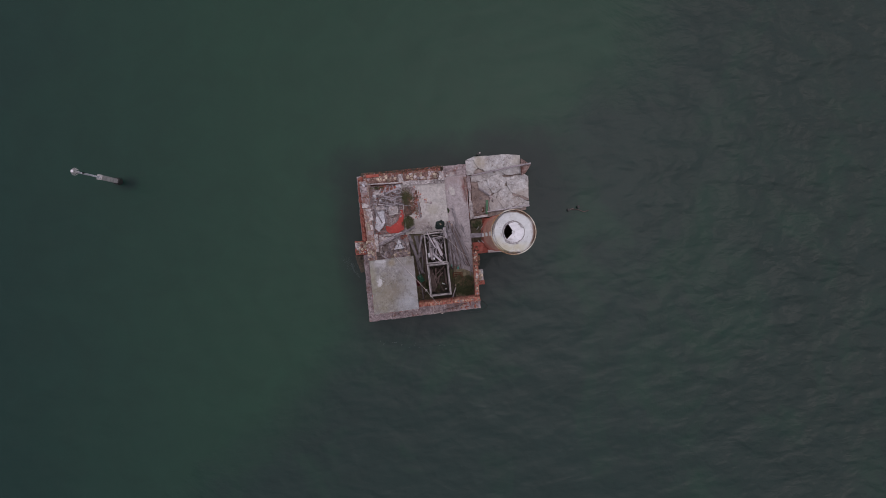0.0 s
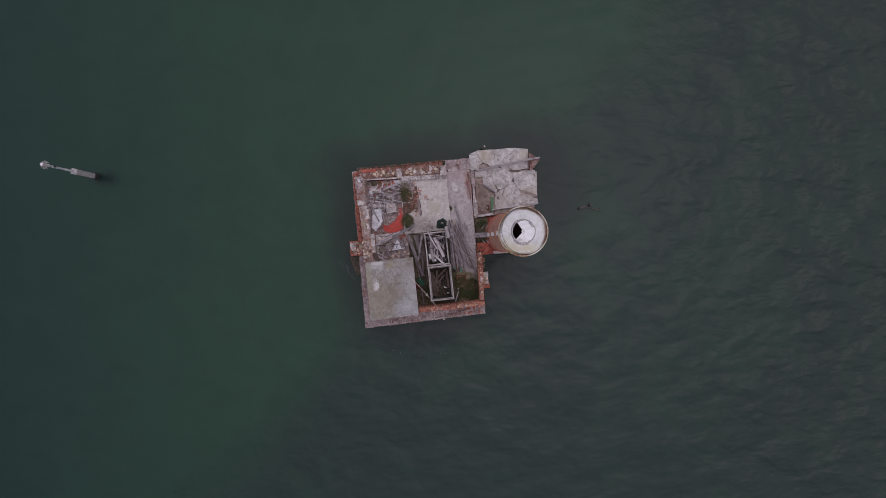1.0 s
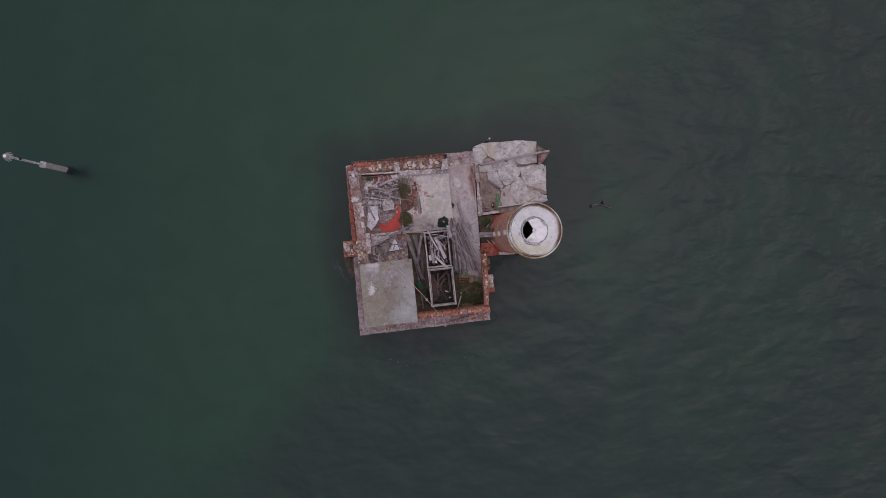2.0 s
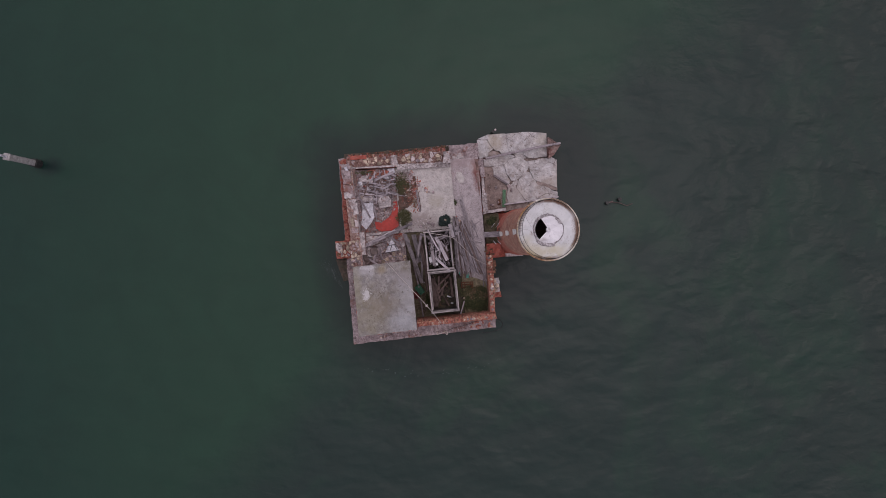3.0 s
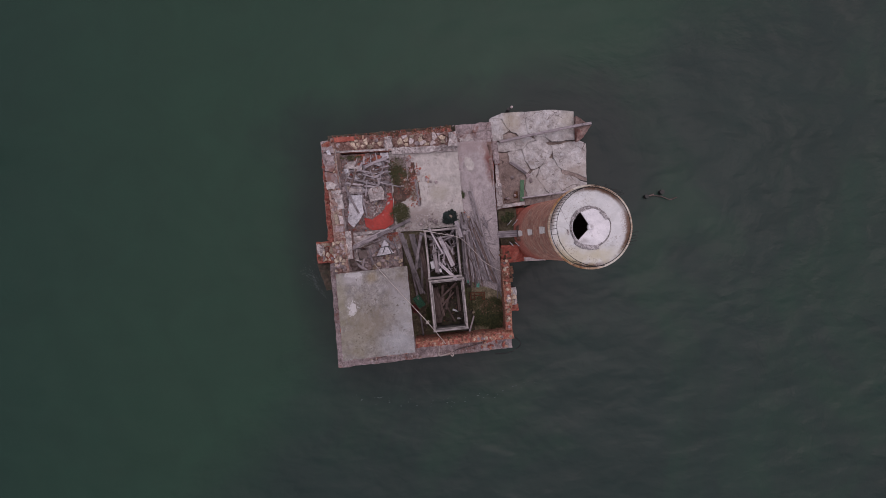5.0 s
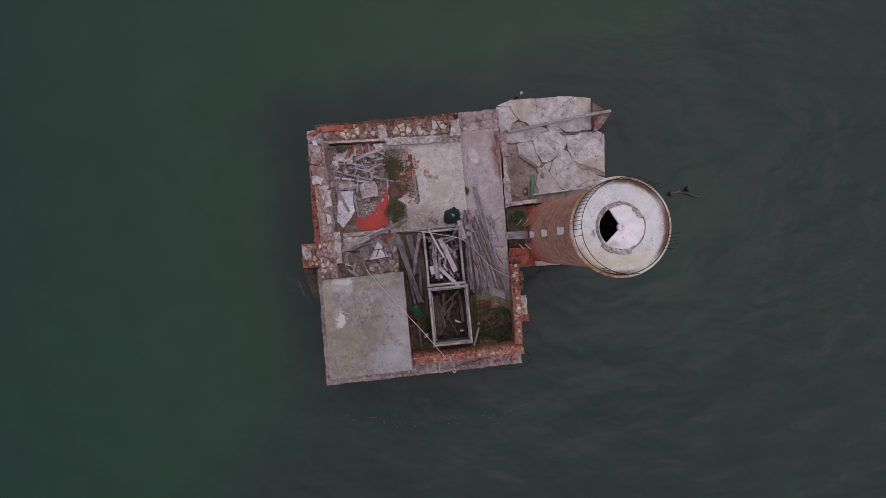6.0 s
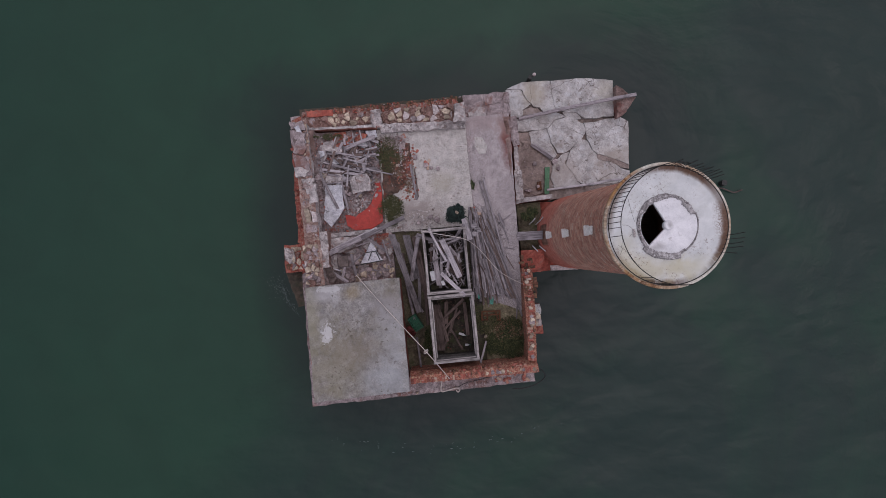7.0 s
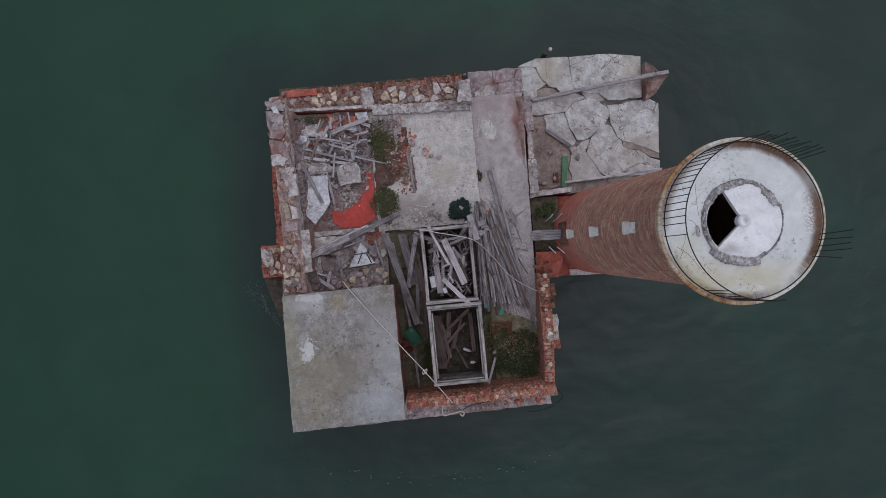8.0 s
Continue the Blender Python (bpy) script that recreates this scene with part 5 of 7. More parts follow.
def sloping_panel(name, r, aw, z0, z1, half, lean, mat, parent, label=""):
    """A window as a white panel, set proud and leant back to fit the camera's view."""
    bm = bmesh.new()
    bmesh.ops.create_cube(bm, size=1.0)
    for v in bm.verts:
        up = v.co.z > 0
        v.co = Vector(((r + 0.09 - (lean if up else 0)) if v.co.x > 0 else r - 0.3, v.co.y * 2 * half, z1 if up else z0))
    bmesh.ops.bevel(bm, geom=bm.edges[:], offset=0.015, segments=2, affect="EDGES")
    bmesh.ops.transform(bm, matrix=pose(*axis_at((z0 + z1) / 2), 0, 0, 0, aw), verts=bm.verts)
    return part(name, bm, mat, parent, label)


for zw, aw in WINDOWS:
    r = shaft_radius(zw)
    w = sloping_panel("window", r, aw, zw - 0.45, zw + 0.30, 0.135, 0.15, PANEL, tower, "white sloping window panel")
    sloping_panel("sill", r + 0.04, aw, zw - 0.58, zw - 0.42, 0.165, 0.05, PANEL, w)

# gallery: a flared neck, the deck with a rounded rim, the broken lantern curb and the lantern floor
lathe("neck", [(shaft_radius(14.9) + 0.02, 14.85), (1.42, 15.0), (1.50, 15.1), (1.655, 15.2), (1.675, 15.24), (1.675, 15.44), (1.6, 15.46)], TOWER_AXIS, RIM, tower, "", 84)
lathe("deck", [(0.72, 15.25), (1.6, 15.28), (1.64, 15.49), (0.72, 15.53)], TOWER_AXIS, GALLERY, tower, "white painted deck with rust at the edge", 72, closed=True)
lathe("rim", [(1.662 + 0.045 * math.cos(t), 15.47 + 0.045 * math.sin(t)) for t in [2 * math.pi * k / 10 for k in range(10)]], TOWER_AXIS, RIM, tower, "rust-streaked cream rounded rim", 84, closed=True)


def build_curb():
    """The stump of the lantern wall: a ring broken down to an uneven height, widest to the south-west."""
    n = 160
    verts, faces = [], []
    for k in range(n):
        deg = 360 * k / n
        a = radians(deg)
        brk = 0.035 * noise.noise(Vector((math.cos(a) * 2.2, math.sin(a) * 2.2, 2))) + 0.03 * noise.noise(Vector((math.cos(a) * 23, math.sin(a) * 23, 7)))
        h = 15.59 + 0.6 * abs(brk)
        ri, ro = 0.735 + 1.3 * brk, 0.85 + 0.8 * brk
        if 18 < deg < 52:
            ri -= 0.09
            ro -= 0.02
        if 85 < deg < 150:
            ri -= 0.035
            ro += 0.02
        if deg < 15 or deg > 300:
            ri += 0.045
        if 0 < deg < 18 or deg > 330:
            h = 15.565
        if 218 < deg < 286:
            ro += 0.085
        for r, z in ((ri, 15.5), (ri + 0.02, h), (ro - 0.03, h - 0.01), (ro, 15.5)):
            verts.append((TX + r * math.cos(a), TY + r * math.sin(a), z))
    for k in range(n):
        q = (k + 1) % n
        for c in range(3):
            faces.append((k * 4 + c, q * 4 + c, q * 4 + c + 1, k * 4 + c + 1))
    raw("lantern_curb", verts, faces, RING, tower, "broken grey masonry ring of the lost lantern")


build_curb()
lathe("lantern_floor", [(0.02, 15.44), (0.78, 15.44), (0.78, 15.56), (0.02, 15.56)], TOWER_AXIS, LANTERN_FLOOR, tower, "white floor with a wedge missing over the stair", 56, (-138, 118), closed=True)
lathe("hub", [(0.13, 15.45), (0.13, 15.62), (0.10, 15.65), (0.0, 15.65)], TOWER_AXIS, LANTERN_FLOOR, tower, "", 24)
lathe("inner_stair_floor", [(0.0, 11.5), (1.05, 11.5), (1.05, 11.42), (0.0, 11.42)], TOWER_AXIS, WOOD_DARK, tower, "", 24)
box_part("hatch_lip", TX - 0.92, TY - 0.12, 15.55, 0.06, 0.22, 0.05, PLASTER, tower, 4)

# rail: foot ring all round, top ring left on the west side only
RR = 1.545
railing = tube("railing", [(TX + 1.595 * math.cos(radians(k * 5)), TY + 1.595 * math.sin(radians(k * 5)), 15.58) for k in range(72)], 0.013, IRON, tower, "dark rusted iron railing, partly torn away", 6, True)
tube("top_rail", [(TX + RR * math.cos(radians(k)), TY + RR * math.sin(radians(k)), 16.58) for k in range(84, 277, 4)], 0.0115, IRON, railing)
rail_r = random.Random(5)
for deg in list(range(98, 182, 5)) + [186] + list(range(236, 276, 5)) + list(range(44, 86, 3)) + [-32, -28, -24, -19, -15]:
    a = radians(deg)
    h = 1.0 if deg > 90 else rail_r.uniform(0.9, 1.05)
    bend = 0.0 if deg > 90 else rail_r.uniform(-0.05, 0.05)
    foot = Vector((TX + 1.595 * math.cos(a), TY + 1.595 * math.sin(a), 15.48))
    if deg > 90:
        head = Vector((TX + RR * math.cos(a), TY + RR * math.sin(a), 16.58))
        tube("post", [foot, foot.lerp(head, 0.5), head], 0.009, IRON, railing, sides=5)
        continue
    tube("post", [foot, foot + Vector((bend * 0.3, bend * 0.3, h * 0.5)), foot + Vector((bend, bend, h + 0.08))], 0.009, IRON, railing, sides=5)
for k, (d0, r0, z0, d1, r1, z1) in enumerate(((176, 1.5, 16.56, 186, 0.9, 15.56), (182, 1.5, 16.5, 200, 1.4, 15.6), (206, 1.52, 15.6, 188, 1.0, 15.56), (150, 1.5, 16.57, 168, 0.9, 15.56), (215, 1.5, 16.3, 196, 1.45, 15.6))):
    p = lambda d, r, z: Vector((TX + r * math.cos(radians(d)), TY + r * math.sin(radians(d)), z))
    a, b = p(d0, r0, z0), p(d1, r1, z1)
    tube("loose_wire", curve_points([a, a.lerp(b, 0.5) + Vector((0.04, 0.07 * (-1) ** k, -0.12)), b], 8), 0.0035, IRON, railing, sides=4)

# doorway bridge and iron stubs at the tower's foot
tagged(mass("gap_floor", rect(3.64, -0.2, 4.75, 2.0), 2.1, level(2.55, 0.08), EARTH, 0.12, 0.0), "dark hollow floor between terrace and tower", "floor", kind="structure")
plank((3.5, 0.48, 3.24), (4.58, 0.43, 3.27), 0.40, 0.06, WOOD, "grey plank bridge to the tower door", "bridge_plank", "plank", "bridge")
for x, y, dx, dy in ((4.15, 1.0, 0.10, 0.2), (4.47, 0.96, 0.14, 0.26), (4.13, -0.03, 0.10, -0.26), (4.45, -0.06, 0.12, -0.26)):
    tagged(tube("iron_stub", [(x, y, 3.1 if y < 0.5 else 2.5), (x + dx * 0.5, y + dy * 0.5, 3.5), (x + dx, y + dy, 3.9)], 0.024, WHITE, sides=6), "pale bent iron rail stub by the tower door", "rail stub", "rail stubs")

# ---- the two open tanks ----
def tank(x0, y0, x1, y1, z, mat_rim, label, double=False):
    t = new("open_tank")
    tagged(t, label, "tank", "roofless tanks")
    w = 0.11
    for rc in (rect(x0, y0, x1, y0 + w), rect(x0, y1 - w, x1, y1), rect(x0, y0 + w, x0 + w, y1 - w), rect(x1 - w, y0 + w, x1, y1 - w)):
        mass("tank_wall", rc, 2.3, level(z - 0.07, 0.01), TANK_SIDE, 0.2, 0.01, t)
    e = 0.02
    for p0, p1 in (((x0 - e, y0 + w / 2, z), (x1 + e, y0 + w / 2, z)), ((x0 - e, y1 - w / 2, z), (x1 + e, y1 - w / 2, z)),
                   ((x0 + w / 2, y0 + w + 0.005, z + 0.004), (x0 + w / 2, y1 - w - 0.005, z)), ((x1 - w / 2, y0 + w + 0.005, z), (x1 - w / 2, y1 - w - 0.005, z + 0.004))):
        count[0] += 1
        rim_ob = link_mesh("rim_beam", board_mesh("rim_beam", (Vector(p1) - Vector(p0)).length, w * 1.05, 0.11, count[0], 10, 0.15), mat_rim, t)
        rim_ob.matrix_world = lay(p0, p1)
        if double:
            inner = Vector(((x0 + x1) / 2, (y0 + y1) / 2, z)) - (Vector(p0) + Vector(p1)) / 2
            push = inner.normalized() * 0.10 - Vector((0, 0, 0.05))
            count[0] += 1
            short = (Vector(p1) - Vector(p0)).normalized() * 0.14
            b = link_mesh("inner_lip", board_mesh("inner_lip", (Vector(p1) - Vector(p0)).length - 0.3, 0.05, 0.06, count[0], 8, 0.1), mat_rim, rim_ob)
            b.matrix_world = lay(Vector(p0) + push + short, Vector(p1) + push - short)
    return t


tank(-0.86, -1.72, 1.02, 1.08, 5.28, FRAME_WOOD, "open tank with weathered rim, heaped with grey boards")
tank(-0.85, -4.68, 1.1, -1.76, 5.32, FRAME_WOOD, "open tank with pale double rim, half full of debris", True)
fill_1 = lambda x, y: 4.25 + 0.12 * fbm(x, y, 2.0, 9)
fill_2 = lambda x, y: 3.45 + 0.10 * fbm(x, y, 2.0, 4) - 0.12 * (y + 3.2)
tagged(mass("tank_fill", rect(-0.70, -1.56, 0.86, 0.92), 2.6, fill_1, SOIL, 0.12, 0.0), "dark silt in the open tank", "silt")
tagged(mass("tank_fill", rect(-0.69, -4.52, 0.94, -1.92), 2.6, fill_2, SOIL, 0.12, 0.0), "dark silt in the open tank", "silt")

# ---- timber in the first tank ----
TANK_LABEL = "grey weathered board heaped in the open tank"
for p0, p1, w, m in (
    ((-0.55, 1.12, 5.36), (0.09, -0.34, 5.05), 0.10, WOOD_PALE), ((-0.03, 0.60, 5.12), (0.60, -1.09, 4.95), 0.24, WOOD_PALE),
    ((-0.17, -0.85, 4.95), (0.73, -1.86, 5.38), 0.16, WOOD_PALE), ((-0.41, -0.10, 4.75), (-0.33, -1.36, 4.65), 0.22, WOOD),
    ((-0.62, 0.55, 4.82), (0.82, 0.66, 4.86), 0.09, WOOD_PALE), ((0.16, 0.41, 4.90), (0.80, 0.62, 4.92), 0.10, WOOD),
    ((0.54, 0.62, 4.80), (0.96, 1.14, 5.36), 0.12, WOOD), ((-0.62, 0.22, 4.62), (-0.06, 0.40, 4.70), 0.15, WOOD),
    ((0.26, 0.22, 4.72), (0.69, -0.44, 4.66), 0.20, WOOD), ((-0.12, -0.10, 4.62), (-0.28, -1.48, 4.52), 0.13, WOOD_PALE),
    ((0.08, -0.55, 4.60), (0.55, -1.05, 4.55), 0.18, WOOD_DARK), ((0.48, -0.05, 4.58), (0.82, 0.04, 4.66), 0.09, WOOD),
    ((-0.58, -0.3, 4.5), (-0.45, 0.75, 4.55), 0.12, WOOD_DARK), ((0.62, -1.3, 4.5), (0.72, 0.1, 4.5), 0.14, WOOD_DARK),
    ((-0.6, -1.2, 4.45), (0.1, -0.7, 4.5), 0.12, WOOD), ((0.05, 0.9, 4.5), (0.35, 0.0, 4.55), 0.13, WOOD_DARK),
    ((-0.35, 0.85, 4.6), (-0.1, -0.1, 4.66), 0.09, WOOD), ((0.30, 0.30, 4.98), (0.12, -0.72, 4.86), 0.10, WOOD),
):
    plank(p0, p1, w, 0.05, m, TANK_LABEL, group="boards in the tank")
tank_r = random.Random(77)
for k in range(22):
    x, y = tank_r.uniform(-0.5, 0.65), tank_r.uniform(-1.2, 0.6)
    a = radians(tank_r.choice((-62, -70, 80, 20, -95)) + tank_r.gauss(0, 12))
    l = tank_r.uniform(0.35, 0.9)
    d = Vector((math.cos(a), math.sin(a), 0)) * l / 2
    o = Vector((max(-0.45, min(0.6, x)), y, 4.62 + tank_r.uniform(0, 0.25)))
    if abs(o.x) + abs(d.x) < 0.8:
        plank(o - d, o + d, tank_r.uniform(0.04, 0.10), 0.035, tank_r.choice((WOOD, WOOD_PALE, WOOD_DARK)), TANK_LABEL, group="boards in the tank")
plank((-1.12, 0.90, 4.95), (-0.24, 0.56, 5.02), 0.14, 0.05, WOOD, TANK_LABEL, group="boards in the tank")
plank((1.02, 1.46, 4.3), (1.18, 0.50, 5.35), 0.22, 0.05, WOOD_PALE, "pale board leaning on the tank rim", group="boards in the tank")
tagged(box_part("white_block", -0.52, -0.92, 4.52, 0.3, 0.42, 0.24, WHITE, None, 8), "white battered plastic can in the tank", "can")
tagged(box_part("white_block", -0.15, -1.28, 4.66, 0.14, 0.2, 0.16, WHITE, None, 20), "small white scrap in the tank", "scrap")

# ---- debris in the second tank ----
for p0, p1, w, m in (
    ((0.70, -2.1, 4.1), (-0.33, -2.95, 3.75), 0.12, WOOD_DARK), ((-0.55, -2.31, 3.72), (-0.52, -4.3, 3.85), 0.36, WOOD_DARK), ((0.50, -2.66, 3.7), (-0.31, -3.44, 3.66), 0.10, WOOD_DARK),
    ((0.03, -3.5, 3.68), (0.44, -4.4, 3.82), 0.09, WOOD_DARK), ((-0.41, -2.6, 3.78), (-0.2, -3.95, 3.76), 0.14, WOOD_DARK), ((0.36, -2.5, 3.66), (-0.05, -3.6, 3.7), 0.10, WOOD_DARK),
    ((0.72, -2.3, 3.5), (0.75, -3.8, 3.6), 0.16, WOOD_DARK), ((-0.1, -2.2, 3.6), (-0.2, -3.2, 3.62), 0.18, WOOD_DARK), ((0.1, -3.0, 3.66), (-0.35, -4.2, 3.8), 0.07, WOOD_DARK),
):
    plank(p0, p1, w, 0.04, m, "brown rotten board among debris in the tank", group="boards in the tank")
for x, y, l, rz in ((0.34, -3.65, 0.34, 65), (0.56, -4.2, 0.22, 85), (-0.40, -3.2, 0.16, 20)):
    bottle = lathe("bottle", [(0.0, 0), (0.05, 0), (0.055, 0.03), (0.055, l * 0.65), (0.02, l * 0.85), (0.02, l), (0.0, l)], (0, 0), WHITE, None, "", 12)
    lathe("cap", [(0.0, l + 0.035), (0.024, l + 0.035), (0.024, l - 0.02), (0.0, l - 0.02)], (0, 0), GREEN, bottle, "green screw cap", 10)
    bottle.matrix_world = pose(x, y, fill_2(x, y) + 0.16, 90, 0, rz)
    tagged(bottle, "white plastic bottle lying in debris", "bottle", "bottles")

# ---- long timbers in the passage ----
plank((-2.22, 1.06, 4.35), (-1.35, -2.55, 3.55), 0.27, 0.10, WOOD, "long grey timber beam leaning in the passage", "beam", "beam", "passage beams")
plank((-2.02, 0.7, 3.8), (-1.62, -2.9, 3.3), 0.12, 0.08, WOOD, "brown timber lying in the passage", "beam", "beam", "passage beams")
plank((-1.62, 1.0, 3.75), (-1.32, -1.0, 3.2), 0.32, 0.05, WOOD, "broad dark board in the passage", group="passage boards")
plank((-1.05, 1.0, 3.7), (-1.6, -1.1, 3.28), 0.18, 0.05, WOOD, "dark grey board in the passage", group="passage boards")
plank((-1.25, 0.9, 3.4), (-1.02, -1.6, 3.2), 0.28, 0.05, WOOD_DARK, "broad dark board in the passage", group="passage boards")
for k, (p0, p1, w) in enumerate((((-1.9, 0.2, 3.3), (-1.75, -1.9, 3.2), 0.16), ((-1.2, -0.4, 3.2), (-1.35, -2.4, 3.15), 0.14), ((-1.0, -1.5, 3.15), (-1.05, -3.2, 3.12), 0.12), ((-1.75, -1.6, 3.2), (-1.2, -2.6, 3.18), 0.10), ((-1.85, -3.6, 3.1), (-1.3, -4.6, 3.12), 0.12))):
    plank(p0, p1, w, 0.045, (WOOD_DARK, WOOD)[k % 2], "rotten board on the passage floor", group="passage boards")
plank((-1.6, -3.7, 3.25), (-1.52, -5.02, 3.6), 0.10, 0.05, WOOD, "thin board leaning on the brick wall", group="passage boards")
plank((1.18, -5.05, 3.9), (1.56, -4.2, 3.25), 0.09, 0.05, WOOD, "thin board leaning on the brick wall", group="passage boards")
plank((-5.12, 0.49, 4.05), (-3.35, 1.17, 3.95), 0.22, 0.10, WOOD, "heavy split timber across the rubble", "beam", "beam", "rubble beams")
plank((-3.6, 1.05, 4.02), (-1.64, 1.82, 3.6), 0.2, 0.08, WOOD, "heavy split timber across the rubble", "beam", "beam", "rubble beams")
plank((-5.05, 0.62, 3.98), (-2.9, 1.45, 3.88), 0.10, 0.06, WOOD_PALE, "pale lath beside the heavy timber", group="rubble boards")

# ---- timber heap in the north room ----
NORTH_LABEL = "sun-bleached board in the roofless room's rubble"
for p0, p1, w, m in (
    ((-5.55, 4.95, 3.85), (-4.6, 2.5, 3.62), 0.17, WOOD), ((-5.30, 4.75, 3.72), (-3.26, 4.04, 3.62), 0.11, WOOD), ((-5.18, 4.35, 3.70), (-3.42, 3.95, 3.60), 0.16, WOOD_PALE),
    ((-4.60, 4.48, 3.80), (-3.41, 4.07, 3.72), 0.14, WOOD), ((-3.31, 4.22, 3.70), (-2.0, 3.84, 3.45), 0.08, WOOD_PALE), ((-4.02, 5.2, 3.68), (-2.62, 5.62, 3.66), 0.24, WOOD),
    ((-4.12, 4.76, 3.76), (-3.12, 4.40, 3.68), 0.09, WOOD), ((-3.60, 5.85, 3.72), (-3.62, 5.30, 3.66), 0.08, WOOD_PALE), ((-3.28, 5.94, 3.75), (-3.20, 5.38, 3.66), 0.09, WOOD_PALE),
    ((-2.95, 4.98, 3.74), (-3.15, 4.48, 3.70), 0.08, WOOD_PALE), ((-3.91, 4.40, 3.80), (-4.10, 3.48, 3.62), 0.10, WOOD_PALE), ((-3.42, 4.95, 3.66), (-2.57, 5.15, 3.62), 0.13, WOOD_PALE),
    ((-3.58, 4.78, 3.66), (-2.66, 4.83, 3.60), 0.12, WOOD), ((-2.82, 3.68, 3.42), (-3.76, 2.98, 3.40), 0.11, WOOD), ((-4.5, 5.05, 3.74), (-3.3, 4.72, 3.70), 0.10, WOOD),
    ((-4.3, 4.05, 3.66), (-3.0, 4.6, 3.7), 0.08, WOOD_DARK), ((-4.9, 4.1, 3.66), (-3.7, 3.75, 3.56), 0.13, WOOD), ((-3.0, 5.4, 3.62), (-2.6, 4.5, 3.55), 0.10, WOOD),
    ((-4.35, 3.75, 3.56), (-4.18, 2.45, 3.42), 0.14, WOOD), ((-5.62, 4.0, 3.7), (-5.32, 2.6, 3.52), 0.12, WOOD), ((-3.5, 4.3, 3.6), (-2.7, 4.15, 3.5), 0.14, WOOD), ((-3.9, 5.45, 3.64), (-3.0, 5.2, 3.66), 0.09, WOOD_PALE),
    ((-4.6, 4.9, 3.72), (-4.1, 4.3, 3.72), 0.11, WOOD_DARK), ((-3.7, 5.0, 3.72), (-3.5, 4.35, 3.72), 0.07, WOOD_PALE), ((-2.9, 5.55, 3.60), (-2.5, 5.35, 3.5), 0.16, WOOD_PALE),
):
    plank(p0, p1, w * 0.72, 0.04, m, NORTH_LABEL, group="boards in the north room")
for o, z, m, tilt in (([(-5.6, 5.15), (-5.4, 5.58), (-5.03, 5.37), (-5.2, 4.85)], 3.72, STONE_GREY, (0.12, 0.08)), ([(-5.1, 4.35), (-4.35, 4.3), (-4.2, 3.75), (-5.0, 3.7)], 3.62, PLASTER, (0.05, -0.08)),
                       ([(-5.0, 5.5), (-4.5, 5.6), (-4.35, 5.25), (-4.95, 5.15)], 3.7, PLASTER, (-0.1, 0.1)), ([(-4.0, 3.9), (-3.1, 4.0), (-2.95, 3.2), (-3.9, 3.05)], 3.6, PLASTER, (0.08, 0.12))):
    tagged(slab_piece("plaster_sheet", o, z - 0.07, z, m, tilt, 0.05, seed=int(-o[0][0] * 100), crook=lambda p: 0.09, step=0.07), "fallen slab of grey plaster on the rubble", "plaster", "plaster flakes")
north_r = random.Random(33)
for k in range(46):
    x, y = north_r.uniform(-4.7, -2.75), north_r.uniform(3.6, 5.6)
    a = radians(north_r.choice((-12, -18, 14, 70, -75)) + north_r.gauss(0, 10))
    l = north_r.uniform(0.3, 1.1)
    d = Vector((math.cos(a), math.sin(a), 0)) * l / 2
    o = Vector((x, y, heap_top(x, y) + north_r.uniform(0.08, 0.22)))
    plank(o - d, o + d + Vector((0, 0, north_r.uniform(-0.05, 0.05))), north_r.uniform(0.04, 0.13), 0.03, north_r.choice((WOOD, WOOD_PALE, WOOD, WOOD_DARK, WOOD_DARK)), "short broken board in the room's rubble", group="broken boards in the north room")
for k in range(16):
    x, y = north_r.uniform(-5.2, -2.8), north_r.uniform(2.6, 5.7)
    if x > -4.2 and y < 2.9:
        continue
    w, h, a = north_r.uniform(0.12, 0.3), north_r.uniform(0.1, 0.22), north_r.uniform(0, 3.14)
    o = [(x + w * math.cos(a + q) * north_r.uniform(0.7, 1.2), y + h * math.sin(a + q) * north_r.uniform(0.7, 1.2)) for q in (0.3, 1.6, 2.9, 4.0, 5.3)]
    z = heap_top(x, y) + 0.1
    tagged(slab_piece("plaster_sheet", o, z - 0.05, z + 0.02, north_r.choice((PLASTER, SHEET, STONE_GREY, PLASTER)), (north_r.uniform(-0.15, 0.15), north_r.uniform(-0.15, 0.15)), 0.02, seed=300 + k), "broken plaster flake on rubble", "plaster", "plaster flakes")
plank((-1.56, 5.10, 3.32), (-1.52, 4.22, 3.30), 0.11, 0.05, WOOD, "grey board on the weedy floor", group="boards in the north room")
plank((-1.14, 4.25, 3.32), (-1.0, 2.62, 3.29), 0.10, 0.05, WOOD, "grey board along the floor's edge", group="boards in the north room")
plank((-0.98, 4.05, 3.29), (-0.92, 2.7, 3.28), 0.05, 0.03, WOOD_DARK, "thin dark lath along the floor's edge", group="boards in the north room")
tagged(slab_piece("fallen_board", [(-5.32, 3.7), (-4.32, 3.56), (-4.34, 2.48), (-4.62, 2.1), (-5.0, 1.72), (-5.2, 1.95), (-5.46, 2.4)], 3.5, 3.55, SHEET, (0.04, 0.05), 0.04, seed=31), "torn white-grey board lying on rubble", "board")
tagged(slab_piece("fallen_board", [(-5.75, 3.72), (-5.4, 3.66), (-5.38, 2.75), (-5.62, 2.8)], 3.5, 3.58, SHEET, (0.0, 0.05), 0.04, seed=32), "narrow grey board against the wall", "board")
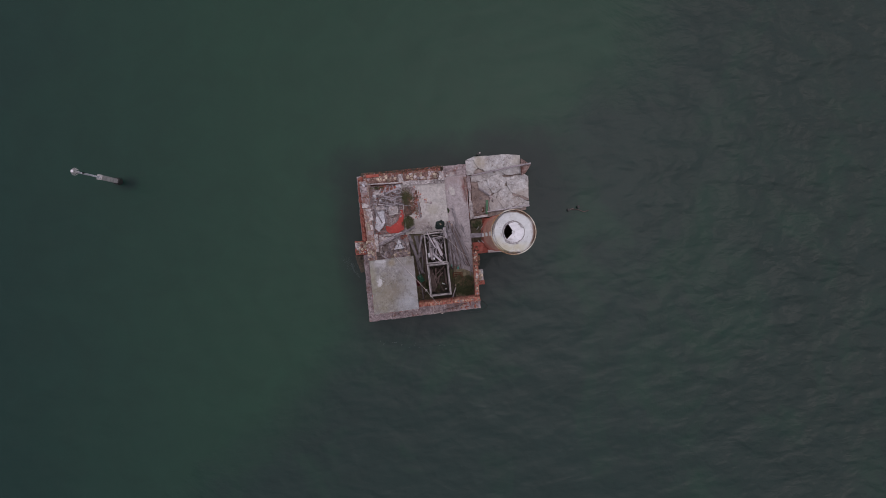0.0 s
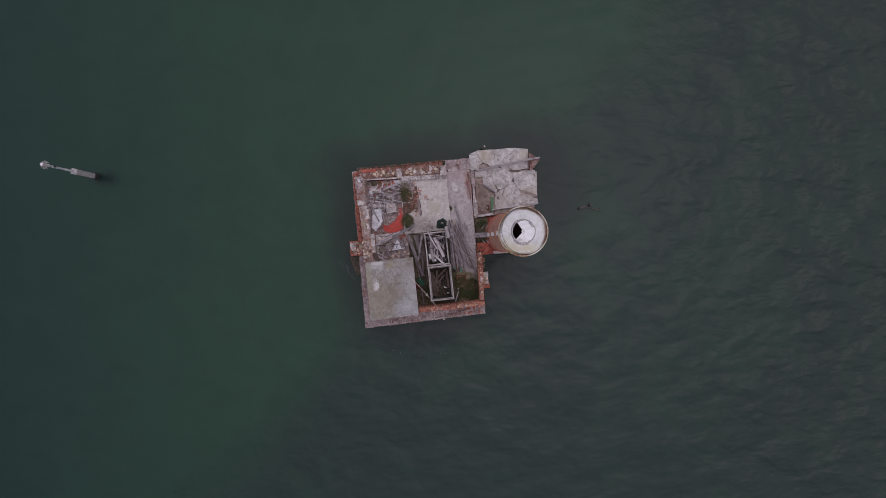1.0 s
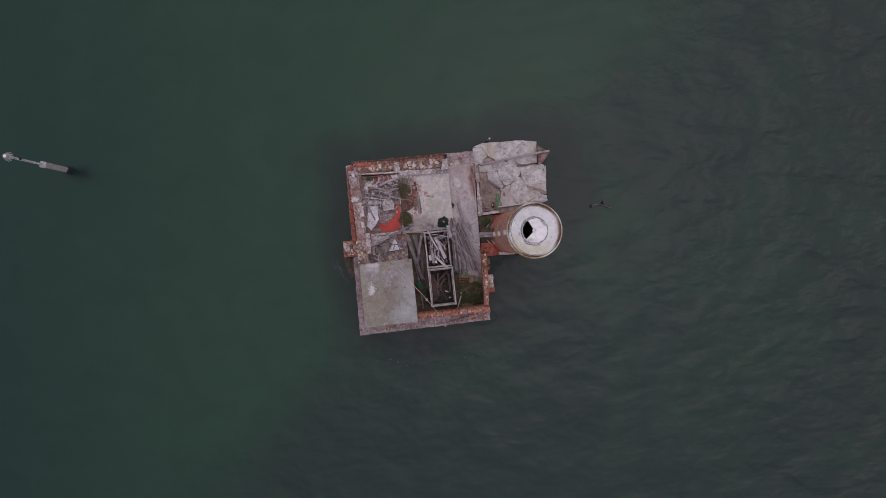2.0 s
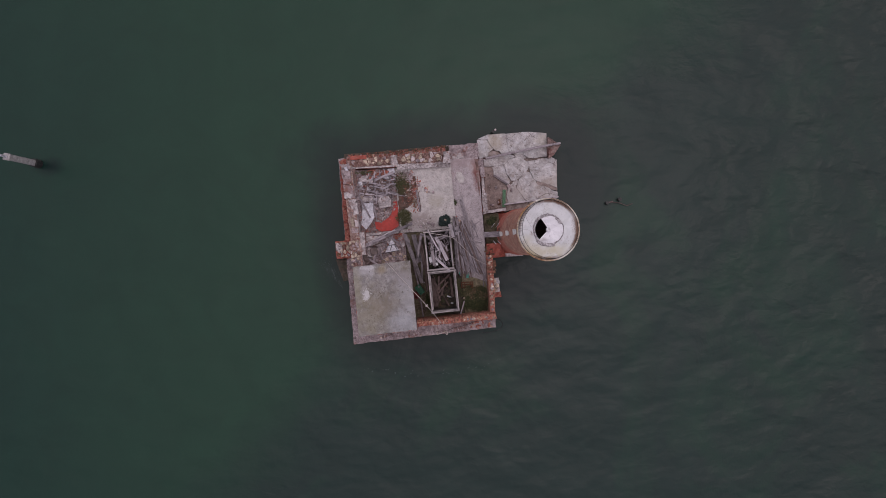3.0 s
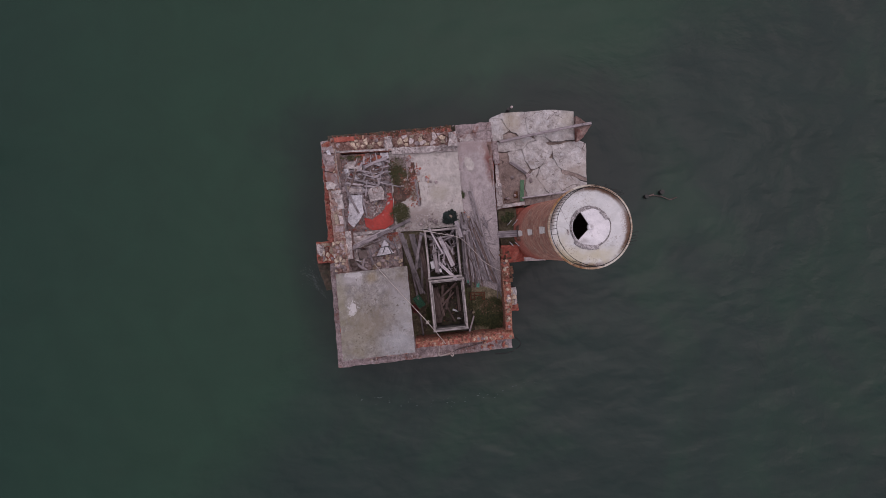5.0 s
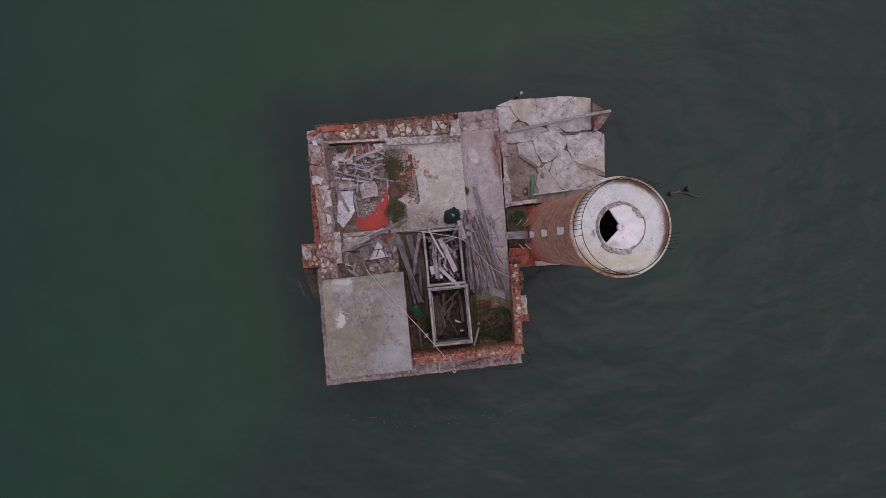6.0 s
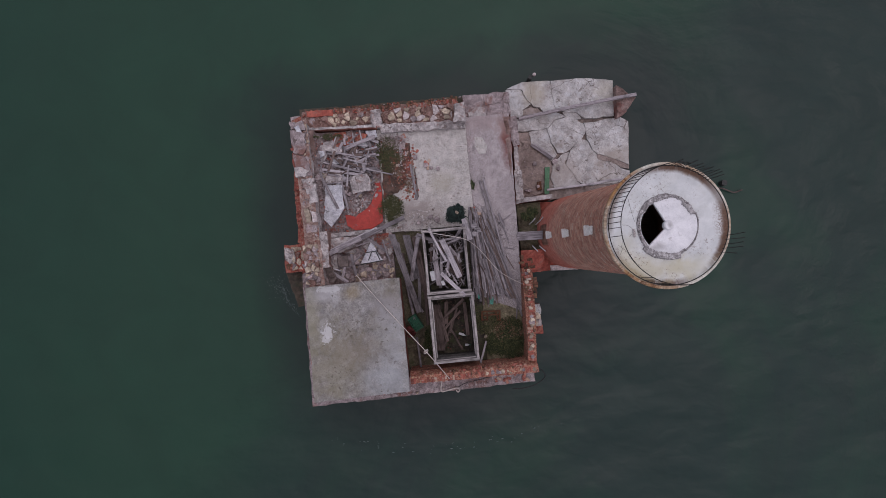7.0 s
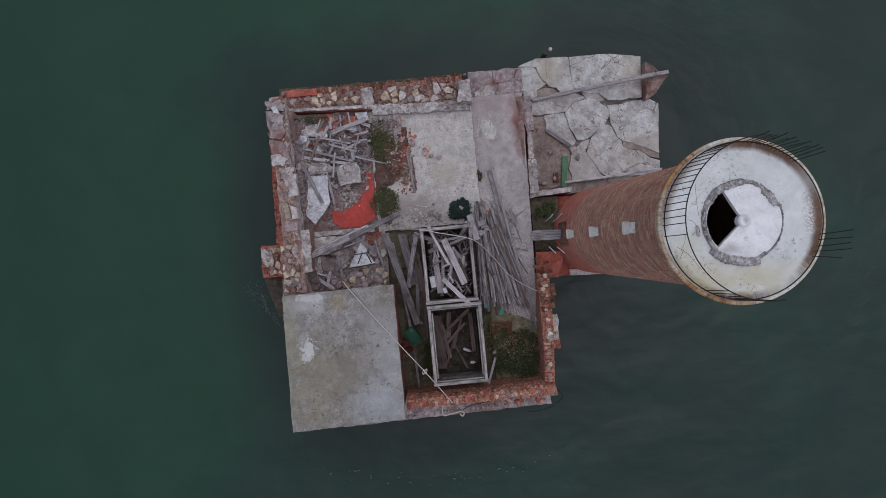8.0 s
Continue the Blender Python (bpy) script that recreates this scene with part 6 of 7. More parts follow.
tagged(slab_piece("plaster_sheet", [(-5.45, 5.35), (-5.0, 5.45), (-4.85, 4.95), (-5.1, 4.6), (-5.55, 4.75)], 3.66, 3.72, PLASTER, (0.05, -0.05), 0.05, seed=33), "fallen grey plaster plate on rubble", "plaster")
tagged(slab_piece("plaster_sheet", [(-4.75, 5.3), (-4.2, 5.4), (-4.15, 5.05), (-4.6, 4.95)], 3.60, 3.66, PLASTER, (0.0, -0.1), 0.05, seed=34), "fallen grey plaster plate on rubble", "plaster")
tagged(slab_piece("plaster_sheet", [(-3.95, 3.6), (-3.4, 3.7), (-3.3, 3.2), (-3.9, 3.1)], 3.34, 3.41, PLASTER, (0.02, 0.06), 0.05, seed=35), "cracked pinkish plaster plate on rubble", "plaster")
tagged(slab_piece("plaster_sheet", [(-5.0, 4.2), (-4.2, 4.05), (-4.15, 3.72), (-4.95, 3.8)], 3.52, 3.58, SHEET, (0.0, 0.05), 0.05, seed=36), "fallen pale plaster plate on rubble", "plaster")
tagged(slab_piece("plaster_sheet", [(-3.05, 5.95), (-2.55, 5.95), (-2.5, 5.6), (-3.0, 5.55)], 3.5, 3.56, SHEET, (0.0, 0.05), 0.03, seed=37), "fallen pale plaster plate on rubble", "plaster")
plank((-5.92, 6.2, 4.72), (-5.62, 5.25, 4.35), 0.2, 0.04, SHEET, "white board leaning on the wall's corner", "leaning_board", "board", "leaning board")

# ---- middle room: broken sign, plates and stones ----
sign = new("broken_sign")
tagged(sign, "broken white triangular sign with dark bars", "sign")
slab_piece("plate", [(-3.22, 0.88), (-3.78, -0.12), (-2.78, -0.02)], 3.76, 3.79, SHEET, (0, 0.05), 0.03, sign, seed=41)
for a, b in (((-3.5, 0.38, 3.80), (-2.98, 0.42, 3.80)), ((-3.24, 0.4, 3.80), (-3.42, 0.02, 3.79)), ((-3.05, 0.4, 3.81), (-2.9, 0.0, 3.79)), ((-3.8, -0.14, 3.79), (-2.76, -0.04, 3.79))):
    plank(a, b, 0.045, 0.02, TAR, name="bar", parent=sign)
plank((-3.4, 1.05, 3.9), (-2.58, 0.34, 3.74), 0.13, 0.05, WOOD, "grey board across the broken sign", group="rubble boards")
plank((-5.18, -0.32, 3.72), (-4.42, -0.88, 3.78), 0.14, 0.05, WOOD_PALE, "pale board on the rubble", group="rubble boards")
plank((-5.0, -0.22, 3.76), (-4.5, -0.4, 3.74), 0.05, 0.03, SHEET, "white lath on the rubble", group="rubble boards")
plank((-4.18, 0.4, 3.74), (-4.05, -0.6, 3.72), 0.12, 0.05, WOOD, "grey board on the rubble", group="rubble boards")
plank((-4.5, 0.5, 3.66), (-3.7, 0.75, 3.66), 0.08, 0.05, WOOD_DARK, "brown lath on the rubble", group="rubble boards")
tagged(slab_piece("plaster_sheet", [(-5.3, 1.2), (-4.2, 1.15), (-4.0, 0.75), (-4.4, 0.55), (-5.25, 0.5)], 3.5, 3.58, PLASTER, (0.02, 0.0), 0.05, seed=42), "grey plaster plate fallen flat", "plaster")
tagged(slab_piece("plaster_sheet", [(-5.4, 0.4), (-4.9, 0.45), (-4.85, -0.2), (-5.35, -0.3)], 3.48, 3.56, PLASTER, (0.05, 0.0), 0.05, seed=43), "grey plaster plate fallen flat", "plaster")
tagged(slab_piece("plaster_sheet", [(-4.5, 0.3), (-4.0, 0.35), (-3.85, -0.1), (-4.35, -0.25)], 3.5, 3.57, STONE_GREY, (0.05, 0.05), 0.05, seed=44), "brown broken plate on the rubble", "plaster")

mid_r = random.Random(44)
for k in range(34):
    x, y = mid_r.uniform(-5.2, -2.5), mid_r.uniform(-0.5, 1.1)
    w, h, a = mid_r.uniform(0.14, 0.34), mid_r.uniform(0.12, 0.24), mid_r.uniform(0, 3.14)
    o = [(x + w * math.cos(a + q) * mid_r.uniform(0.7, 1.2), y + h * math.sin(a + q) * mid_r.uniform(0.7, 1.2)) for q in (0.3, 1.6, 2.9, 4.0, 5.3)]
    z = mid_top(x, y) + 0.08
    tagged(slab_piece("plaster_sheet", o, z - 0.06, z + 0.02, mid_r.choice((PLASTER, STONE_GREY, PLASTER, LEDGE)), (mid_r.uniform(-0.2, 0.2), mid_r.uniform(-0.2, 0.2)), 0.02, seed=400 + k), "broken plaster flake on rubble", "plaster", "plaster flakes")

for k, (o, z, tilt) in enumerate((([(-5.45, -0.2), (-5.12, 0.02), (-4.95, -0.5), (-5.3, -0.62)], 3.9, (0.15, 0.2)), ([(-5.4, -0.5), (-4.95, -0.55), (-5.0, -0.85), (-5.4, -0.85)], 3.82, (0.1, -0.15)), ([(-4.85, 0.28), (-4.3, 0.3), (-4.3, -0.15), (-4.7, -0.22)], 3.88, (0.1, 0.12)))):
    tagged(slab_piece("slate_plate", o, z - 0.05, z, SLATE, tilt, 0.04, seed=430 + k, crook=lambda p: 0.08, step=0.07), "dark brown broken plate tilted on the rubble", "plate", "dark plates")
for p0, p1, w in (((-4.7, -0.75, 3.74), (-4.4, 0.15, 3.8), 0.12), ((-4.35, -0.2, 3.78), (-3.7, 0.3, 3.8), 0.07), ((-3.9, 0.7, 3.85), (-3.1, 0.95, 3.9), 0.06), ((-2.7, 0.9, 3.8), (-2.45, -0.1, 3.7), 0.08)):
    plank(p0, p1, w, 0.06, WOOD, "grey rotten board on the rubble", group="rubble boards")

# ---- loose pieces: stones and fallen bricks ----
STONE_TAGS = ("broken building stone lying on rubble", "stone", "loose stones")
for k in range(26):
    x, y = rng.uniform(-4.8, -2.35), rng.uniform(-0.88, -0.3)
    tagged(stone_at(None, x, y, mid_top(x, y) + 0.05, rng.uniform(0.18, 0.4), k % 3 == 0), *STONE_TAGS)
for k in range(30):
    x, y = rng.uniform(-5.3, -2.5), rng.uniform(-0.3, 1.15)
    tagged(stone_at(None, x, y, mid_top(x, y) + 0.03, rng.uniform(0.12, 0.3), k % 3 != 0), *STONE_TAGS)
for k in range(34):
    x, y = rng.uniform(-5.35, -2.6), rng.uniform(2.8, 5.75)
    tagged(stone_at(None, x, y, heap_top(x, y) + 0.03, rng.uniform(0.12, 0.32), k % 4 != 0), *STONE_TAGS)
for x, y, s in ((-0.88, 4.55, 0.26), (-0.42, 4.15, 0.28), (-0.2, 4.0, 0.2), (0.1, 3.95, 0.25), (-0.45, 1.75, 0.3), (-0.15, 1.6, 0.34), (-1.0, 1.55, 0.26), (1.62, 4.6, 0.2), (4.94, 4.03, 0.26), (5.0, 2.9, 0.2), (4.4, 2.75, 0.2), (4.55, 2.72, 0.24)):
    z = 0.88 if x > 4 else FLOOR + 0.04
    tagged(stone_at(None, x, y, z + 0.05, s, True), *STONE_TAGS)
for k in range(26):
    x, y = rng.gauss(-1.35, 0.25), rng.gauss(4.4, 0.7)
    tagged(piece("brick", rng.choice(BRICKS), None, x, y, FLOOR + 0.085, rng.uniform(0.4, 1), 1, 1, rng.uniform(0, 360), 8), "fallen red brick among weeds", "brick", "fallen bricks")
for x, y in ((-0.4, 4.25), (-0.3, 4.3), (-0.35, 4.05), (1.62, 1.9), (1.75, 1.7), (1.7, 1.5)):
    tagged(piece("brick", BRICKS[1], None, x, y, FLOOR + 0.085, 1, 1, 1, rng.uniform(0, 360), 4), "fallen red brick on the bare floor", "brick", "fallen bricks")
litter("rubble_crumbs", [(-5.4, 2.7, -2.6, 5.8, heap_top), (-5.4, -0.9, -2.4, 1.2, mid_top), (-2.4, 5.0, -1.3, 5.6, lambda x, y: terrace_top(x, y) + 0.05)], 2400, (0.03, 0.10), RUBBLE, 51, "grey crumbs of plaster, stone and mortar")
litter("floor_crumbs", [(-2.5, 1.15, 1.4, 1.55, terrace_top), (-1.9, 1.3, -0.3, 2.2, terrace_top), (-2.4, 5.2, -1.0, 5.75, terrace_top), (-4.4, 2.1, -3.0, 2.9, heap_top)], 700, (0.03, 0.09), PLASTER, 61, "crumbs of screed and plaster on the floor")
litter("brick_crumbs", [(-2.0, 2.6, -0.9, 5.3, terrace_top), (-5.3, 1.4, -2.8, 2.9, heap_top), (-3.6, 0.2, -2.3, 1.2, mid_top), (-5.4, 4.8, -2.6, 5.9, heap_top)], 800, (0.03, 0.09), RED_WALL, 52, "red crumbs of broken brick")
litter("wood_splinters", [(-5.3, 3.4, -2.6, 5.4, heap_top), (-5.0, -0.6, -2.4, 1.1, mid_top), (1.2, -2.4, 3.0, 2.0, walk_top), (-0.6, -1.4, 0.8, 0.8, lambda x, y: fill_1(x, y) + 0.15)], 420, (0.04, 0.09), WOOD, 53, "grey splinters of rotten timber", stick=True)
litter("bank_crumbs", [(-2.1, 3.3, -1.2, 4.9, lambda x, y: terrace_top(x, y) + 0.10), (-1.7, 4.2, -1.3, 5.3, lambda x, y: terrace_top(x, y) + 0.08)], 150, (0.02, 0.06), PLASTER, 64, "pale plaster crumbs in the brown debris")
litter("bank_brick_crumbs", [(-1.9, 3.3, -1.2, 5.0, lambda x, y: terrace_top(x, y) + 0.09), (-1.5, 3.6, -1.1, 4.6, lambda x, y: terrace_top(x, y) + 0.06)], 170, (0.02, 0.07), RED_WALL, 65, "red brick crumbs in the brown debris")
litter("pebbles", [(1.6, 1.5, 3.5, 6.0, walk_top), (1.6, 6.25, 3.7, 7.15, lambda x, y: 2.88)], 500, (0.012, 0.035), STONE_GREY, 54, "loose grit on the pebble floor")
litter("wall_crumbs", [(-5.9, 6.2, 1.0, 7.0, lambda x, y: 3.08 + 0.05 * fbm(x, y, 2.5, 1)), (-6.0, -0.6, -5.5, 5.8, lambda x, y: 4.45 + 0.1 * fbm(x, y, 1.8, 6))], 1100, (0.03, 0.10), MORTAR_PALE, 56, "loose mortar crumbs on the broken walls")
litter("wall_brick_crumbs", [(-5.9, 6.88, 1.3, 7.08, lambda x, y: 3.1), (-6.5, 1.0, -6.1, 5.6, lambda x, y: 3.3), (-6.0, 7.15, 1.3, 7.4, lambda x, y: 2.30)], 520, (0.03, 0.10), RED_WALL, 57, "brick crumbs on the broken walls")
litter("stage_grit", [(4.3, 2.8, 9.3, 7.7, lambda x, y: 0.95), (4.2, 2.7, 6.4, 5.5, lambda x, y: 0.88)], 200, (0.015, 0.045), STONE_GREY, 58, "grit and flakes on the landing stage")
litter("ledge_rubble", [(-6.6, -6.45, 3.4, -6.1, lambda x, y: 2.24), (-6.75, -5.5, -6.0, 5.5, lambda x, y: 2.24)], 140, (0.03, 0.11), STONE_GREY, 59, "small rubble on the plinth ledge")
litter("roof_grit", [(-5.4, -5.4, -2.1, -1.0, lambda x, y: 5.94)], 80, (0.01, 0.035), STONE_GREY, 60, "fine grit on the roof slab")
litter("tank_scraps", [(-0.6, -4.4, 0.85, -2.0, fill_2)], 110, (0.03, 0.10), DIRT, 55, "small scraps in the tank")

# ---- long boards stacked beside the tanks ----
pile_r = random.Random(12)
for k in range(60):
    u = (k + pile_r.uniform(0, 1)) / 60
    x1 = 1.22 + 2.0 * u
    x0 = 1.28 + 0.85 * u + pile_r.uniform(-0.12, 0.12)
    y0 = 1.9 - 0.5 * u + pile_r.uniform(-0.6, 0.3)
    y1 = -2.25 + pile_r.uniform(-0.15, 0.9) - 0.2 * u
    z = FLOOR + 0.03 + 0.05 * (k % 4)
    plank((x0, y0, z + pile_r.uniform(0, 0.05)), (x1 + pile_r.uniform(-0.1, 0.1), y1, z), pile_r.uniform(0.035, 0.10), 0.04, pile_r.choice((WOOD, WOOD, WOOD_DARK, WOOD)), "long grey floorboard in a fanned stack", group="stacked floorboards")
# lower brown boards, added so that the gaps in the stack look dark
for k in range(30):
    u = pile_r.random() * 0.62
    x0, x1 = 1.3 + 0.8 * u, 1.25 + 1.75 * u
    y0 = pile_r.uniform(-0.6, 1.6)
    y1 = y0 - pile_r.uniform(1.2, 3.0)
    f0, f1 = (1.9 - y0) / 4.2, (1.9 - max(y1, -2.5)) / 4.2
    plank((x0 + (x1 - x0) * f0, y0, FLOOR + 0.02), (x0 + (x1 - x0) * f1, max(y1, -2.5), FLOOR + 0.03), pile_r.uniform(0.06, 0.13), 0.035, pile_r.choice((WOOD_DARK, WOOD_DARK, WOOD)), "brown board added under the stack to darken its gaps", group="lower floorboards")
for x0, y0, x1, y1 in ((2.75, -0.9, 3.32, -3.2), (2.5, -0.4, 3.05, -2.75), (2.25, 0.9, 2.95, -2.3), (2.05, 1.6, 2.6, -1.4)):
    plank((x0, y0, FLOOR + 0.16), (x1, y1, FLOOR + 0.06), 0.07, 0.04, WOOD, "long grey floorboard in a fanned stack", group="stacked floorboards")
plank((2.0, 3.2, 3.27), (2.55, -0.2, 3.32), 0.10, 0.05, WOOD, "long grey floorboard in a fanned stack", group="stacked floorboards")
plank((2.16, 3.25, 3.25), (2.9, -1.0, 3.30), 0.09, 0.05, WOOD, "long grey floorboard in a fanned stack", group="stacked floorboards")
plank((2.35, 0.6, 3.27), (3.28, -2.7, 3.24), 0.08, 0.05, WOOD, "long grey floorboard in a fanned stack", group="stacked floorboards")
plank((2.6, -0.2, 3.25), (3.2, -2.4, 3.23), 0.05, 0.04, TEAL, "thin board with teal paint", group="stacked floorboards")
plank((3.2, -2.3, 3.24), (3.05, -3.3, 3.22), 0.06, 0.04, WOOD, "thin grey lath on the earth", group="stacked floorboards")
for x, y, rz in ((1.5, 1.14, 12), (1.62, 0.94, -8), (1.5, 0.8, 30)):
    tagged(box_part("crate", x, y, 3.46, 0.3, 0.22, 0.3, WOOD_PALE, None, rz, 0.02), "small weathered wooden box on the boards", "box", "small boxes")

for k in range(16):
    u = pile_r.random()
    x, y = 1.3 + 1.7 * u + pile_r.uniform(-0.2, 0.2), pile_r.uniform(-2.1, 1.3)
    a = radians(-84 + 14 * u + pile_r.gauss(0, 9))
    l = pile_r.uniform(0.3, 1.4)
    z = FLOOR + 0.2 + pile_r.uniform(0, 0.1)
    d = Vector((math.cos(a), math.sin(a), 0)) * l / 2
    o = Vector((x, y, z))
    plank(o - d, o + d + Vector((0, 0, pile_r.uniform(-0.04, 0.04))), pile_r.uniform(0.04, 0.11), 0.035, pile_r.choice((WOOD, WOOD_DARK, WOOD_DARK, WOOD)), "broken grey batten on the stacked boards", group="broken battens")

# ---- rope, hoses and cables ----
rope = new("rope")
tagged(rope, "pale rope stretched from the roof edge to the wall", "rope")
tube("strand", curve_points([(-3.72, -0.55, 5.96), (-3.3, -1.15, 5.98), (-2.0, -2.87, 5.98), (-1.14, -4.05, 5.65), (-0.26, -5.45, 4.82)], 12), 0.015, ROPE, rope)
knot = [(-1.14 + 0.07 * math.cos(t) * (1 + 0.4 * math.sin(3 * t)), -4.05 + 0.09 * math.sin(2 * t), 5.66 + 0.05 * math.sin(t * 1.7)) for t in [k * 0.5 for k in range(26)]]
tube("knot", knot, 0.016, ROPE, rope)
tagged(tube("hose", curve_points([(-1.72, 1.22, 3.75), (-1.5, 1.16, 4.4), (-0.86, 1.05, 5.37), (-0.2, 0.86, 5.38), (0.5, 0.68, 5.40), (1.05, 0.48, 5.36), (1.45, 0.18, 4.5), (1.85, -0.25, 3.7), (2.44, -1.02, 3.5), (3.16, -1.55, 3.55), (3.75, -1.85, 4.0), (4.06, -2.15, 3.6)], 8), 0.016, ROPE, sides=7), "thin whitish hose slung over tank and boards", "hose")
tagged(tube("iron_hook", curve_points([(-0.62, -5.6, 4.55), (-0.68, -5.85, 3.2), (-0.7, -6.1, 2.35), (-0.72, -6.5, 2.28), (-0.3, -6.45, 2.28), (0.0, -6.4, 2.28), (0.14, -6.5, 2.28), (0.06, -6.6, 2.28), (-0.03, -6.52, 2.28)], 8), 0.028, ROPE, sides=6), "bent grey iron bar hooked over the wall", "iron bar")
tagged(tube("cable", curve_points([(0.1, -6.35, 2.28), (0.5, -6.2, 2.28), (1.2, -6.1, 2.3), (1.9, -5.95, 2.3), (2.4, -5.85, 2.3)], 8), 0.016, HOSE, sides=5), "dark cable lying along the ledge", "cable")
tagged(tube("black_hose", curve_points([(3.5, -5.55, 4.6), (3.8, -5.65, 3.6), (4.15, -6.0, 2.0), (4.35, -6.4, 1.5), (4.05, -6.76, 1.2), (3.4, -6.85, 1.6), (2.7, -6.72, 2.2)], 10), 0.025, HOSE, sides=6), "black hose hanging in a loop off the wall", "hose")

# ---- odds and ends ----
basket = new("basket")
tagged(basket, "bright green plastic fish basket tipped in the passage", "basket")


def build_basket():
    m = pose(-1.58, -3.02, 3.42, 8, -6, 28)
    for name, cx, cy, cz, sx, sy, sz in (("bottom", 0, 0, -0.12, 0.42, 0.68, 0.02), ("side", -0.21, 0, 0, 0.02, 0.68, 0.24), ("side", 0.21, 0, 0, 0.02, 0.68, 0.24), ("end", 0, -0.34, 0, 0.42, 0.02, 0.24), ("end", 0, 0.34, 0, 0.42, 0.02, 0.24)):
        bm = bmesh.new()
        bmesh.ops.create_cube(bm, size=1.0)
        bmesh.ops.scale(bm, vec=(sx, sy, sz), verts=bm.verts)
        bmesh.ops.transform(bm, matrix=m @ pose(cx, cy, cz), verts=bm.verts)
        part(name, bm, GREEN, basket)
    for k in range(6):
        bm = bmesh.new()
        bmesh.ops.create_cube(bm, size=1.0)
        bmesh.ops.scale(bm, vec=(0.44, 0.03, 0.03), verts=bm.verts)
        bmesh.ops.transform(bm, matrix=m @ pose(0, -0.3 + 0.12 * k, 0.12), verts=bm.verts)
        part("slat", bm, GREEN, basket)


build_basket()
bucket = lathe("bucket", [(0.0, 0.0), (0.16, 0.0), (0.2, 0.36), (0.215, 0.36), (0.215, 0.38), (0.185, 0.38), (0.15, 0.03), (0.0, 0.03)], (0, 0), RED_PLASTIC, None, "", 24)
bucket.matrix_world = pose(-1.92, -3.28, 3.28, 35, 20, 0)
tube("handle", [(0.2 * math.cos(a), 0.02, 0.36 + 0.2 * math.sin(a)) for a in [math.pi * k / 10 for k in range(11)]], 0.008, IRON, bucket, "thin iron bail", 5)
tagged(bucket, "faded dark red plastic bucket on its side", "bucket")
tagged(clump("net_heap", 0.72, 1.78, FLOOR, 0.5, 0.42, 0.34, 1500, NET, 61, 0.10, "", "net", terrace_top, 0.4), "dark green heap of tangled fishing net", "net")
tagged(mass("net_bundle", rect(0.32, 1.42, 1.1, 2.12), FLOOR, lambda x, y: FLOOR + 0.04 + 0.30 * max(0.0, 1 - math.hypot((x - 0.72) / 0.5, (y - 1.78) / 0.42)) ** 0.6 + 0.04 * fbm(x, y, 6), NET, 0.06, 0.05), "dark green bundled fishing net", "net")
tagged(stone_at(None, 0.78, 1.82, 3.56, 0.24, tip=20), "white stone lying on the net", "stone")
tagged(slab_piece("cloth", [(1.78, -2.1), (1.95, -2.05), (2.08, -2.3), (2.02, -2.55), (1.86, -2.5), (1.9, -2.3)], 3.2, 3.26, TEAL, (0.1, 0), 0.04, seed=63), "teal rag dropped on the boards", "rag")
tagged(slab_piece("cloth", [(1.35, -2.0), (1.45, -2.0), (1.48, -2.2), (1.38, -2.25)], 3.24, 3.28, TEAL, (0.1, 0), 0.03, seed=64), "small teal rag on the boards", "rag")
bed = new("metal_frame")
tagged(bed, "orange rusted iron frame lying on the weeds", "frame")
for a, b in (((1.5, -2.82, 3.26), (2.34, -2.86, 3.26)), ((1.48, -3.2, 3.22), (1.75, -3.22, 3.22)), ((1.5, -2.82, 3.26), (1.47, -3.24, 3.22)), ((2.32, -2.84, 3.26), (2.28, -3.3, 3.22)), ((2.12, -2.86, 3.26), (2.2, -3.3, 3.22)), ((1.72, -2.84, 3.25), (1.72, -3.2, 3.22)), ((1.55, -3.0, 3.24), (2.3, -3.02, 3.24))):
    plank(a, b, 0.07, 0.05, RUST, name="bar", parent=bed)
tagged(stone_at(None, 1.56, -3.98, 3.2, 0.2), "pale stone among weeds", "stone")

# ---- weeds ----
def room_top(x, y):
    return heap_top(x, y) if x < -2.56 else terrace_top(x, y)


clump("weeds", -2.12, 4.75, FLOOR, 0.66, 0.85, 0.24, 3200, LEAF, 71, 0.07, "low olive green weeds on rubble", "weed", room_top)
clump("weeds", -2.2, 2.2, FLOOR, 0.58, 0.7, 0.24, 2800, LEAF, 72, 0.07, "low olive green weeds beside the red floor", "weed", room_top)
clump("dry_weeds", -1.55, 3.9, FLOOR, 0.5, 1.2, 0.12, 1800, DRY, 73, 0.075, "dry brown weeds and roots", "weed", terrace_top)
clump("moss", -4.6, 5.75, FLOOR, 0.8, 0.2, 0.1, 500, LEAF, 74, 0.07, "mossy weeds at the wall's foot", "weed", heap_top)
clump("bush", 2.75, -4.25, FLOOR, 0.62, 0.95, 0.5, 3400, BUSH, 75, 0.085, "dense dark green bush in the ruin's corner", "bush", soil_top)
clump("weeds", 1.95, -4.5, FLOOR, 0.5, 0.6, 0.3, 1500, BUSH, 82, 0.09, "dark weeds grown out from the bush", "weed", soil_top)
clump("weeds", 2.1, -3.55, FLOOR, 0.55, 0.35, 0.15, 700, LEAF, 83, 0.08, "thin olive weeds before the bush", "weed", soil_top)
clump("grass", 2.3, -3.7, FLOOR, 1.0, 0.7, 0.12, 1500, LEAF, 76, 0.09, "sparse grass by the tank", "weed", soil_top, 0.9)
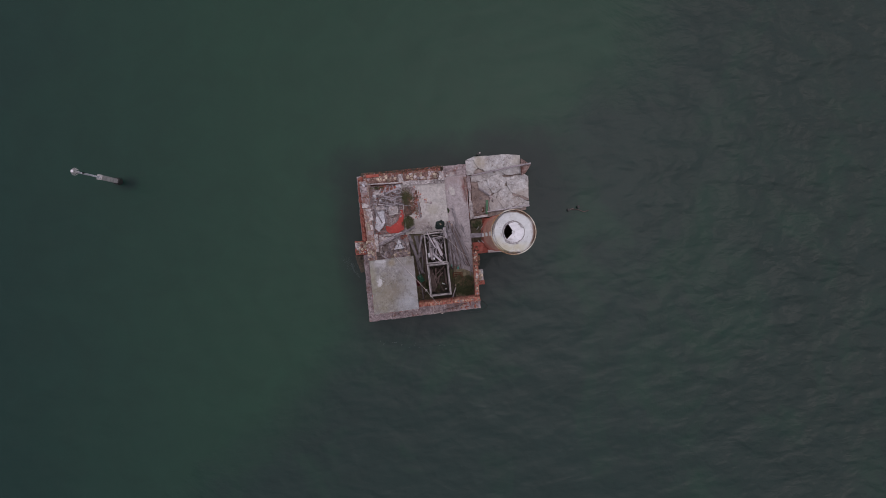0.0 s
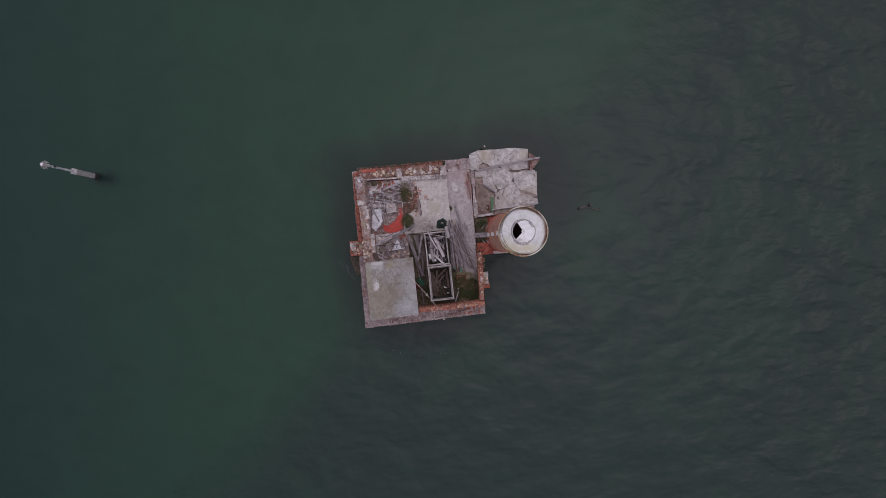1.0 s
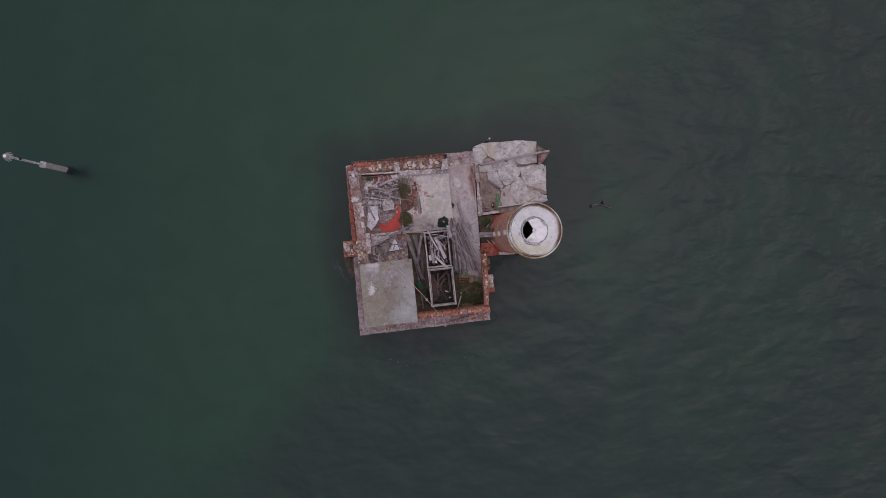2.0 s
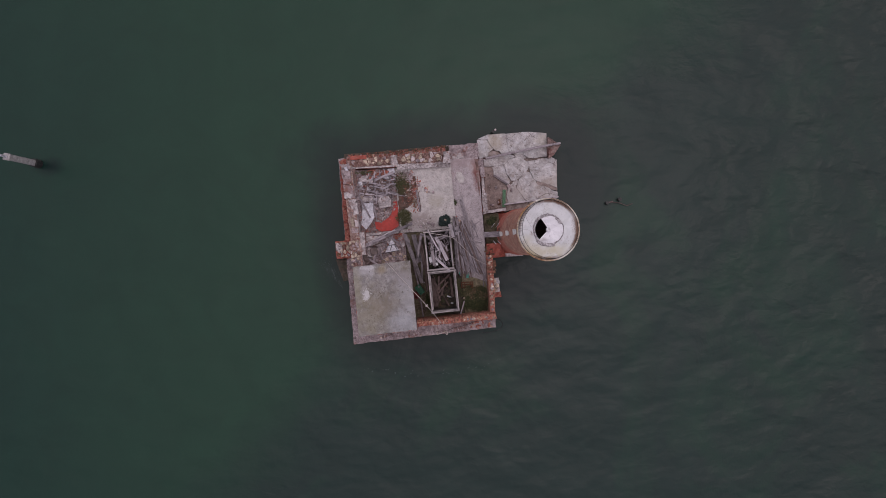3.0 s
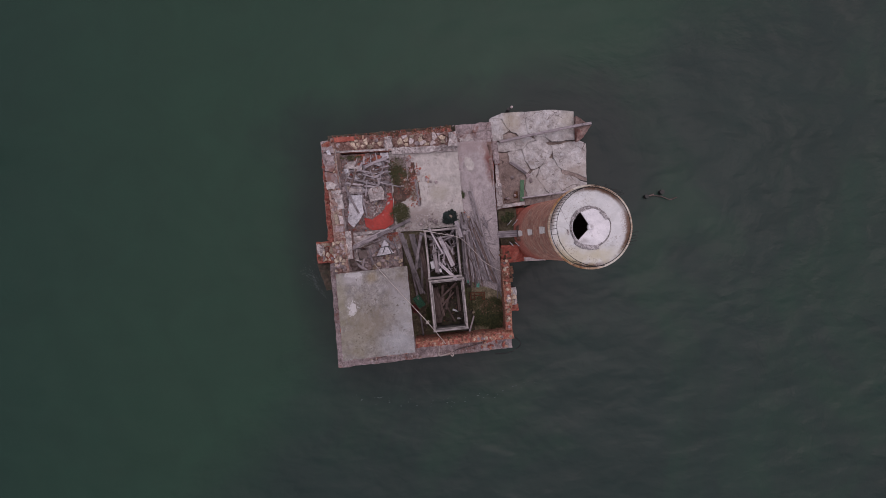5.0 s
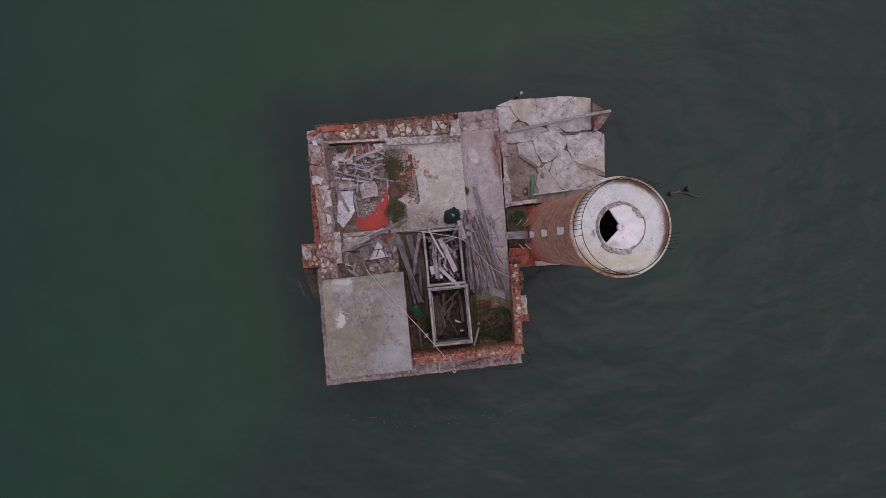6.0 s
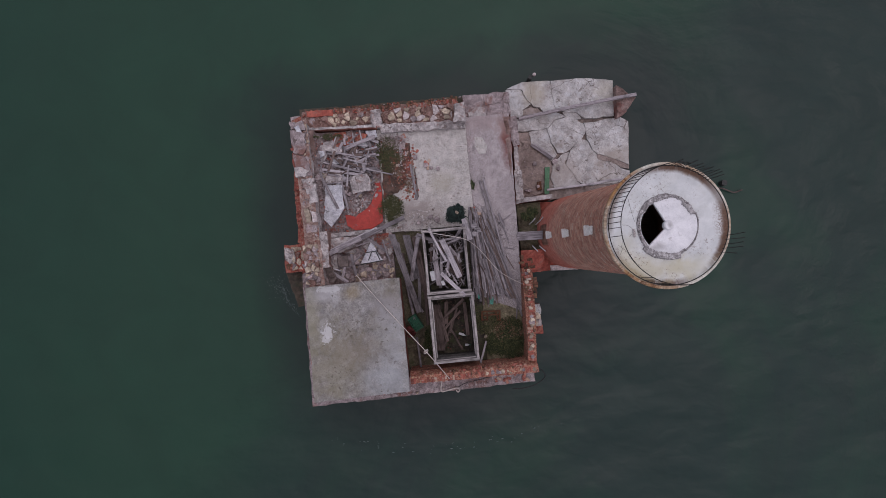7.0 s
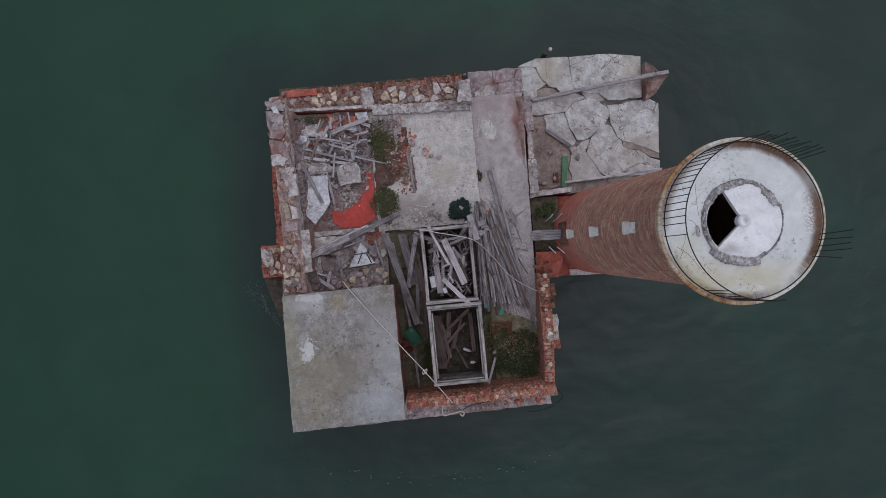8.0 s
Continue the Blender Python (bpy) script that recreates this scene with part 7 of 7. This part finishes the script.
clump("weeds", 4.15, 1.5, 2.55, 0.35, 0.4, 0.4, 700, BUSH, 77, 0.12, "dark weeds in the hollow by the tower", "weed")
clump("weeds", 1.62, 3.05, FLOOR, 0.12, 0.28, 0.08, 260, BUSH, 78, 0.08, "small dark weed in the floor joint", "weed", walk_top)
clump("grass", -1.1, -4.2, FLOOR, 0.25, 0.9, 0.1, 500, BUSH, 79, 0.09, "dark grass beside the tank", "weed", soil_top, 0.9)
tagged(clump("dead_twigs", 2.5, -3.9, FLOOR, 0.8, 0.8, 0.5, 360, DRY, 80, 0.10, "dry twigs in the bush", "twigs", soil_top, 0.5), kind="stuff")
clump("weeds", 1.35, -3.2, FLOOR, 0.2, 1.0, 0.1, 500, LEAF, 81, 0.08, "low weeds along the tank", "weed", soil_top)

# ---- on the landing stage ----
plank((4.35, 6.32, 1.08), (10.05, 6.83, 1.75), 0.16, 0.14, WOOD, "long grey beam lying across the landing stage", "beam", "beam", "stage beams")
plank((4.5, 6.42, 1.02), (9.3, 6.86, 1.55), 0.07, 0.07, FRAME_WOOD, "long pale batten beside the beam", "beam", "beam", "stage beams")
plank((4.86, 5.0, 0.95), (5.8, 4.2, 0.93), 0.14, 0.06, WOOD, "short grey plank on the cracked stage", group="stage planks")
plank((5.02, 5.02, 0.95), (5.9, 4.28, 0.93), 0.09, 0.05, WOOD_PALE, "short pale plank on the cracked stage", group="stage planks")
plank((5.54, 3.8, 0.93), (5.38, 2.5, 1.0), 0.24, 0.05, GREEN_WOOD, "green painted board on the cracked stage", "green_board", "board", "stage board")
plank((5.4, 2.68, 1.0), (8.3, 2.80, 1.02), 0.10, 0.10, WOOD_PALE, "long pale pole along the stage edge", "pole", "pole", "stage poles")
plank((8.1, 2.84, 1.0), (9.62, 2.86, 1.02), 0.10, 0.10, WOOD_PALE, "long pale pole along the stage edge", "pole", "pole", "stage poles")
tagged(slab_piece("tile", [(5.0, 3.1), (5.2, 3.12), (5.18, 2.7), (4.95, 2.72)], 0.87, 0.93, RUST, (0, 0), 0.03, seed=66), "orange broken tile on the stage", "tile")
tagged(stone_at(None, 5.95, 4.05, 0.93, 0.42, True), *STONE_TAGS)
tagged(stone_at(None, 6.1, 3.7, 0.93, 0.3, True), *STONE_TAGS)
mooring = new("mooring_post")
tagged(mooring, "short tarred post with a pale top in the water", "post")
tube("stem", [(5.1, 8.35, -1.2), (5.12, 8.34, 0.7), (5.12, 8.34, 1.1)], 0.11, TAR, mooring, sides=10)
lathe("cap", [(0.0, 1.3), (0.07, 1.28), (0.09, 1.18), (0.06, 1.1), (0, 1.1)], (5.3, 8.42), WHITE_STONE, mooring, "", 12)
tube("peg", [(5.12, 8.34, 0.9), (5.3, 8.42, 1.12)], 0.05, TAR, mooring)

# ---- channel beacon to the west ----
BX, BY = -30.2, 9.5
beacon = new("channel_beacon")
tagged(beacon, "white slatted lamp on a thin pole over a grey pile", "beacon")
tube("pile", [(BX + 0.05, BY, -3), (BX, BY, 0.75)], 0.33, TAR, beacon, "dark wet tarred pile", 14)
box_part("casing", BX, BY, 2.2, 0.46, 0.46, 2.9, GREY_PAINT, beacon, -17, 0.04, "grey painted box round the pile")
box_part("casing_cap", BX, BY, 3.69, 0.5, 0.5, 0.06, GREY_PAINT, beacon, -17, 0.02)
tube("pole", [(BX, BY, 3.7), (BX, BY, 5.6), (BX, BY, 7.6)], 0.085, SHEET, beacon, sides=12)
box_part("bracket", BX + 0.1, BY, 6.6, 0.2, 0.1, 0.22, IRON, beacon, 8, 0.02)
lamp = lathe("lamp", [(0.0, 8.15), (0.12, 8.12), (0.15, 8.0), (0.15, 7.6), (0.0, 7.58)], (BX, BY), WHITE, beacon, "white lamp housing", 20)
for k in range(12):
    a = 2 * math.pi * k / 12
    d = Vector((math.cos(a), math.sin(a), 0))
    o = Vector((BX, BY, 7.75))
    plank(o + d * 0.13 + Vector((0, 0, 0.38)), o + d * 0.34 - Vector((0, 0, 0.08)), 0.08, 0.02, GREY_PAINT, name="vane", parent=lamp)

# ---- old stakes east of the tower ----
stakes = new("old_stakes")
tagged(stakes, "two dark rotten stakes standing in the water", "stakes")
tube("stake", [(13.45, 2.0, -2), (13.5, 2.05, 0.35)], 0.13, TAR, stakes, sides=9)
tube("stake", [(14.45, 2.2, -2), (14.5, 2.24, 0.4)], 0.15, TAR, stakes, sides=9)
plank((13.5, 2.05, 0.28), (14.0, 2.15, 0.2), 0.08, 0.06, WOOD_DARK, name="crosspiece", parent=stakes)
tube("branch", curve_points([(13.6, 2.1, 0.16), (14.4, 2.0, 0.2), (15.0, 1.75, 0.15), (15.5, 1.8, 0.05)], 5), 0.035, WOOD_DARK, stakes, sides=5, wob=0.05)


# ---- foam ----
def foam(name, spots, n, seed, size, label):
    r = random.Random(seed)
    verts, faces = [], []
    for _ in range(n):
        (x0, y0), (x1, y1), wide = r.choice(spots)
        u = r.random()
        x, y = x0 + (x1 - x0) * u + r.gauss(0, wide), y0 + (y1 - y0) * u + r.gauss(0, wide)
        s = size * r.random() ** 2 + 0.012
        a0 = r.uniform(0, 6.28)
        k = len(verts)
        m = 5
        long, dx, dy = r.uniform(0.8, 1.8), (x1 - x0), (y1 - y0)
        dn = math.hypot(dx, dy)
        dx, dy = dx / dn, dy / dn
        for q in range(m):
            u, v = s * long * r.uniform(0.6, 1.3) * math.cos(a0 + 6.283 * q / m), s * 0.6 * r.uniform(0.5, 1.2) * math.sin(a0 + 6.283 * q / m)
            verts.append((x + u * dx - v * dy, y + u * dy + v * dx, 0.085))
        faces.append(tuple(range(k, k + m)))
    tagged(raw(name, verts, faces, FOAM), label, "foam", kind="stuff")


foam("foam_at_wall", [((-8.5, -0.4), (-8.0, -1.6), 0.25), ((-8.25, -1.5), (-7.7, -2.3), 0.07), ((-8.35, -0.9), (-8.2, -1.6), 0.05), ((-8.9, -0.5), (-8.5, -1.2), 0.25)], 300, 91, 0.022, "foam flecks where ripples meet the buttress")
foam("foam_flecks", [((-6.5, -8.9), (-4.2, -9.4), 0.12), ((-4.4, -9.45), (0.0, -9.9), 0.15), ((0.2, -9.9), (3.4, -9.5), 0.12), ((3.5, -9.4), (6.0, -8.9), 0.1)], 60, 92, 0.04, "thin lines of foam flecks on the water")

# ---- stones and bricks of the walls, piece by piece ----
pack_stones(wall_north, -5.9, 6.32, -2.78, 6.95, lambda x, y: 3.12 + 0.05 * fbm(x, y, 2.5, 1), 0.26, 201, (STONE, STONE, STONE_GREY, MORTAR, WHITE_STONE), skip=0.3)
pack_stones(wall_north, -2.28, 6.2, 1.04, 6.92, lambda x, y: 3.14 + 0.05 * fbm(x, y, 2.5, 1), 0.29, 202, (STONE, STONE, STONE, WHITE_STONE, MORTAR, STONE_GREY), skip=0.1)
slab_piece("plaster_patch", [(-7.42, 0.95), (-7.0, 0.9), (-6.98, 0.35), (-7.2, 0.2), (-7.44, 0.4)], 2.4, 2.73, PLASTER, (0, 0), 0.04, buttress, seed=222, crook=lambda p: 0.08, step=0.07)
pack_stones(buttress, -7.18, -0.12, -6.25, 1.05, lambda x, y: 2.66, 0.25, 203, (STONE, STONE, STONE_GREY, MORTAR), skip=0.08, proud=0.10)
pack_stones(wall_west, -6.2, -0.85, -5.5, 1.0, lambda x, y: 4.50, 0.24, 204, (STONE, STONE, STONE_GREY, MORTAR, WHITE_STONE), skip=0.1, proud=0.10)
slab_piece("red_render", [(-5.72, 7.18), (-4.47, 7.18), (-4.5, 6.88), (-5.72, 6.9)], 2.9, 3.17, RED_PLASTER, (0, 0), 0.03, wall_north, seed=210)
for k in range(50):
    x = -5.55 + 0.142 * k
    if rng.random() < 0.45 or x > 1.4:
        continue
    piece("brick", rng.choice(MOSSY + BRICKS[:1]), wall_north, x, 7.03 - 0.012 * x + rng.uniform(-0.03, 0.03), 3.12 + rng.uniform(-0.05, 0.0), rng.uniform(0.6, 1), 1, 1, 90 + rng.uniform(-14, 14), 7)
for k in range(46):
    y = 1.05 + 0.108 * k
    if rng.random() < 0.15:
        continue
    piece("brick", rng.choice(BRICKS), wall_west_ledge, -6.36 + rng.uniform(-0.12, 0.18), y, 3.30 + rng.uniform(-0.05, 0.02), rng.uniform(0.6, 1), 1, 1, rng.uniform(-10, 10), 6)
for k in range(70):
    y = -0.6 + 0.098 * k + rng.uniform(-0.05, 0.05)
    stone_at(wall_west, rng.uniform(-5.95, -5.5), y, 4.42 + rng.uniform(-0.04, 0.04), rng.uniform(0.14, 0.32), k % 3 != 0, 10, 0.7)
for k in range(49):
    x = -1.9 + 0.114 * k
    if x > 1.3 and rng.random() < 0.55:
        stone_at(wall_south, x, -5.41 + rng.uniform(-0.05, 0.05), 4.68, rng.uniform(0.14, 0.26), rng.random() < 0.3, 8, 0.7)
    elif rng.random() < 0.93:
        piece("brick", rng.choice(BRICKS), wall_south, x + rng.uniform(-0.01, 0.01), -5.42 + rng.uniform(-0.03, 0.03), 4.665 + rng.uniform(-0.03, 0.02), rng.uniform(0.8, 1), rng.uniform(0.8, 1), 1, 90 + rng.uniform(-6, 6), 5)
for k in range(30):
    x, y = rng.uniform(-1.8, 3.2), rng.uniform(-5.26, -5.13)
    piece("brick", rng.choice(BRICKS + MOSSY), wall_south, x, y, south_top(x, y) - 0.03, rng.uniform(0.4, 0.9), 1, 1, 90 + rng.uniform(-25, 25), 14)
for k in range(32):
    y = -5.0 + 0.125 * k
    x = 3.44 + 0.062 * (y + 5)
    if rng.random() < (0.5 if y < -2.6 else 0.2):
        stone_at(wall_east, x + rng.uniform(-0.08, 0.08), y, east_top(0, y) - 0.01, rng.uniform(0.16, 0.30), rng.random() < 0.3, 8, 0.7)
    else:
        piece("brick", rng.choice(BRICKS), wall_east, x + rng.uniform(-0.08, 0.08), y, east_top(0, y) - 0.03 + rng.uniform(-0.03, 0.03), rng.uniform(0.7, 1), rng.uniform(0.8, 1), 1, rng.uniform(-12, 12), 7)
for k in range(9):
    y = -0.1 + 0.135 * k
    piece("brick", rng.choice(BRICKS + MOSSY), buttress, -7.33 + rng.uniform(-0.06, 0.06), y + rng.uniform(-0.03, 0.03), 2.64, rng.uniform(0.6, 1), 1, 1, rng.uniform(-20, 20), 6)
slab_piece("cap_stone", [(3.82, -2.82), (4.3, -2.8), (4.32, -3.28), (3.84, -3.3)], 2.2, 2.46, LIME, (0, 0), 0.03, pier, seed=220, crook=lambda p: 0.05, step=0.08)
slab_piece("cap_stone", [(3.9, -3.34), (4.24, -3.32), (4.2, -3.8), (3.92, -3.82)], 2.2, 2.38, PLASTER, (0, 0), 0.03, pier, seed=221, crook=lambda p: 0.05, step=0.08)
for x, y, s in ((3.95, -3.0, 0.45), (4.12, -3.35, 0.42), (4.0, -3.65, 0.36)):
    me = rng.choice(STONES)
    piece("stone", me, pier, x, y, 2.4, s, s, 0.3, rng.uniform(0, 90), 5)
# rubble left along the south ledge and on the broken east corner
for k in range(26):
    x, y = rng.uniform(1.9, 3.6), rng.uniform(-6.35, -5.65)
    piece("brick", rng.choice(BRICKS), plinth, x, y, 2.26, rng.uniform(0.5, 1), 1, 1, rng.uniform(0, 360), 6)
for k in range(34):
    x, y = rng.uniform(-5.6, 1.6), rng.uniform(-6.5, -6.25)
    stone_at(plinth, x, y, 2.23, rng.uniform(0.08, 0.18), k % 5 != 0, 8)
for k in range(26):
    x, y = rng.uniform(3.45, 4.0), rng.uniform(-2.4, -0.4)
    piece("brick", rng.choice(MOSSY + BRICKS[:1]), wall_east, x, y, max(3.16, east_top(x, y)) + rng.uniform(-0.05, 0.02), rng.uniform(0.6, 1), 1, 1, rng.choice((0, 90)) + rng.uniform(-10, 10), 6)
# brick ends that show past the worn edges of the roof slab
for k in range(30):
    x = rng.uniform(-5.9, -2.0)
    piece("brick", rng.choice(BRICKS), roofed["wall_roofed_south"], x, -5.67 + 0.025 * (x + 5.9) + rng.uniform(-0.03, 0.03), rng.uniform(5.56, 5.64), rng.uniform(0.6, 1), 1, 1, rng.uniform(-5, 5), 4)
for k in range(20):
    y = rng.uniform(-5.5, -1.0)
    piece("brick", rng.choice(BRICKS + MOSSY), roofed["wall_roofed_west"], -5.945 + rng.uniform(-0.02, 0.012), y, rng.uniform(5.5, 5.6), rng.uniform(0.6, 1), 1, 1, 90 + rng.uniform(-5, 5), 4)
# bricks broken out along the western and northern footing
for k in range(40):
    x, y = rng.uniform(-6.55, -6.3), rng.uniform(1.2, 6.8)
    piece("brick", rng.choice(BRICKS), plinth, x, y, 2.36, rng.uniform(0.5, 1), 1, 1, rng.choice((0, 90)) + rng.uniform(-12, 12), 6)
for k in range(60):
    x, y = rng.uniform(-6.0, 1.5), rng.uniform(7.16, 7.36)
    if k % 3:
        piece("brick", rng.choice(MOSSY), plinth, x, y, 2.35, rng.uniform(0.5, 1), 1, 1, rng.choice((0, 90)) + rng.uniform(-15, 15), 8)
    else:
        stone_at(plinth, x, y, 2.32, rng.uniform(0.1, 0.2), True, 8)
